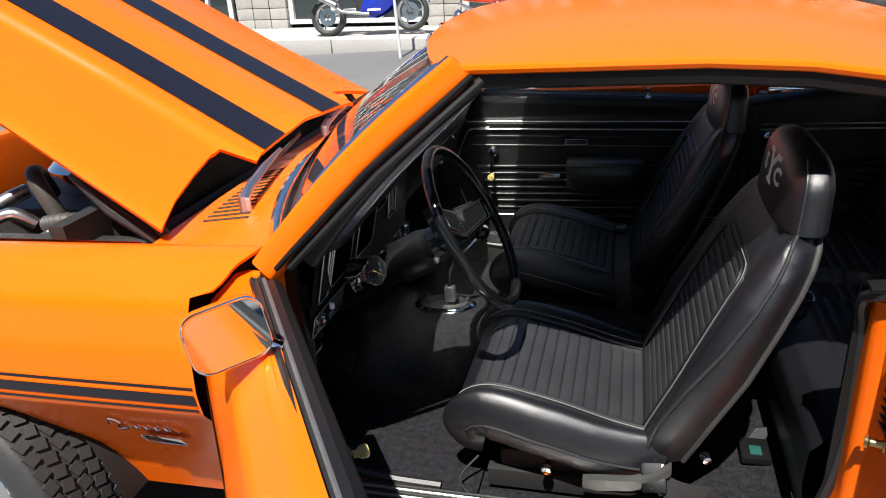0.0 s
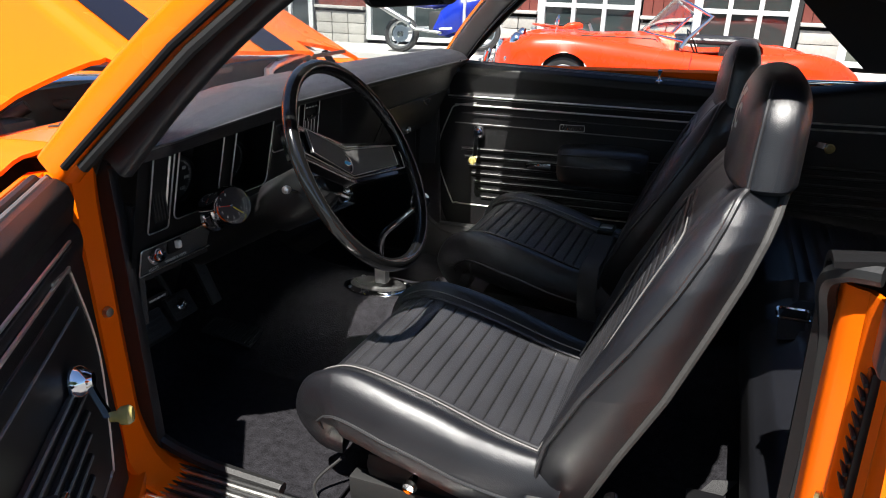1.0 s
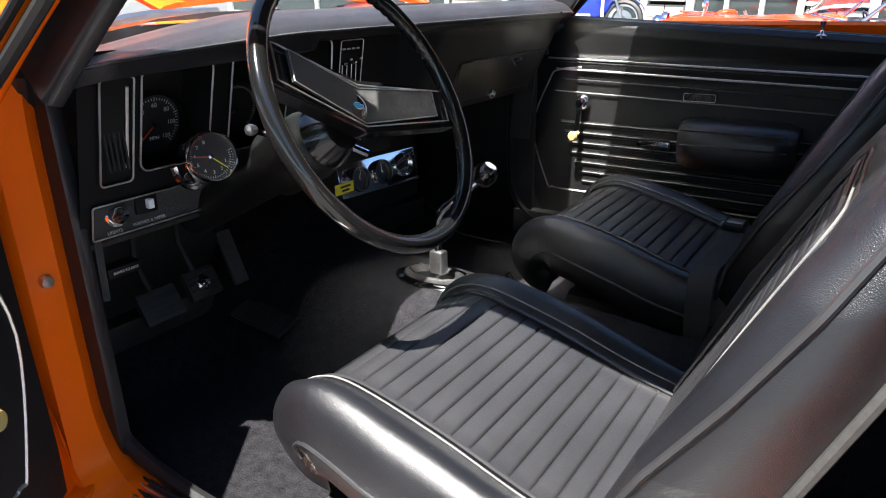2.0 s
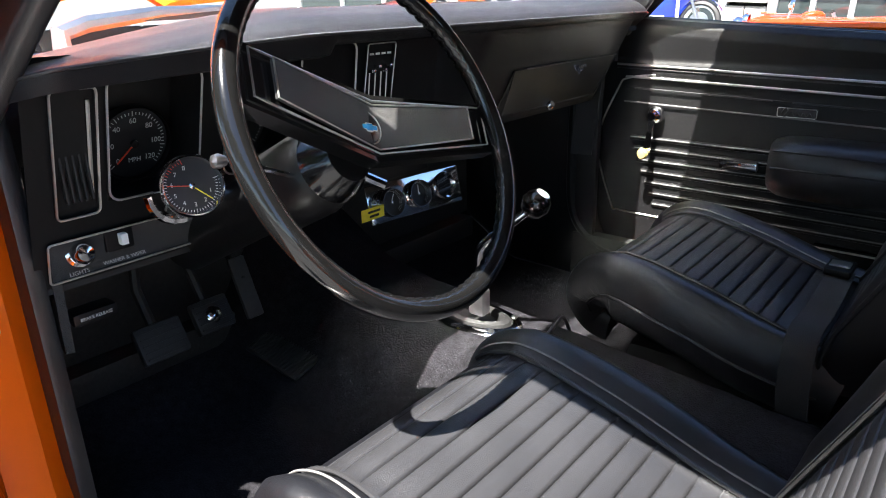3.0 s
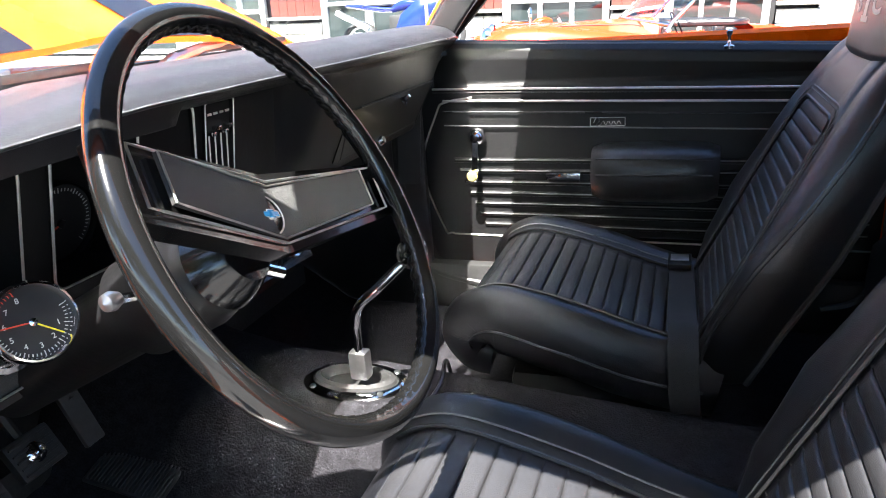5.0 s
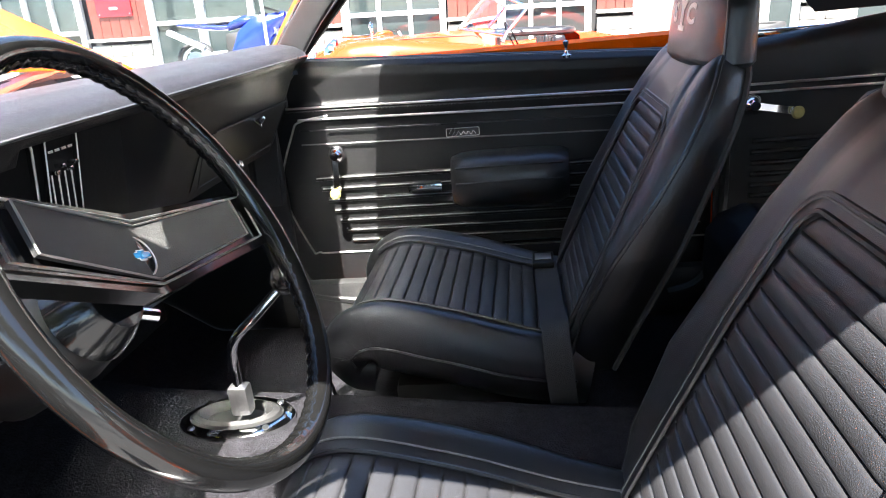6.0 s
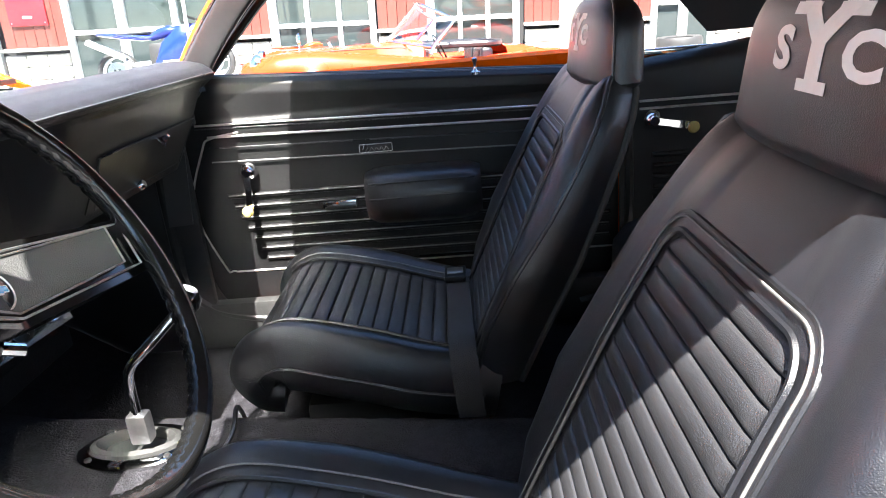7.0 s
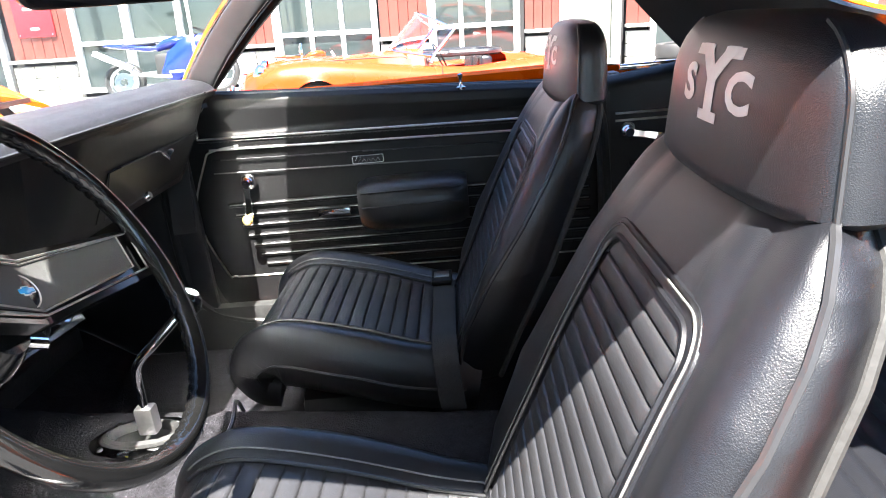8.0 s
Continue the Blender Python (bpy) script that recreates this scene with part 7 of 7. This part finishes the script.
    tube(bm, [(0.22, -0.22, 0.46), (-0.28, -0.25, 0.78)], [0.052, 0.056], 16)
    part("silencer", bm, ALLOY, ex, "bright aluminium silencer")
    for sgn in (-1, 1):
        bm = bmesh.new()
        tube(bm, [(1.40, sgn * 0.09, 0.30), (1.18, sgn * 0.09, 0.92)], 0.022, 10)
        part("fork_leg", bm, STEEL, mc)
        bm = bmesh.new()
        tube(bm, [(1.18, sgn * 0.06, 0.95), (1.10, sgn * 0.30, 0.97)], 0.014, 8)
        part("handlebar", bm, MATT_BLACK, mc)
    bm = bmesh.new()
    surface(bm, lambda u, v: (1.40 + 0.33 * math.cos(radians(20 + 120 * u)), 0.06 * (2 * v - 1), 0.30 + 0.33 * math.sin(radians(20 + 120 * u))), 10, 4, thick=0.004)
    part("front_mudguard", bm, paint, mc)
    # everything above the wheels is squashed to fit its height in the camera's view
    for ob in mc.children_recursive:
        for v in ob.data.vertices:
            if v.co.z > 0.62:
                v.co.z = 0.62 + (v.co.z - 0.62) * 0.72
    return mc


def standing(x, y, deg):
    """A place on the pavement slabs, leaning on the side stand."""
    z = (EXT @ Vector((x + 0.45, y - 10.5, 0.555))).z
    return Matrix.Translation((x, y, z)) @ Matrix.Rotation(radians(deg), 4, 'Z') @ Matrix.Rotation(radians(-7), 4, 'X')


motorcycle(standing(-4.50, 9.15, 4), BLUE_PAINT, "blue sport motorcycle with bright silencer parked on the pavement")
# Scaled down so that the roadster hides most of it from the camera.
motorcycle(standing(-2.15, 9.3, 20) @ Matrix.Scale(0.62, 4), RED_PAINT, "red motorcycle with chrome engine behind the roadster, shrunk to fit the camera view", sport=False)
for k, (x, y) in enumerate(((3.55, 9.3), (3.57, 9.32))):
    bm = bmesh.new()
    spun(bm, [(0.20, -0.09), (0.30, -0.10), (0.32, -0.07), (0.32, 0.07), (0.30, 0.10), (0.20, 0.09), (0.19, 0)], Matrix.Translation((x, y, (EXT @ Vector((x + 0.45, y - 10.5, 0.565))).z + 0.10 + 0.2 * k)), 36)
    solid("tyre", bm, RUBBER, "worn black tyre stacked on the pavement", "tyre", group="stack of tyres")
